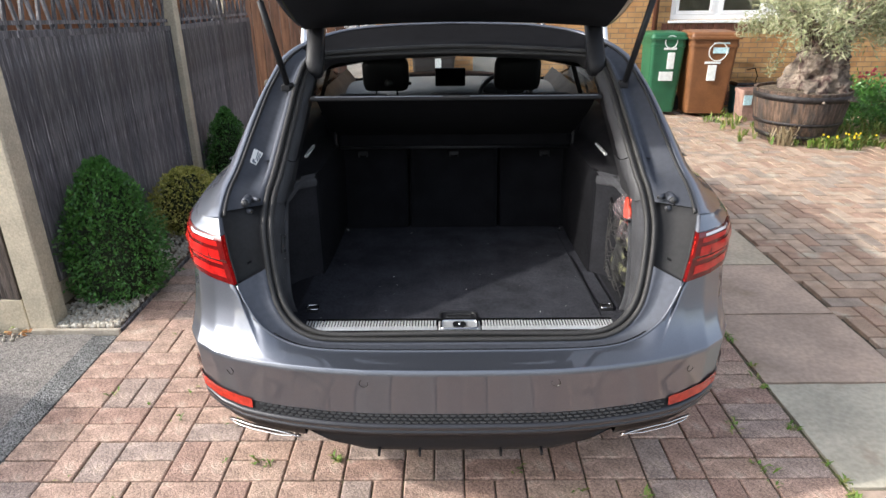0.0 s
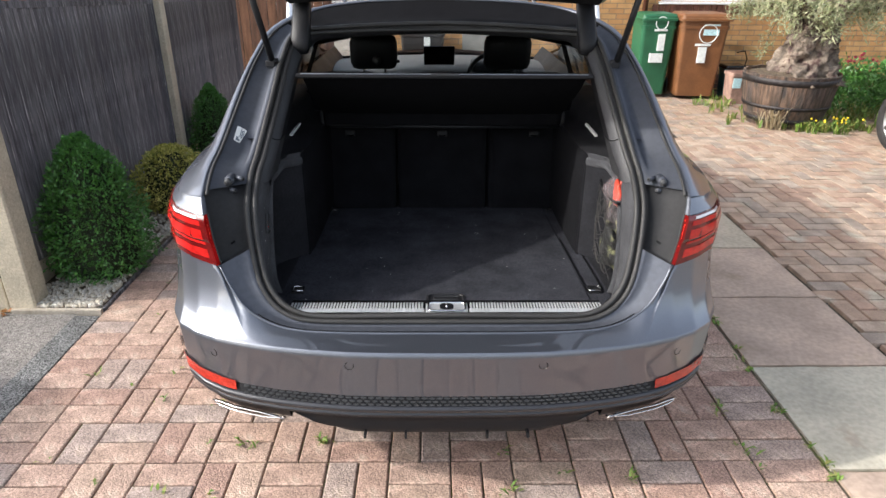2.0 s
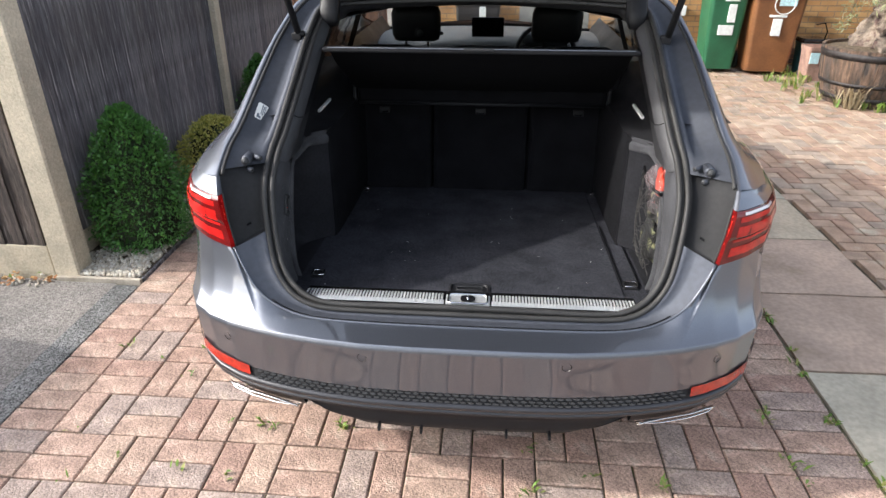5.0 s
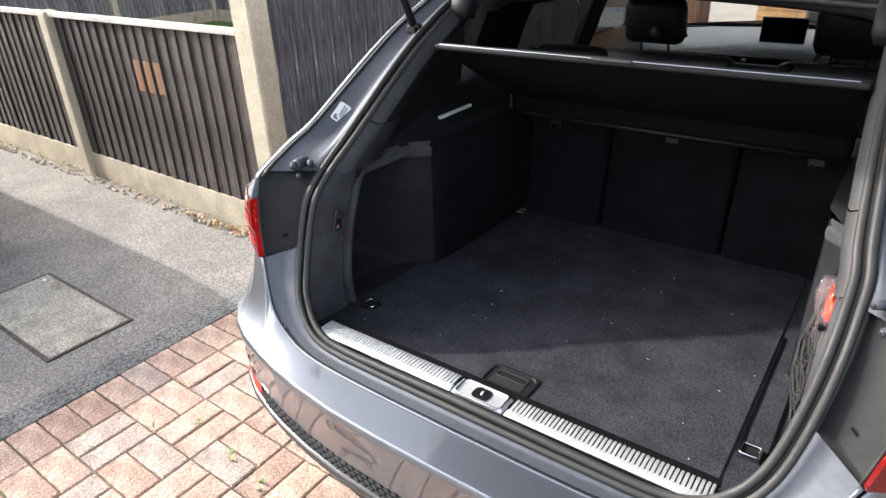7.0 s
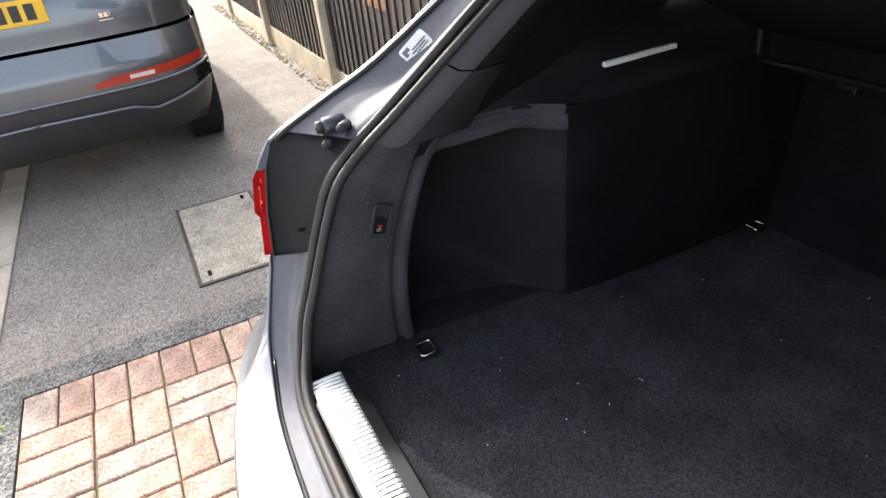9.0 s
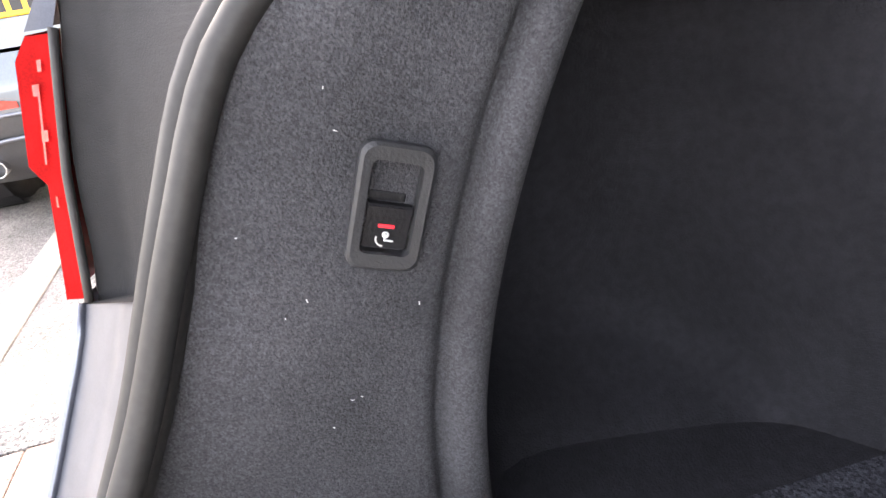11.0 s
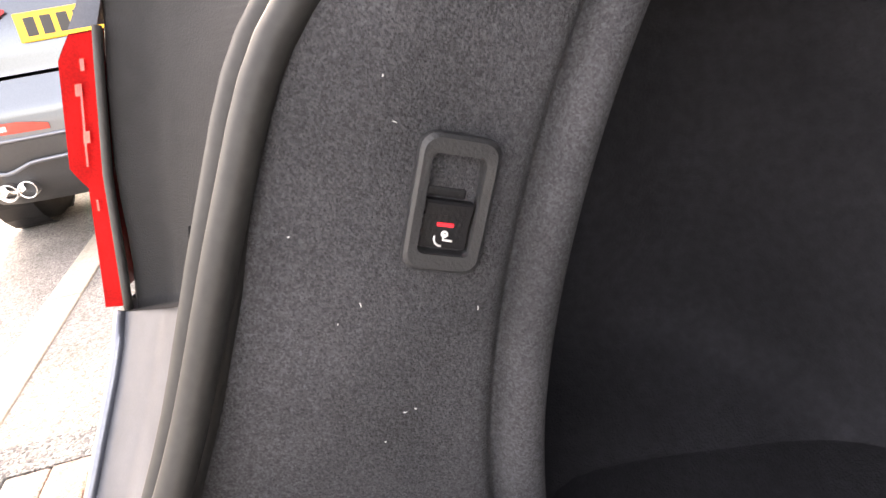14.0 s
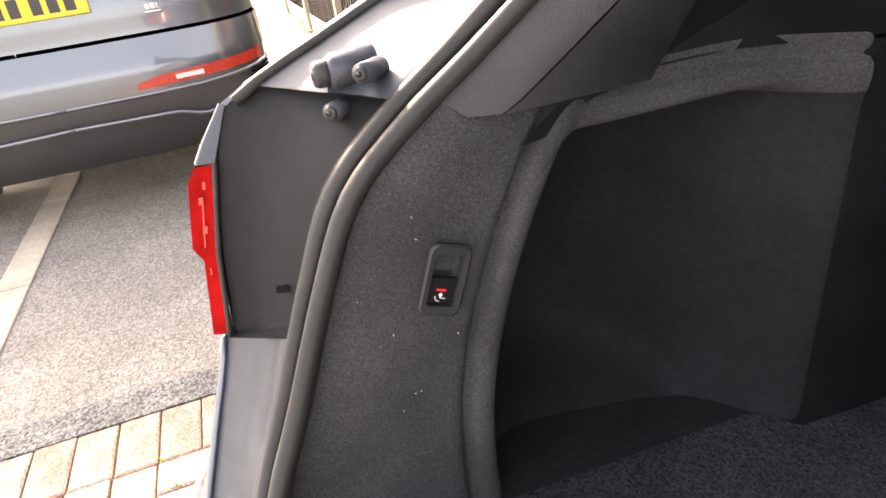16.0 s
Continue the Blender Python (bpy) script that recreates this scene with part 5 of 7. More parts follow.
        rows.append([sided(q, s) for q in (p + Vector((-.004, .012, -.006)), p + Vector((.03, .06, -.02)), p + Vector((.05, .18, -.03)))][:: s])
    cpart("pillar_backing", loft(rows), m_black, "", True)
    # upper side lining behind the pillar trim
    rows = []
    for i in range(36, 60, 2):
        p = SL[i]
        y2 = max(p.y + .12, .86)
        rows.append([sided(q, s) for q in (p + Vector((-.044, .085, -.03)), Vector((p.x + .04, y2, p.z - .01)))][:: s])
    cpart("quarter_lining", loft(rows), m_black, "", True)
# roof frame trim and headliner
rows = []
for i in range(55, 69):
    p = SL[i]
    rows.append([p + Vector((-.015, .006, -.01)), p + Vector((-.03, .02, -.03)), p + Vector((-.05, .07, -.045)), p + Vector((-.05, .16, -.048))])
for s in (1, -1):
    cpart("roof_trim", loft([[sided(q, s) for q in r][:: s] for r in rows]), m_trim, "grey plastic roof frame trim", True)
cpart("headliner", loft([[Vector((x, y, z - (abs(x) / .62) ** 3 * .09)) for x in (-.62, -.5, -.3, 0, .3, .5, .62)] for y, z in ((.95, 1.372), (1.3, 1.40), (2.0, 1.41), (2.6, 1.39), (2.78, 1.36))]), surf("headliner_cloth", (.10, .10, .105), .95, vary=.1, scale=40), "dark cloth roof lining", True)

# load cover lifted on its rails
bar_l, bar_r = Vector((-.515, .585, 1.272)), Vector((.515, .585, 1.272))
lc = cpart("load_cover", loft([[Vector((x, y, z - .018 * (1 - (x / .5) ** 2) * 4 * f * (1 - f))) for x in [k * .05 for k in range(-10, 11)]] for y, z, f in ((.60, 1.262, 0), (.68, 1.205, .2), (.78, 1.15, .45), (.88, 1.10, .7), (.99, 1.045, 1))]), m_fabric, "black pull-out load cover raised on its rails", True)
cpart("cover_bar", boxed((-.518, .575, 1.258), (.518, .612, 1.273), .005), m_black, "", parent=lc)
cpart("cover_edge", tube([(-.50, .577, 1.2735), (0, .574, 1.2735), (.50, .577, 1.2735)], .0016, 6), m_rim, "bright edge of the cover bar", parent=lc)
cpart("cover_handle", boxed((-.05, .566, 1.268), (.05, .580, 1.2765), .003), m_greyplast, "", parent=lc)
cs = cpart("cover_cassette", boxed((-.50, .985, .985), (.50, 1.075, 1.06), .018), m_fabric, "black load cover cassette behind the seats")
cpart("cassette_cap", boxed((-.515, .98, .99), (-.50, 1.08, 1.055), .006), m_black, "", parent=cs)
cpart("cassette_cap", boxed((.50, .98, .99), (.515, 1.08, 1.055), .006), m_black, "", parent=cs)
cpart("cassette_lip", tube([(-.49, .982, .992), (.49, .982, .992)], .007, 8), m_black, "", True, parent=cs)
# rear seat backs
for x0, x1 in ((-.62, -.212), (-.206, .206), (.212, .62)):
    tilt = Matrix.Translation((0, 1.10, .55)) @ Matrix.Rotation(radians(-8), 4, "X")
    sb = cpart("rear_seat_back", boxed((x0, 0, 0), (x1, .12, .56), .02, tilt), m_felt_shade, "black felt-backed rear seat backrest, darkened for deep shade")
    xm = (x0 + x1) / 2
    cpart("tether_slot", boxed((xm - .022, -.006, .36), (xm + .022, .004, .385), .003, tilt), m_black, "", parent=sb)
    cpart("tether_loop", tube([tilt @ Vector((xm - .014, -.007, .366)), tilt @ Vector((xm, -.012, .362)), tilt @ Vector((xm + .014, -.007, .366))], .0025, 6), m_chrome, "", parent=sb)
    hr = boxed((xm - .13, .02, .57), (xm + .13, .11, .64), .03, tilt)
    cpart("rear_head_rest", hr, m_seat, "", True, parent=sb)
cpart("seat_cushion", boxed((-.66, 1.22, .35), (.66, 1.72, .62), .05), m_seat, "black rear bench")
# front seats
for x in (-.37, .37):
    t2 = Matrix.Translation((x, 2.12, .45)) @ Matrix.Rotation(radians(12), 4, "X")
    fs = cpart("front_seat", boxed((-.25, -.06, 0), (.25, .06, .60), .05, t2), m_seat, "black leather front seat", True)
    cpart("seat_base", boxed((x - .25, 2.10, .25), (x + .25, 2.62, .46), .05), m_seat, "", True, parent=fs)
    cpart("head_rest", boxed((-.13, -.05, .64), (.13, .05, .83), .04, t2), m_seat, "", True, parent=fs)
    for dx in (-.06, .06):
        cpart("head_rest_post", tube([t2 @ Vector((dx, 0, .58)), t2 @ Vector((dx, 0, .68))], .006, 6), m_chrome, "", parent=fs)
    for sd2 in (-1, 1):
        cpart("seat_bolster", boxed((sd2 * .22 - .05, .0, .08), (sd2 * .22 + .05, .12, .52), .035, t2), m_seat, "", True, parent=fs)
# bracket clamped to the passenger's head rest posts
bm = tube([Vector((-.345, 1.955, 1.125)), Vector((-.345, 1.915, 1.125))], [.034, .030], 18)
for dx, dz in ((-.075, .03), (.075, .03), (-.085, -.005), (.085, -.005)):
    tube([Vector((-.345, 1.96, 1.125)), Vector((-.345 + dx, 1.97, 1.125 + dz)), Vector((-.345 + dx * 1.35, 1.95, 1.125 + dz))], .009, 6, bm=bm)
hold = cpart("tablet_holder", bm, m_black, "black plastic tablet bracket on a head rest", True)
cpart("holder_disc", tube([Vector((-.345, 1.914, 1.125)), Vector((-.345, 1.910, 1.125))], .018, 16), m_greyplast, "", True, parent=hold)
# dashboard
cpart("dashboard", loft([[Vector((x, y, z - .03 * (x / .7) ** 2)) for x in (-.74, -.5, -.25, 0, .25, .5, .74)] for y, z in ((2.78, .62), (2.76, .85), (2.78, .93), (2.84, .965), (3.0, .985), (3.2, .985), (3.42, .965))]), m_dash, "dark dashboard below the windscreen", True)
cpart("dash_vent", boxed((-.66, 2.752, .875), (.66, 2.765, .91), .004), m_gloss, "long air vent strip")
cpart("vent_trim", boxed((-.66, 2.748, .868), (.66, 2.756, .874), .002), m_alu, "")
for x in (-.5, -.15, .12, .5):
    cpart("vent_slider", boxed((x - .012, 2.743, .885), (x + .012, 2.752, .898), .002), m_alu, "")
cpart("switch_row", boxed((-.12, 2.744, .83), (.12, 2.756, .845), .002), m_alu, "")
cpart("display", boxed((-.105, 2.80, .975), (.105, 2.812, 1.10), .006), m_screen, "black centre display")
cpart("cluster_hood", boxed((.22, 2.74, .93), (.52, 2.95, 1.01), .03), m_dash, "")
sw = Matrix.Translation((.37, 2.62, .90)) @ Matrix.Rotation(radians(68), 4, "X")
cpart("steering_wheel", tube([sw @ Vector((.185 * math.cos(a), .185 * math.sin(a), 0)) for a in [2 * math.pi * k / 32 for k in range(32)]], .015, 8, True), m_seat, "dark steering wheel", True)
cpart("steering_hub", boxed((-.08, -.06, -.03), (.08, .06, .0), .02, sw), m_seat, "")
for a in (0, math.pi, -math.pi / 2):
    cpart("steering_spoke", tube([sw @ Vector((.05 * math.cos(a), .05 * math.sin(a), -.01)), sw @ Vector((.18 * math.cos(a), .18 * math.sin(a), 0))], .012, 6), m_alu, "")
for s in (1, -1):
    cpart("door_lining", loft([[Vector((s * x, y, z)) for x, z in ((.70, .3), (.72, .7), (.74, .95), (.80, 1.03))][:: s] for y in (1.14, 1.8, 2.5, 3.4)]), m_black, "", True)
    for y, hw in ((1.26, .17), (2.14, .09)):
        cpart("door_pillar", loft([[Vector((s * (x - .02), y + d, z)) for x, z in ((.80, 1.0), (.73, 1.2), (.68, 1.31), (.62, 1.38))] for d in (-hw, hw)]), m_fabric, "", True)
    mb = cpart("door_mirror", boxed((s * .93 - .09, 2.86, .98), (s * .93 + .09, 2.98, 1.10), .04), m_paint, "door mirror", True)
    cpart("mirror_glass", boxed((s * .93 - .075, 2.855, .995), (s * .93 + .075, 2.859, 1.085)), m_chrome, "", parent=mb)
cpart("cabin_floor", boxed((-.75, 1.1, .26), (.75, 3.4, .30)), m_fabric)
cpart("firewall", boxed((-.75, 3.40, .26), (.75, 3.44, .95)), m_fabric)
for s in (1, -1):
    cpart("roof_rail", tube([(s * .60, .95, 1.42), (s * .615, 1.05, 1.47), (s * .615, 2.5, 1.475), (s * .60, 2.65, 1.43)], .013, 8), m_alu, "bright roof rail", True)
    cpart("headlamp", boxed((s * .66 - .16, 4.30, .62), (s * .66 + .14, 4.50, .72), .03), m_white_lens, "headlamp")
# switch for the swivelling tow bar, on the left lining
SWM = Matrix(((0, 0, 1, -.5595), (.935, .335, 0, .1832), (-.355, .942, 0, .8768), (0, 0, 0, 1)))
rings = []
for w, h, z in ((.0362, .0622, -.002), (.0357, .0617, .0018), (.0325, .0585, .0032), (.0245, .0455, .0028), (.0235, .0445, .0005), (.0225, .0435, -.014)):
    rings.append([SWM @ Vector((x, y, z)) for x, y in roundrect(w, h, .007 if w > .03 else .0035)])
bm = loft(rings, True)
bm.faces.new([bm.verts.new(p) for p in rings[-1]])
swt = cpart("tow_bar_switch", bm, m_greyplast, "dark grey switch with a red mark and a white tow hook sign")
cpart("rocker", loft([[SWM @ Vector((x, y, z)) for x in (-.0105, .0105)] for y, z in ((-.0212, -.0030), (-.0205, -.0014), (-.0050, -.0008), (-.0046, .0004), (.0004, .0010), (.0016, .0), (.0018, -.009))]), m_black, "black rocker", parent=swt)
cpart("rocker_back", boxed((-.0105, .002, -.008), (.0075, .0068, -.0035), .001, SWM), m_black, "", parent=swt)
cpart("red_mark", boxed((-.0042, -.0103, -.003), (.0036, -.0085, -.0004), .0003, SWM), m_led, "red mark", parent=swt)
SGN = SWM @ Matrix.Translation((0, -.0030, -.0042))
bm = tube([SGN @ Vector((-.0012, -.0105, .0033)), SGN @ Vector((.0002, -.0108, .0033)), SGN @ Vector((-.0002, -.0135, .0032)), SGN @ Vector((.0040, -.0138, .0032))], .00055, 6)
tube([SGN @ Vector((.0000 + .0013 * math.cos(a), -.0108 + .0013 * math.sin(a), .0033)) for a in [2 * math.pi * k / 10 for k in range(10)]], .0005, 6, True, bm=bm)
tube([SGN @ Vector((-.0008 + .0036 * math.cos(a), -.0130 + .0036 * math.sin(a), .0032)) for a in [radians(165 + k * 12) for k in range(10)]], .0005, 6, bm=bm)
cpart("hook_sign", bm, m_white, "white tow hook sign", parent=swt)

# ---- things in the boot's pocket ----
netp = thing("luggage_net", "dark elastic luggage net stretched over a side pocket", "net", (.56, .36, .66))
bm = bmesh.new()
NX = lambda y, z: .555 - .03 * math.sin(max(0, min(1, (y - .23) / .24)) * math.pi) * math.sin(max(0, min(1, (z - .63) / .32)) * math.pi)
for k in range(11):
    ya = .235 + k * .024
    pts = [(NX(y, z), y, z) for y, z in [(ya + .05 * math.sin(q * .7 + k), .648 + q * .03) for q in range(10)]]
    tube(pts, .0012, 4, bm=bm)
for k in range(11):
    z0 = .655 + k * .026
    pts = [(NX(y, z), y, z) for y, z in [(.235 + q * .025, z0 + .012 * math.sin(q * 1.9 + k * 2)) for q in range(10)]]
    tube(pts, .0012, 4, bm=bm)
ob = part("mesh_cord", bm, m_cord, netp)
ob.matrix_parent_inverse = Matrix.Translation((-.56, -.36, -.66))
ob = part("top_band", tube([(NX(.23 + q * .03, .92), .23 + q * .03, .925 - .012 * math.sin(q * .4)) for q in range(9)], .005, 6), m_fabric, netp, "black elastic band")
ob.matrix_parent_inverse = Matrix.Translation((-.56, -.36, -.66))


def lump(at, size, seed, amp=.25, n=3):
    bm = bmesh.new()
    bmesh.ops.create_icosphere(bm, subdivisions=n, radius=1)
    for v in bm.verts:
        k = 1 + amp * noise.noise(v.co * 1.7 + Vector((seed, seed * 2, 0)))
        v.co = Vector((v.co.x * size[0] * k, v.co.y * size[1] * k, v.co.z * size[2] * k)) + Vector(at)
    return bm


cl = tagged(finish("folded_cloth", lump((.60, .36, .735), (.045, .095, .09), 3, .5, 4), m_camo, smooth=True), "olive green patterned cloth stuffed in the pocket", "cloth")
cl2 = tagged(finish("folded_cloth", lump((.595, .33, .85), (.04, .07, .06), 9, .5, 4), m_camo, smooth=True), "olive green patterned cloth stuffed in the pocket", "cloth")
bm = bmesh.new()
for k in range(3):
    tube([Vector((.575 + .01 * k, .30 + .055 * math.cos(a), .84 + .058 * math.sin(a))) for a in [2 * math.pi * q / 24 for q in range(24)]], .008, 6, True, bm=bm)
tagged(finish("coiled_strap", bm, m_fabric, smooth=True), "coiled black strap tucked in the net", "strap")
bag = thing("plastic_bag", "crumpled clear plastic bag with an orange-red item", "bag", (.575, .30, .90))
ob = part("film", lump((.572, .302, .925), (.036, .055, .080), 5, .9, 4), m_bag, bag, "clear crumpled film")
ob.matrix_parent_inverse = Matrix.Translation((-.575, -.30, -.90))
ob = part("contents", lump((.570, .284, .945), (.019, .028, .050), 7, .5, 3), m_orange, bag, "orange-red plastic item", True)
ob.matrix_parent_inverse = Matrix.Translation((-.575, -.30, -.90))
# lint on the carpet and lining
bm = bmesh.new()
rl = random.Random(4)
for k in range(34):
    x, y = rl.uniform(-.46, .46), rl.uniform(.09, 1.05)
    a, ln = rl.uniform(0, 6.28), rl.choice((.001, .0014, .002, .004))
    d = Vector((math.cos(a) * ln, math.sin(a) * ln, 0))
    tube([Vector((x, y, floor_z(y) + .0055)) - d, Vector((x, y, floor_z(y) + .007)), Vector((x, y, floor_z(y) + .0055)) + d], rl.uniform(.0003, .0006), 4, bm=bm)
tagged(finish("lint", bm, m_white), "white specks of lint on the boot carpet", "lint", kind="stuff")
bm = bmesh.new()
for k in range(18):
    y, z = (rl.uniform(.11, .21), rl.uniform(.76, .96)) if k < 10 else (rl.uniform(.30, .40), rl.uniform(.68, .93))
    x = -.5615 if k < 10 else -.748
    a, ln = rl.uniform(0, 6.28), rl.choice((.0003, .0004, .0005, .0010)) * (1 if k < 10 else 2.2)
    d = Vector((0, math.cos(a) * ln, math.sin(a) * ln))
    tube([Vector((x, y, z)) - d, Vector((x + .001, y, z + ln * .3)), Vector((x, y, z)) + d], rl.uniform(.00015, .00026), 4, bm=bm)
tagged(finish("lint", bm, m_white), "white specks of lint on the felt side lining", "lint", kind="stuff")

# ---- parked SUV across the tarmac: rear towards +x, middle at y = -0.61 ----
suv = thing("parked_suv", "dark blue-grey compact SUV parked with its back to the drive", "car", (-5.4, -.61, 0))
SINV = Matrix.Translation((5.4, .61, 0))
QY = -.61


def qpart(name, bm, m, label="", smooth=False, parent=None):
    ob = part(name, bm, m, parent or suv, label, smooth)
    if parent is None:
        ob.matrix_parent_inverse = SINV
    return ob


QPLAN = [(0, 0), (.20, .003), (.40, .012), (.56, .03), (.68, .06), (.77, .11), (.83, .17), (.875, .26), (.90, .40), (.912, .62), (.915, .95), (.915, 1.6), (.915, 2.4), (.915, 3.2), (.90, 3.75), (.84, 4.1), (.70, 4.28), (.40, 4.36), (0, 4.38)]
QZ = [.24, .30, .36, .42, .46, .52, .60, .66, .785, .795, .82, .88, .96, 1.05, 1.10, 1.30, 1.46, 1.56, 1.60]
QOFF = [.16, .09, .05, .025, .012, 0, 0, .004, .045, .085, .088, .09, .10, .135, .17, .36, .52, .66, .80]
QWID = [.93, .96, .98, .99, 1, 1, 1, 1, .998, .99, .985, .985, .985, .975, .955, .86, .78, .72, .62]
QLEN = [4.2, 4.3, 4.36, 4.38, 4.38, 4.38, 4.36, 4.33, 4.32, 4.3, 4.28, 4.2, 3.9, 3.35, 3.2, 2.9, 2.65, 2.45, 2.2]


def qskin(u, z):
    i = min(int(u), 17)
    f = u - i
    y = QPLAN[i][0] * (1 - f) + QPLAN[i + 1][0] * f
    x = QPLAN[i][1] * (1 - f) + QPLAN[i + 1][1] * f
    o, w, ln = interp(z, QZ, QOFF), interp(z, QZ, QWID), interp(z, QZ, QLEN)
    return Vector((-3.22 - o - x * (ln - o) / 4.38, y * w, z))


def qs(p, s):
    return Vector((p.x, QY + p.y * s, p.z))


def qband(z0, z1, n, us, s, push=0.0):
    rows = []
    for u in us:
        a, b = (z0(u) if callable(z0) else z0), (z1(u) if callable(z1) else z1)
        row = []
        for k in range(n + 1):
            p = qskin(u, a + (b - a) * k / n)
            out = Vector((p.x + 4.2, p.y * .8, 0)).normalized()
            row.append(qs(p + out * push, s))
        rows.append(row)
    bm = loft(rows if s > 0 else rows[::-1])
    cut = [f for f in bm.faces if (f.calc_center_median().x + 4.04) ** 2 + (f.calc_center_median().z - .36) ** 2 < .405 ** 2]
    bmesh.ops.delete(bm, geom=cut, context="FACES")
    return bm


QU = [k / 2 for k in range(0, 37)]
for s in (1, -1):
    qpart("bumper", qband(.556, .784, 14, [k / 3 for k in range(0, 28)], s), m_paint_suv, "painted rear bumper", True)
    qpart("lower_bumper", qband(.24, .555, 14, [k / 3 for k in range(0, 28)], s, -.004), m_greyplast, "dark grey plastic lower bumper", True)
    bm_b, bm_g = bmesh.new(), bmesh.new()
    zs = [.24, .36, .46, .60, .70, .785, .796, .82, .86, .96, 1.05, 1.10, 1.20, 1.30, 1.46, 1.56, 1.60]
    for i in range(len(QU) - 1):
        for z0, z1 in zip(zs, zs[1:]):
            q = [qskin(QU[i], z0), qskin(QU[i + 1], z0), qskin(QU[i + 1], z1), qskin(QU[i], z1)]
            mid = sum(q, Vector()) / 4
            if z1 < .80 and QU[i + 1] <= 9:
                continue
            if any((mid.x - wx) ** 2 + (mid.z - .36) ** 2 < .39 ** 2 for wx in (-4.04, -6.73)) and z1 < .75:
                continue
            q = [qs(p, s) for p in q][:: s]
            glass = 1.10 <= z0 and z1 <= 1.46 and not (4.5 <= QU[i] <= 8.5) and QU[i] not in (10.5, 12)
            tgt = bm_g if glass else bm_b
            tgt.faces.new([tgt.verts.new(p) for p in q])
    bm_b.faces.new([bm_b.verts.new(qs(qskin(u, 1.60), s)) for u in QU])
    for b3 in (bm_b, bm_g):
        bmesh.ops.remove_doubles(b3, verts=b3.verts, dist=1e-5)
    qpart("body_side", bm_b, m_paint_suv, "", True)
    qpart("window", bm_g, m_gloss, "dark tinted glass", True)
    # lamp, reflector, trims
    lamp = qpart("tail_lamp", qband(lambda u: interp(u, [1.7, 2.3, 6, 7.5], [1.030, .968, .955, .97]), lambda u: interp(u, [1.7, 2.3, 6, 7.5], [1.040, 1.075, 1.10, 1.095]), 6, [1.7 + k * .3 for k in range(20)], s, .012), m_red, "red tail lamp", True)
    qpart("lamp_band", qband(lambda u: interp(u, [2.2, 7.4], [1.0, 1.01]), lambda u: interp(u, [2.2, 7.4], [1.02, 1.035]), 2, [2.2 + k * .3 for k in range(17)], s, .0145), m_red_dark, "", True, parent=lamp)
    ref = qpart("reflector", qband(lambda u: interp(u, [1.5, 7], [.575, .598]), lambda u: interp(u, [1.5, 2.0, 7], [.60, .622, .645]), 3, [1.5 + k * .3 for k in range(18)], s, .006), m_refl, "red bumper lamp", True)
    qpart("reverse_lens", qband(.592, .612, 2, [2.4, 2.7, 3.0, 3.2], s, .008), m_white_lens, "clear reversing lens", True, parent=ref)
    bm = bmesh.new()
    for r_i in range(5):
        for k in range(9):
            u = 5.4 + k * .22 + (r_i % 2) * .11
            p = qs(qskin(u, .49 + r_i * .017) + Vector((.003, 0, 0)), s)
            add_box(bm, (-.004, -.011, -.005), (.004, .011, .005), 0, Matrix.Translation(p) @ Matrix.Rotation(radians(-s * interp(u, [5, 8], [45, 70])), 4, "Z"))
    qpart("side_grille", bm, m_gloss, "black honeycomb insert")
    qpart("trim_line", tube([qs(qskin(u, interp(u, [0, 3, 8], [.552, .552, .578])) + Vector((.004, 0, 0)), s) for u in [k / 3 for k in range(0, 23)]], .009, 6), m_paint, "bright trim line", True)
    qpart("skid_line", tube([qs(qskin(u, interp(u, [0, 2.2, 2.9, 6.6], [.462, .450, .412, .49])) + Vector((.006, 0, 0)), s) for u in [k / 4 for k in range(0, 27)]], .010, 6), m_paint, "grey skid plate edge", True)
    for wx in (-4.04, -6.73):
        hub = new("wheel")
        hub.parent = suv
        hub.location = (wx + 5.4, s * .79, .355)
        wheel(hub, (0, 0, 0), s, .355, .235, "y")
        qpart("arch_liner", lathe([(.39, -.09), (.39, .10)], 24, (wx, QY + s * .79, .36), "y"), m_black)
for dy in (.50, .58):
    ex = qpart("exhaust_pipe", lathe([(.038, -.10), (.040, .0), (.036, .004), (.033, -.002), (.032, -.08), (0, -.08)], 18, (-3.26, QY - dy, .335), "x"), m_chrome, "round chrome exhaust tip", True)
qpart("silencer", tube([(-3.36, QY - .54, .33), (-3.9, QY - .50, .32)], .06, 10), m_iron, "", True)
qpart("underbody", boxed((-7.4, QY - .8, .24), (-3.5, QY + .8, .32)), m_black)
# plate with bars for its characters
PLM = Matrix.Translation((-3.312, QY - .045, .963)) @ Matrix.Rotation(radians(-6), 4, "Y")
pl = qpart("number_plate", boxed((-.006, -.26, -.056), (.006, .26, .056), .004, PLM), m_plate, "yellow rear plate with dark bars")
m_ink = surf("plate_ink", (.02, .02, .02), .5)
for k in range(7):
    y0 = -.225 + k * .063 + (.02 if k > 3 else 0)
    qpart("plate_bar", boxed((.006, y0, -.036), (.0072, y0 + .042, .036), 0, PLM), m_ink, "", parent=pl)
bm = bmesh.new()
for y0, y1 in ((-.03, -.012), (-.008, .012), (.017, .022)):
    add_box(bm, (.004, y0, .0), (.008, y1, .022), .001, Matrix.Translation((-3.312, QY + .455, .885)))
add_box(bm, (.004, -.035, -.014), (.007, .03, -.008), .001, Matrix.Translation((-3.312, QY + .455, .885)))
qpart("badge", bm, m_chrome, "small chrome badge")

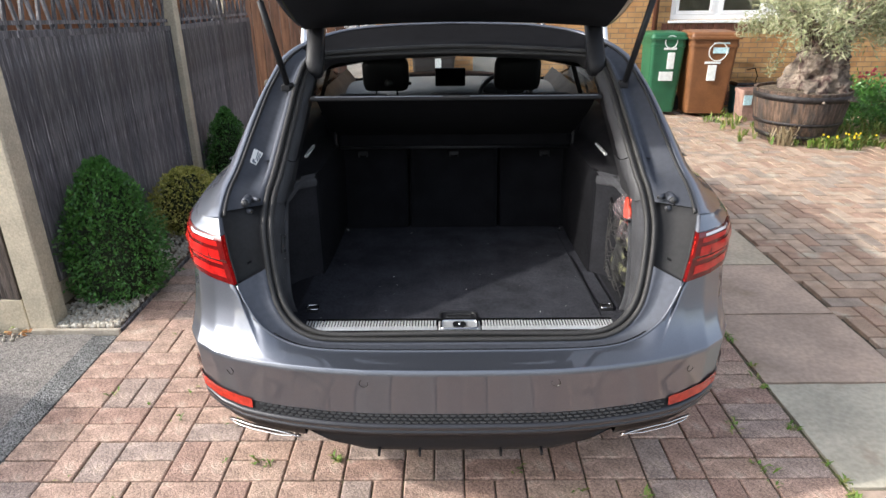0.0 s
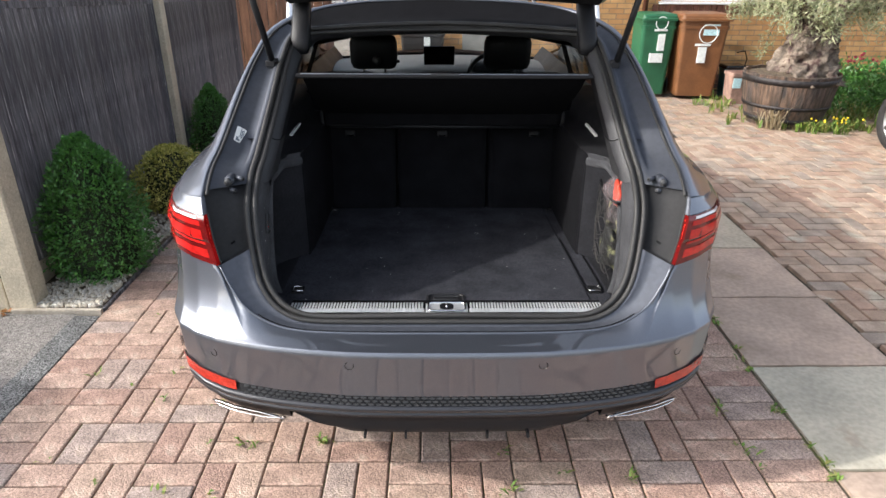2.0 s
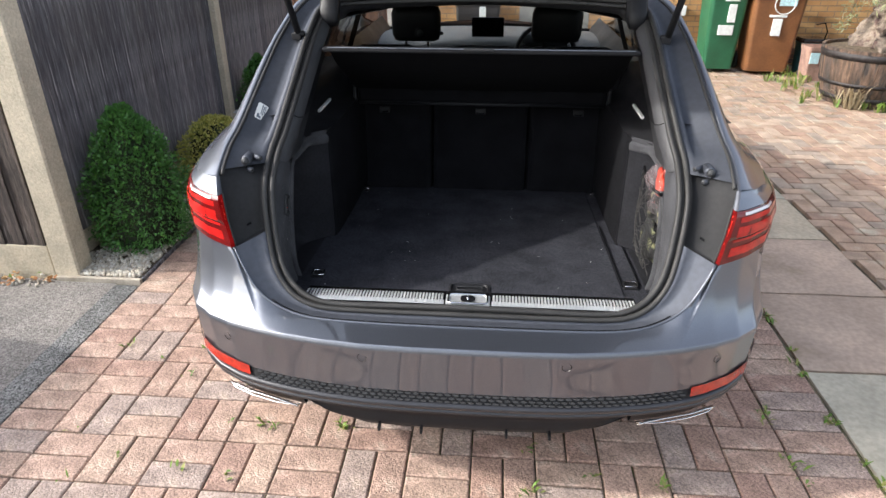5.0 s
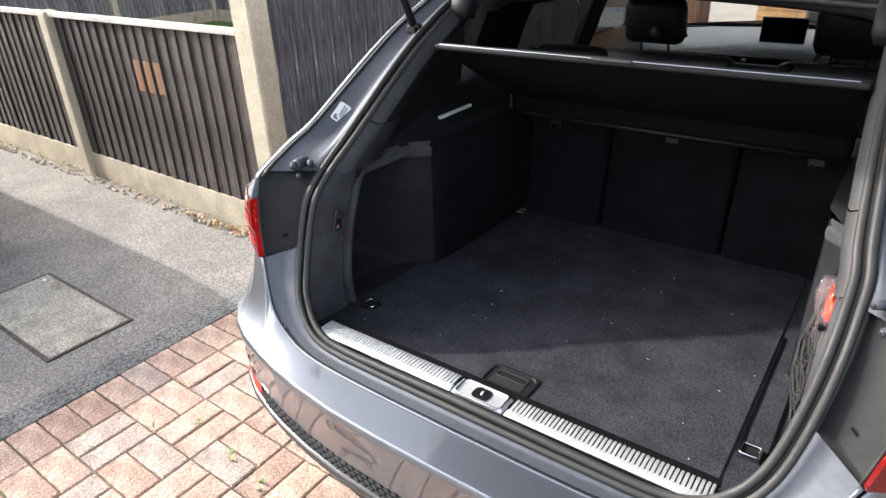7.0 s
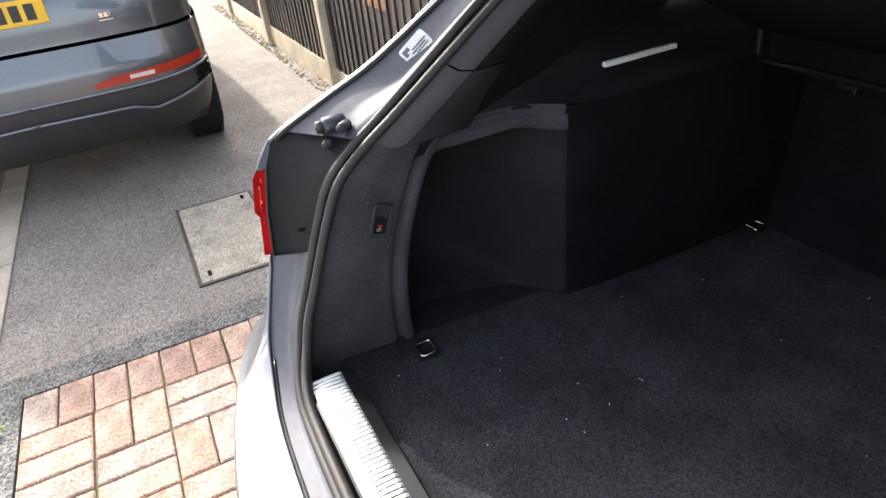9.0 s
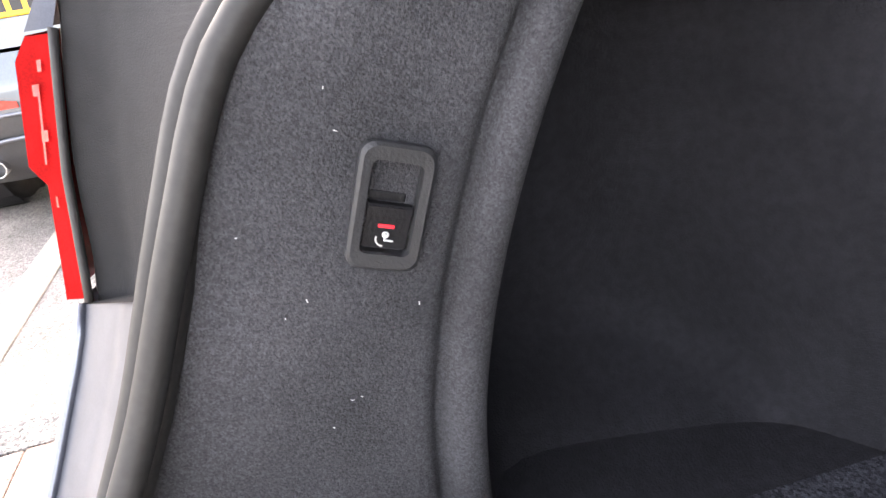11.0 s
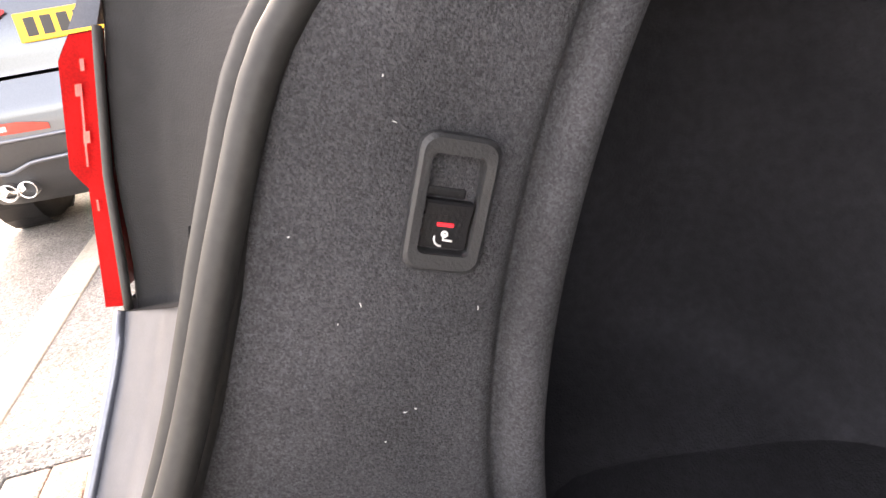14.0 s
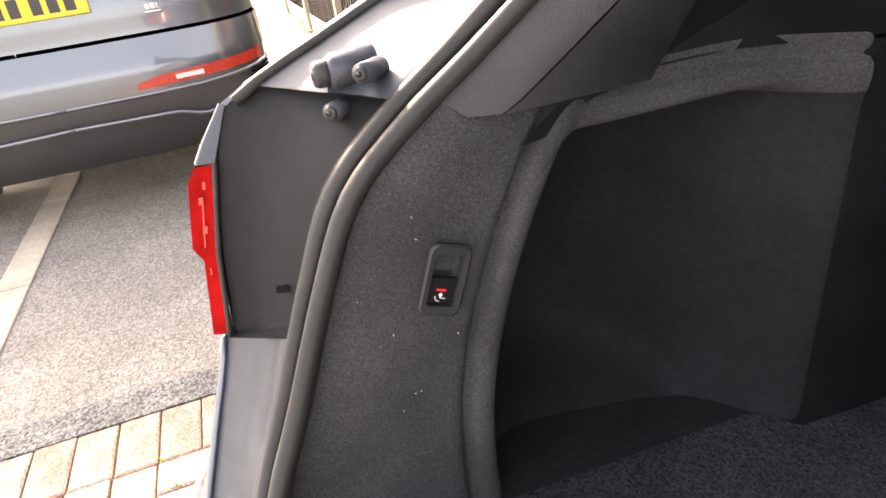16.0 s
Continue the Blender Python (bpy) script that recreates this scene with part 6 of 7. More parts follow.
# ---- bins, pots and plants ----
def wheelie_bin(name, x, y, w, d, h, m, label, turn=0):
    b = thing(name, label, "wheelie bin", (x, y, 0), "wheelie bins")
    b.rotation_euler.z = radians(turn)
    rows = []
    for z, k in ((.05, .80), (.12, .82), (h * .6, .93), (h - .17, .97), (h - .168, 1.01), (h - .13, 1.015), (h - .128, .98), (h - .076, .985)):
        rows.append([Vector((p[0] * k, p[1] * k, z)) for p in roundrect(w, d, .05)])
    part("body", loft(rows, True, caps=True), m, b, "", True).data.shade_flat()
    lid = part("lid", loft([[Vector((p[0] * k, p[1] * k, z)) for p in roundrect(w * 1.05, d * 1.06, .05)] for z, k in ((h - .075, .985), (h - .072, 1.03), (h - .045, 1.03), (h - .042, .97), (h - .012, .95), (h + .006, .88), (h + .012, .70))], True, caps=True), m, b, "wide flat lid with an overhanging rim")
    part("lid_handle", tube([Vector((-w * .42, d * .50, h - .05)), Vector((-w * .42, d * .62, h - .02)), Vector((w * .42, d * .62, h - .02)), Vector((w * .42, d * .50, h - .05))], .014, 8), m, b)
    for s in (1, -1):
        part("wheel", lathe([(.0, -.02), (.10, -.02), (.105, 0), (.10, .02), (0, .02)], 20, (s * w * .42, d * .42, .105), "x"), m_tyre, b, "black rubber wheel", True)
    return b


def bin_print(b, d, spec):
    for x0, z0, x1, z1, m, nm in spec:
        part(nm, boxed((x0, -d / 2 - .010, z0), (x1, -d / 2 + .012, z1), .001), m, b)


gb = wheelie_bin("green_wheelie_bin", 2.79, 6.84, .44, .46, 1.03, m_green, "dark green wheelie bin with pale print, against the house")
bin_print(gb, .455, ((.0, .60, .085, .80, m_tag, "number_bar"), (-.085, .455, .085, .565, m_tag, "paper_label"), (-.06, .835, .10, .86, m_tag, "print_bar")))
part("print_ring", tube([Vector((.02 + .075 * math.cos(a), -.238, .93 + .075 * math.sin(a))) for a in [2 * math.pi * k / 20 for k in range(20)]], .006, 5, True), m_tag, gb)
bb = wheelie_bin("brown_wheelie_bin", 3.34, 6.76, .59, .56, 1.04, m_brown, "brown wheelie bin with a pale blue label, against the house", -4)
bin_print(bb, .54, ((-.05, .47, .05, .66, m_tag, "number_bar"), (-.02, .80, .17, .93, m_tag_blue, "paper_label"), (-.10, .675, .09, .70, m_tag, "print_bar")))
part("print_ring", tube([Vector((.04 + .11 * math.cos(a), -.283, .82 + .11 * math.sin(a))) for a in [2 * math.pi * k / 20 for k in range(20)]], .006, 5, True), m_tag, bb)
cd = thing("food_caddy", "small teal plastic food caddy", "caddy", (3.83, 6.66, 0))
part("body", loft([[Vector((p[0] * k, p[1] * k, z)) for p in roundrect(.26, .24, .03)] for z, k in ((0, .85), (.36, 1.0), (.36, 1.06), (.385, 1.06))], True, caps=True), m_teal, cd)
part("lid", loft([[Vector((p[0] * k, p[1] * k, z)) for p in roundrect(.285, .27, .03)] for z, k in ((.386, 1), (.41, 1.0), (.43, .9))], True, caps=True), m_gloss, cd, "black lid")
part("handle", tube([Vector((.13, 0, .34)), Vector((.15, -.02, .50)), Vector((.10, -.03, .60)), Vector((.0, -.03, .58))], .008, 6), m_gloss, cd)
part("label_print", boxed((-.03, -.124, .15), (.02, -.112, .22)), m_tag, cd)
pt = thing("square_pot", "weathered pinkish square pot with a pale label", "plant pot", (3.80, 6.38, 0))
part("body", loft([[Vector((p[0] * k, p[1] * k, z)) for p in roundrect(.27, .25, .02)] for z, k in ((0, .86), (.34, 1), (.34, 1.08), (.38, 1.08), (.38, .95), (.33, .93))], True, caps=True), m_pot, pt)
part("label_print", boxed((-.12, -.131, .20), (-.02, -.119, .32)), m_tag_blue, pt)
wp = thing("grey_recycling_box", "dark recycling box with a pale bar, by the house", "box", (-.18, 7.0, 0))
part("body", loft([[Vector((p[0] * k, p[1] * k, z)) for p in roundrect(.55, .40, .04)] for z, k in ((0, .88), (.72, 1.0), (.75, 1.06), (.79, 1.06))], True, caps=True), surf("grey_plastic", (.022, .018, .016), .6, vary=.15), wp)
part("number_bar", boxed((.02, -.205, .58), (.10, -.19, .74)), m_tag, wp)

# half-barrel planter with an olive tree
brl = thing("half_barrel", "oak half-barrel planter with iron hoops", "planter", (3.87, 5.34, 0))


def barrel_r(z):
    return interp(z, [0, .22, .55], [.37, .44, .485])


NS = 26
for k in range(NS):
    a0, a1 = 2 * math.pi * k / NS + .004, 2 * math.pi * (k + 1) / NS - .004
    rows = []
    for z in (0, .14, .28, .42, .55):
        r = barrel_r(z)
        rows.append([Vector((rr * math.cos(a), rr * math.sin(a), z + (rg.uniform(-.004, .004) if z == .55 else 0))) for rr, a in ((r, a0), (r + .002, (a0 + a1) / 2), (r, a1), (r - .03, a1), (r - .03, a0))])
    part("stave", loft(rows, True, caps=True), m_stave, brl)
for z0, z1 in ((.05, .10), (.20, .235), (.455, .52)):
    part("hoop", lathe([(barrel_r(z0) + .001, z0), (barrel_r(z0) + .007, z0), (barrel_r(z1) + .007, z1), (barrel_r(z1) + .001, z1)], 48), m_hoop, brl, "dark iron hoop", True)
part("soil", lathe([(0, .56), (.3, .55), (.452, .52)], 32), m_soil, brl, "dark soil", True)


def leaves(points, size, seed, slim=.45, m=None, normal_from=None, jitter=.6):
    """Many small folded leaves at points, as one mesh of islands."""
    r = random.Random(seed)
    V, F = [], []
    for p in points:
        d = Vector((r.gauss(0, 1), r.gauss(0, 1), r.gauss(0, 1)))
        if normal_from is not None:
            d = d * jitter + (Vector(p) - normal_from).normalized()
        d.normalize()
        t = d.cross(Vector((r.gauss(0, 1), r.gauss(0, 1), r.gauss(0, 1)))).normalized()
        l = size * r.uniform(.6, 1.35)
        w = l * slim
        n = d.cross(t)
        o = len(V)
        for a, b, c in ((0, 0, 0), (.45, .5, .06), (1, 0, 0), (.45, -.5, .06)):
            V.append(tuple(Vector(p) + d * (l * a) + t * (w * b) + n * (l * c)))
        F += [(o, o + 1, o + 2), (o, o + 2, o + 3)]
    me = bpy.data.meshes.new("leaves")
    me.from_pydata(V, [], F)
    me.materials.append(m)
    return me


def shrub(name, label, at, rx, h, shape, count, size, m, seed):
    s = thing(name, label, "shrub", at)
    r = random.Random(seed)
    pts, cores = [], []
    for k in range(count):
        a, t = r.uniform(0, 2 * math.pi), r.random()
        z = h * (.03 + .97 * t ** .9)
        rad = rx * shape(z / h)
        k2 = 1 + .34 * noise.noise(Vector((math.cos(a) * 2.6, math.sin(a) * 2.6, z / rx * 2.4)) + Vector((seed, 0, 0))) + .24 * noise.noise(Vector((math.cos(a) * 7, math.sin(a) * 7, z / rx * 7 + seed)))
        q = rad * k2 * (r.random() ** .22)
        pts.append(Vector((q * math.cos(a), q * math.sin(a), z * (1 + .05 * noise.noise(Vector((a * 2, z * 9, seed)))))))
    ob = new("foliage", leaves(pts, size, seed, .55, m, Vector((0, 0, h * .35)), .75))
    ob.parent = s
    bm = bmesh.new()
    for k in range(14):
        a = r.uniform(0, 6.28)
        z = r.uniform(.4, .85) * h
        e = Vector((rx * .75 * shape(z / h) * math.cos(a), rx * .75 * shape(z / h) * math.sin(a), z))
        tube([Vector((r.uniform(-.03, .03), r.uniform(-.03, .03), 0)), e * .5 + Vector((0, 0, .05)), e], [.009, .006, .003], 5, bm=bm)
    part("stems", bm, m_stem, s)
    # near-black solid that fills in the shade behind the leaves
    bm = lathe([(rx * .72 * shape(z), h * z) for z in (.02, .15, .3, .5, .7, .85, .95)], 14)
    part("shade_core", bm, surf("inner_shade", (.018, .026, .010), .9, vary=.3), s, "dark solid core standing in for shade among the twigs")
    return s


cone = lambda t: interp(t, [0, .12, .35, .6, .85, .97, 1], [.80, 1.0, .98, .80, .48, .20, .04])
ball = lambda t: interp(t, [0, .2, .5, .8, .95, 1], [.62, .95, 1.0, .75, .35, .1])
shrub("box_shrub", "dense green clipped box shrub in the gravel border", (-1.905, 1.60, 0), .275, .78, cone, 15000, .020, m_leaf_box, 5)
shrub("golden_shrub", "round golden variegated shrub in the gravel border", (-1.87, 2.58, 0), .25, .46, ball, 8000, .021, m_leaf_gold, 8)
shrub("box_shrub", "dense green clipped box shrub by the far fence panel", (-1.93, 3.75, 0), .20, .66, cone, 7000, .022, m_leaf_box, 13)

OLS = .88
ol = thing("olive_tree", "old olive tree with a gnarled trunk and thin grey-green leaves", "tree", (3.87, 5.34, .46))
bm = bmesh.new()
rows = []
for k in range(41):
    z = k * .016
    rad = interp(z, [0, .08, .25, .45, .65], [.36, .31, .24, .20, .16])
    row = []
    for q in range(72):
        a = 2 * math.pi * q / 72
        n1 = noise.noise(Vector((math.cos(a) * 2.2, math.sin(a) * 2.2, z * 6)))
        n2 = 1 - 2.6 * abs(noise.noise(Vector((math.cos(a) * 4.2, math.sin(a) * 4.2, z * 7))))
        rr = rad * (1 + .36 * n1 + .24 * n2 + .16 * noise.noise(Vector((math.cos(a) * 13, math.sin(a) * 13, z * 32))))
        row.append(Vector((rr * math.cos(a) + .10 + z * .12, rr * math.sin(a), z)))
    rows.append(row)
loft(rows, True, bm, caps=True)
part("trunk", bm, m_bark, ol, "gnarled grey-brown trunk", True)
ro = random.Random(17)
tips = []
for k in range(15):
    a = 2 * math.pi * k / 15 + ro.uniform(-.2, .2)
    ln = ro.uniform(.5, .95)
    p0 = Vector((.17 + .10 * math.cos(a), .10 * math.sin(a), .50 + ro.uniform(-.1, .1)))
    p1 = p0 + Vector((math.cos(a) * ln * .4, math.sin(a) * ln * .4, .22 + ro.uniform(0, .2)))
    p2 = p0 + Vector((math.cos(a) * ln * .8, math.sin(a) * ln * .8, .25 + ro.uniform(-.15, .6)))
    part("limb", tube([p0, p1, p2], [.05, .026, .010], 7), m_bark, ol, "", True)
    for q in range(5):
        e = p1.lerp(p2, ro.random()) + Vector((ro.gauss(0, .16), ro.gauss(0, .16), ro.gauss(.05, .16)))
        tips.append((p1.lerp(p2, .3 + .14 * q), e))
bm = bmesh.new()
pts = []
for a, b in tips:
    b2 = b + (b - a) * ro.uniform(.3, .9) + Vector((0, 0, ro.uniform(-.15, .05)))
    tube([a, b, b2], [.006, .004, .0015], 4, bm=bm)
    for q in range(170):
        f = ro.random()
        p = a.lerp(b, f * 2) if f < .5 else b.lerp(b2, f * 2 - 1)
        pts.append(p + Vector((ro.gauss(0, .055), ro.gauss(0, .055), ro.gauss(0, .05))))
tagged(part("twigs", bm, m_bark, ol), kind="stuff")
ob = new("crown", leaves(pts, .070, 9, .16, m_leaf_olive, None))
ob.parent = ol
tagged(ob, label="thin grey-green leaves with gaps")


def clump(points, h, seed, m, name, label, cat, wid=.006, spread=.6):
    """Blades of grass or weed standing at points."""
    r = random.Random(seed)
    V, F = [], []
    for x, y, k, z in points:
        for q in range(k):
            a, hh = r.uniform(0, 6.28), h * r.uniform(.4, 1.2)
            d = Vector((math.cos(a), math.sin(a), 0))
            t = Vector((-d.y, d.x, 0)) * wid * r.uniform(.6, 1.4)
            b = Vector((x + r.gauss(0, .012), y + r.gauss(0, .012), z))
            m1 = b + d * hh * spread * .4 + Vector((0, 0, hh * .6))
            e = b + d * hh * spread + Vector((0, 0, hh * r.uniform(.5, 1)))
            o = len(V)
            V += [tuple(b - t * .5), tuple(b + t * .5), tuple(m1 + t), tuple(m1 - t), tuple(e)]
            F += [(o, o + 1, o + 2, o + 3), (o + 3, o + 2, o + 4)]
    me = bpy.data.meshes.new(name)
    me.from_pydata(V, [], F)
    me.materials.append(m)
    return tagged(new(name, me), label, cat, kind="stuff")


rw = random.Random(31)
pts = [(rw.uniform(3.2, 6.2), rw.uniform(5.0, 7.0), rw.randint(3, 9), 0) for k in range(260)]
pts += [(rw.gauss(4.10, .16), rw.gauss(4.92, .08), 10, 0) for k in range(40)] + [(rw.uniform(4.4, 6), rw.uniform(4.9, 5.8), 8, 0) for k in range(110)]
clump(pts, .13, 3, m_weed, "weeds", "green weeds growing round the planter", "weeds", .008)
pts = []
for k in range(42):
    c = Vector((rw.uniform(4.62, 6.6), rw.uniform(5.6, 7.0), 0))
    hh, wd = rw.uniform(.28, .62), rw.uniform(.12, .24)
    for q in range(130):
        f = rw.random()
        pts.append(c + Vector((rw.gauss(0, wd * (.5 + .5 * f)), rw.gauss(0, wd * (.5 + .5 * f)), hh * f)))
me = leaves(pts, .06, 44, .5, m_leaf_box, Vector((5.5, 6.3, -1)), 1.2)
tagged(new("leafy_plants", me), "leafy green plants by the house wall", "plants", kind="stuff")
pts = [(rw.uniform(1.9, 6.0), 4.6 + rw.random() * 2.4, rw.randint(2, 5), 0) for k in range(260)]
clump(pts, .045, 4, m_straw, "dry_grass", "dry straw-coloured grass in the paving", "dry grass", .003, 1.4)
pts = [(3.60 + rw.gauss(0, .04), 4.98 + rw.gauss(0, .04), 6, 0) for k in range(14)]
clump(pts, .30, 6, m_straw, "dry_weed", "dead bleached weed against the planter", "dry weed", .006, .5)
bm = bmesh.new()
for k in range(16):
    p = Vector((rw.uniform(5.0, 5.4), rw.uniform(6.2, 6.6), rw.uniform(.52, .62)))
    bmesh.ops.create_icosphere(bm, subdivisions=1, radius=rw.uniform(.012, .022), matrix=Matrix.Translation(p))
tagged(finish("flower_heads", bm, m_pink), "small dark pink flowers over the plants", "flowers", kind="stuff")
bm = bmesh.new()
for k in range(14):
    p = Vector((rw.gauss(4.12, .14), rw.gauss(4.90, .08), rw.uniform(.08, .16)))
    bmesh.ops.create_icosphere(bm, subdivisions=1, radius=.012, matrix=Matrix.Translation(p))
tagged(finish("flower_heads", bm, surf("yellow_flower", (.7, .5, .02), .6)), "small yellow flowers among the weeds", "flowers", kind="stuff")
# dark hatchback at the courtyard's far edge
hb = thing("hatchback", "black hatchback with silver alloy wheels parked in the courtyard", "car", (5.10, 4.60, 0))
hb.rotation_euler.z = radians(-90)
BODY = [(-.02, .30, .62), (.06, .26, .78), (.25, .22, .86), (.9, .20, .92), (1.3, .20, .97), (2.9, .20, 1.0), (3.7, .22, .95), (3.92, .30, .80)]
rows = []
for x, z0, z1 in BODY:
    hw = interp(x, [-.02, .25, .9, 3.4, 3.92], [.56, .80, .86, .86, .66])
    rows.append([Vector((x, dy * hw, z0 + (z1 - z0) * f)) for dy, f in ((-.90, 0), (-.99, .25), (-1, .6), (-.95, .92), (-.80, 1), (.80, 1), (.95, .92), (1, .6), (.99, .25), (.90, 0))])
part("body", loft(rows, True, caps=True), surf("black_paint", (.012, .012, .015), .25, metal=.3, vary=.05, scale=200, coat=1.0), hb, "black painted body", True)
rows = [[Vector((x, dy * hw, z)) for x, z, hw in ((.95, .88, .80), (1.50, 1.38, .62), (2.75, 1.44, .62), (3.5, .90, .78))] for dy in (-1, 1)]
part("cabin", loft(rows, True, caps=True), m_gloss, hb, "dark glazed cabin")
for y, sd2 in ((-.74, -1), (.74, 1)):
    for x in (.52, 3.05):
        hub = new("wheel")
        hub.parent = hb
        hub.location = (x, y, .31)
        wheel(hub, (0, 0, 0), sd2, .31, .20, "y")
# weeds in the joints of the drive
jw = random.Random(77)
pts = [(-.446, .179, 12, 0), (-.45, .17, 10, 0), (-.74, .168, 7, 0), (-.70, .165, 5, 0)]
for x in (1.10, 1.335, .655, .43, .21):
    for k in range(5):
        pts.append((x + jw.gauss(0, .006), jw.uniform(-.1, .75), jw.randint(3, 8), 0))
for k in range(26):
    pts.append((jw.uniform(-1.5, -.75), jw.uniform(-.7, 2.0), jw.randint(2, 4), 0))
for k in range(30):
    pts.append((1.355 + jw.gauss(0, .008), jw.uniform(-.5, 3.5), jw.randint(3, 8), 0))
clump(pts, .024, 9, m_weed, "joint_weeds", "small green weeds in the paving joints", "weeds", .005, 1.2)
pts = [(jw.uniform(-1.6, .3) if k % 2 else jw.uniform(-9, -2.2), -.865 + jw.gauss(0, .008) if k % 2 else 1.10 + jw.gauss(0, .02), 3, 0) for k in range(70)]
clump(pts, .022, 18, m_weed, "edge_moss", "small moss and weeds along kerb and fence", "weeds", .006, 1.4)
V = []
rd = random.Random(5)
bm = bmesh.new()
for k in range(150):
    x, y = (rd.uniform(-2.9, -2.15), 1.10 + rd.gauss(0, .03)) if k < 70 else (rd.uniform(-9, -2.9), 1.12 + rd.gauss(0, .03))
    add_box(bm, (-.011, -.008, 0), (.011, .008, .002), 0, Matrix.Translation((x, y, .006 + rd.random() * .006)) @ Euler((rd.uniform(-.5, .5), rd.uniform(-.5, .5), rd.uniform(0, 6))).to_matrix().to_4x4())
tagged(finish("fallen_leaves", bm, surf("dead_leaf", (.33, .15, .05), .8, rnd=("island", [(.36, .16, .05), (.26, .12, .05), (.40, .24, .10)]))), "dry orange-brown leaves along the fence foot", "leaves", kind="stuff")

# dead leaves and straw drifted over the courtyard
rl = random.Random(63)
spots = []
for k in range(3200):
    x, y = rl.uniform(2.1, 6.2), 4.2 + 2.6 * rl.random() ** .7
    if noise.noise(Vector((x * 1.3, y * 1.3, 4))) + .9 * (y - 5.2) / 1.6 > rl.uniform(-.5, .7):
        spots.append(Vector((x, y, .004 + rl.random() * .01)))
me = leaves(spots, .03, 21, .22, surf("drifted_litter", (.35, .27, .15), .85, rnd=("island", [(.38, .30, .17), (.28, .20, .11), (.22, .22, .09), (.45, .37, .22)])), Vector((4, 5.5, -60)), 1.0)
for v in me.vertices:
    v.co.z = .003 + abs(v.co.z - .01) * .25
tagged(new("leaf_litter", me), "dry straw and leaf litter on the courtyard paving", "leaf litter", kind="stuff")

# ---- paving ----
def paver_mesh(w, d, h=.05, c=.005):
    """A block with worn top edges, its top middle at the origin."""
    V, F = [], []
    for k, z in ((0, -h), (0, -c * .8), (c, 0)):
        V += [(-w / 2 + k, -d / 2 + k, z), (w / 2 - k, -d / 2 + k, z), (w / 2 - k, d / 2 - k, z), (-w / 2 + k, d / 2 - k, z)]
    for a in (0, 4):
        for i in range(4):
            j = (i + 1) % 4
            F.append((a + i, a + j, a + 4 + j, a + 4 + i))
    F.append((8, 9, 10, 11))
    return V, F


def layout_drive():
    """Left edge, end edge and right edge of headers; pairs of pavers in basket weave between."""
    out = []
    px, py = .218, .2156
    n = int((6.9 + .78) / (py / 2))
    for k in range(n):
        y = -.782 + (k + .5) * py / 2
        out.append((-1.608, y, .204, py / 2 - .006))
        if y > -.57:
            out.append((1.2355, y, .238, py / 2 - .006))
    for k in range(int((1.355 + 1.505) / (px / 2))):
        out.append((-1.505 + (k + .5) * px / 2, -.676, px / 2 - .006, .204))
    for i in range(12):
        for j in range(34):
            x, y = -1.505 + (i + .5) * px, -.568 + (j + .5) * py
            for s in (-1, 1):
                if (i + j) % 2:
                    out.append((x + s * px / 4, y, px / 2 - .006, py - .006))
                else:
                    out.append((x, y + s * py / 4, px - .006, py / 2 - .006))
    return out


def joined(blocks, name, m, seed, zj=.002, tj=.006, chamfer=.005):
    r = random.Random(seed)
    V, F = [], []
    for x, y, w, d in blocks:
        v, f = paver_mesh(w, d, .05, chamfer)
        o = len(V)
        z, a, b = r.uniform(-zj, zj), r.uniform(-tj, tj), r.uniform(-tj, tj)
        V += [(x + p[0], y + p[1], p[2] + z + a * p[0] + b * p[1]) for p in v]
        F += [[o + i for i in q] for q in f]
    me = bpy.data.meshes.new(name)
    me.from_pydata(V, [], F)
    me.materials.append(m)
    return me


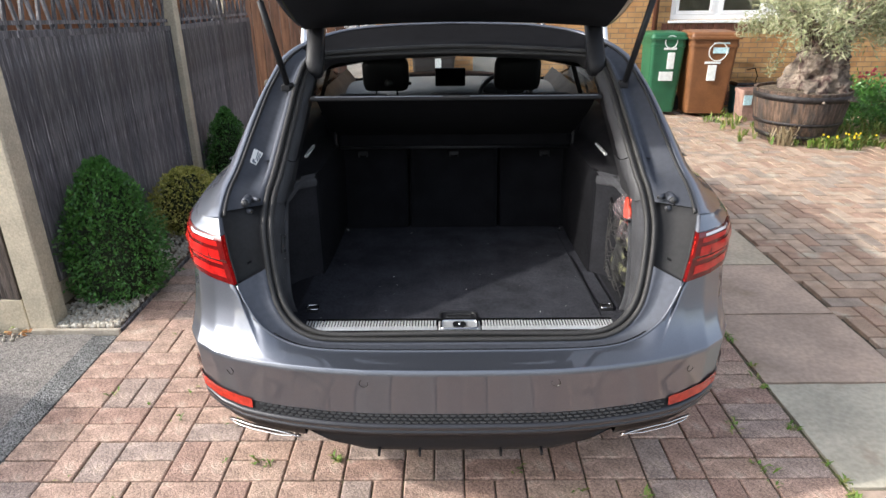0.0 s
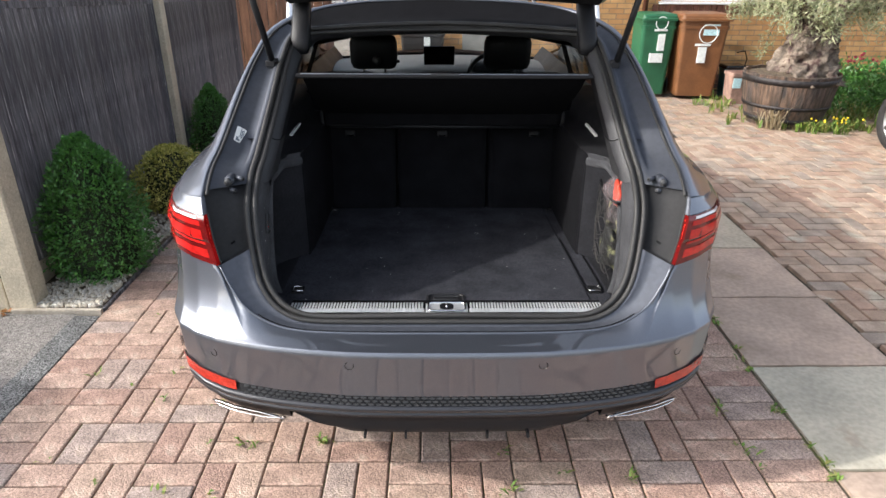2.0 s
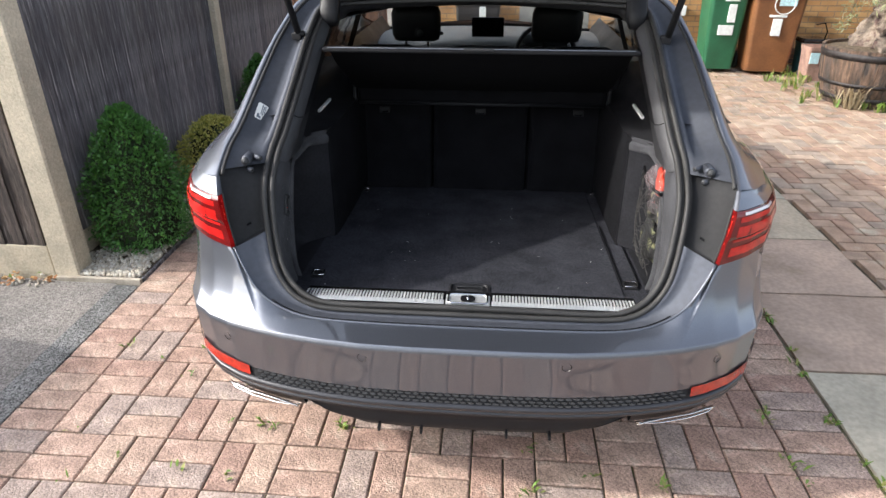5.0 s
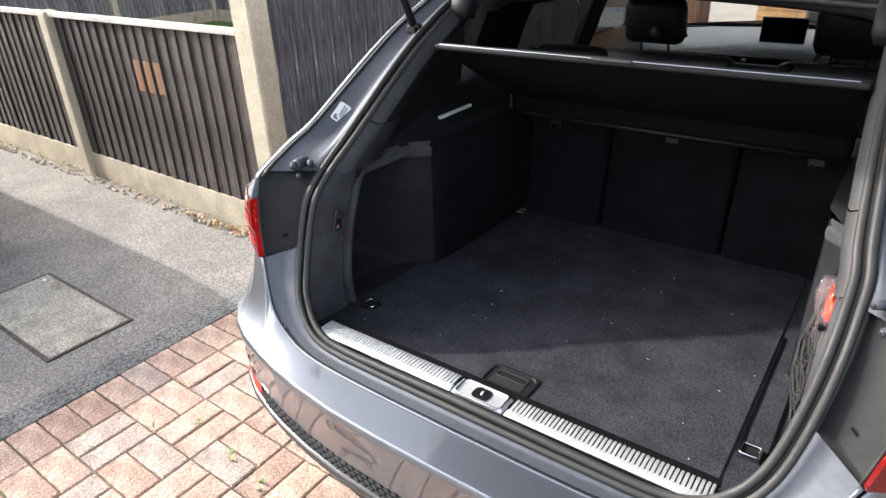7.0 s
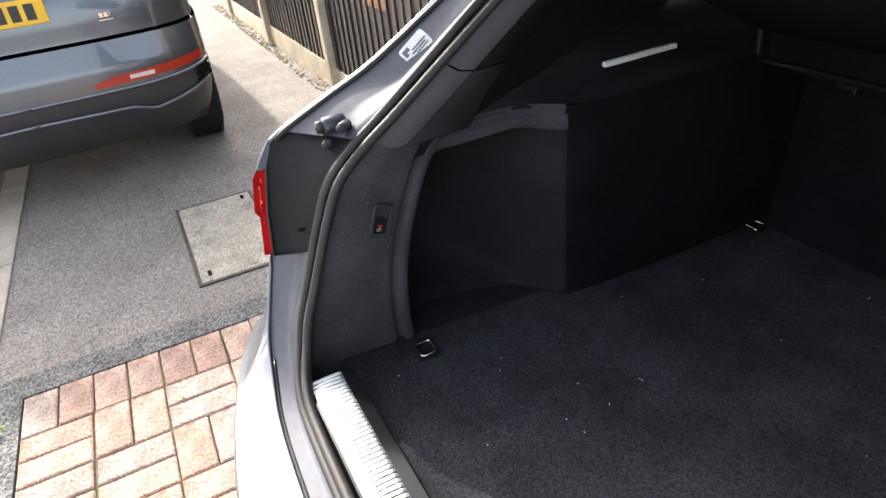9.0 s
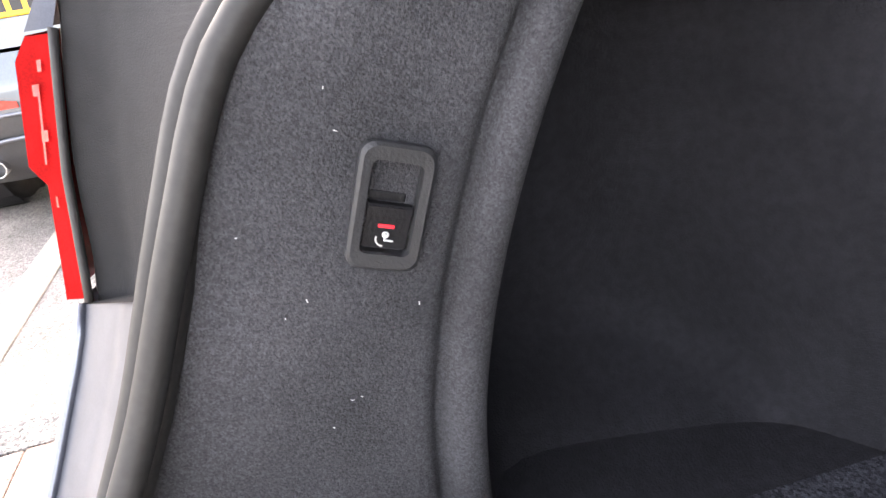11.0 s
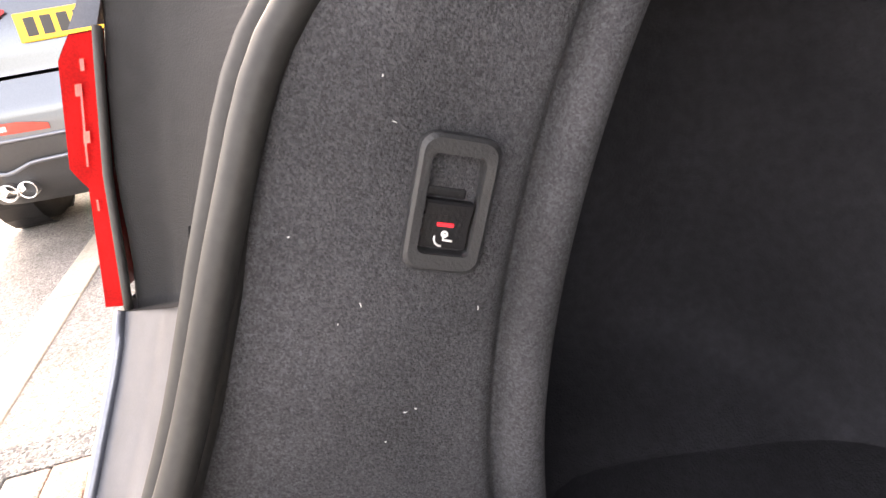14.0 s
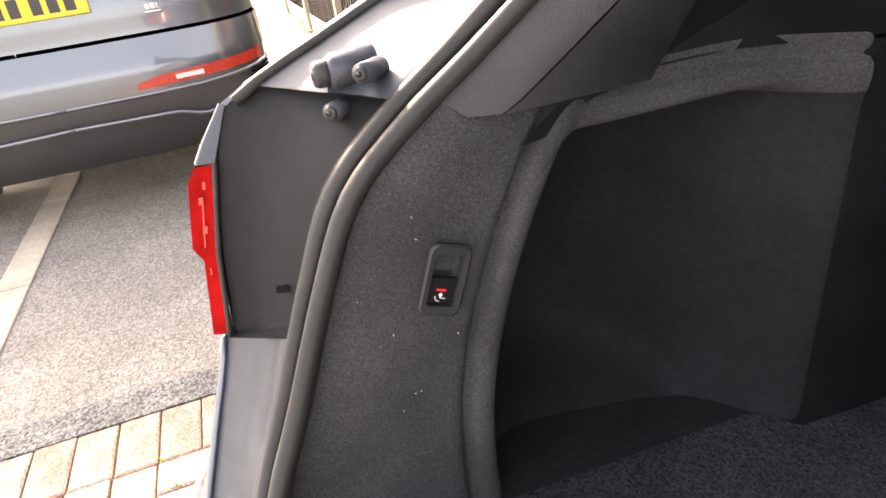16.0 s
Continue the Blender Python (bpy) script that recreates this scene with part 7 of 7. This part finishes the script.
drive = thing("driveway", "red, buff and grey block paving in basket weave with mossy joints", "paving", (0, 0, 0), kind="structure")
rp = random.Random(42)
cache = {}
near, far = [], []
for b in layout_drive():
    near.append(b) if b[1] < 1.02 and abs(b[0]) < 2 and not (abs(b[0]) < .62 and b[1] > .32) else far.append(b)
near.sort(key=lambda q: q[1])
far += near[300:]
for x, y, w, d in near[:300]:
    key = (round(w, 4), round(d, 4))
    if key not in cache:
        v, f = paver_mesh(w, d)
        me = bpy.data.meshes.new("paver")
        me.from_pydata(v, [], f)
        me.materials.append(m_paver)
        cache[key] = me
    ob = new("paver", cache[key])
    ob.parent = drive
    ob.location = (x + rp.uniform(-.0012, .0012), y + rp.uniform(-.0012, .0012), rp.uniform(-.002, .002))
    ob.rotation_euler = (rp.uniform(-.006, .006), rp.uniform(-.006, .006), rp.uniform(-.006, .006))
ob = new("far_pavers", joined(far, "far_pavers", m_paver_far, 2))
ob.parent = drive
tagged(ob, kind="stuff")
court = thing("courtyard", "buff and red herringbone block paving of the shared courtyard", "paving", (6, 3, 0), kind="structure")
blocks, cell = [], .1065
for i in range(-1, 114):
    for j in range(0, 75):
        x, y, r = 2.06 + i * cell, -.77 + j * cell, (i - j) % 4
        if r == 0:
            blocks.append((x + cell, y + cell / 2, 2 * cell - .013, cell - .013))
        elif r == 2:
            blocks.append((x + cell / 2, y, cell - .013, 2 * cell - .013) if j else (x + cell / 2, y + cell / 2 - .003, cell - .013, cell - .0065))
blocks = [q if q[0] - q[2] / 2 > 2.03 else ((q[0] + q[2] / 2 + 2.03) / 2, q[1], q[0] + q[2] / 2 - 2.03, q[3]) for q in blocks if q[0] + q[2] / 2 > 2.06]
ob = new("court_pavers", joined(blocks, "court_pavers", m_court, 7, .002, .006, .002))
ob.parent = court
ob.matrix_parent_inverse = Matrix.Translation((-6, -3, 0))
tagged(ob, kind="stuff")
path = thing("slab_path", "row of weathered buff stone slabs beside the drive", "paving", (1.7, 2, 0), kind="structure")
rs = random.Random(9)
y = -.80
ys = [-.62, .02, .652, 1.279, 1.911, 2.535, 3.16, 3.79, 4.42, 5.05, 5.7, 6.3]
for a, b in zip(ys, ys[1:]):
    bm = bmesh.new()
    n = 10
    loft([[Vector((1.372 + (.652) * i / n, a + .008 + (b - a - .016) * j / n, .006 + .003 * noise.noise(Vector((i * .4, j * .4 + a * 9, 1))) - (.006 if i in (0, n) or j in (0, n) else 0))) for i in range(n + 1)] for j in range(n + 1)], bm=bm)
    r = bmesh.ops.extrude_edge_only(bm, edges=[e for e in bm.edges if e.is_boundary])
    for v in r["geom"]:
        if isinstance(v, bmesh.types.BMVert):
            v.co.z = -.05
    ob = part("slab", bm, m_slab, path, "", False)
    ob.matrix_parent_inverse = Matrix.Translation((-1.7, -2, 0))
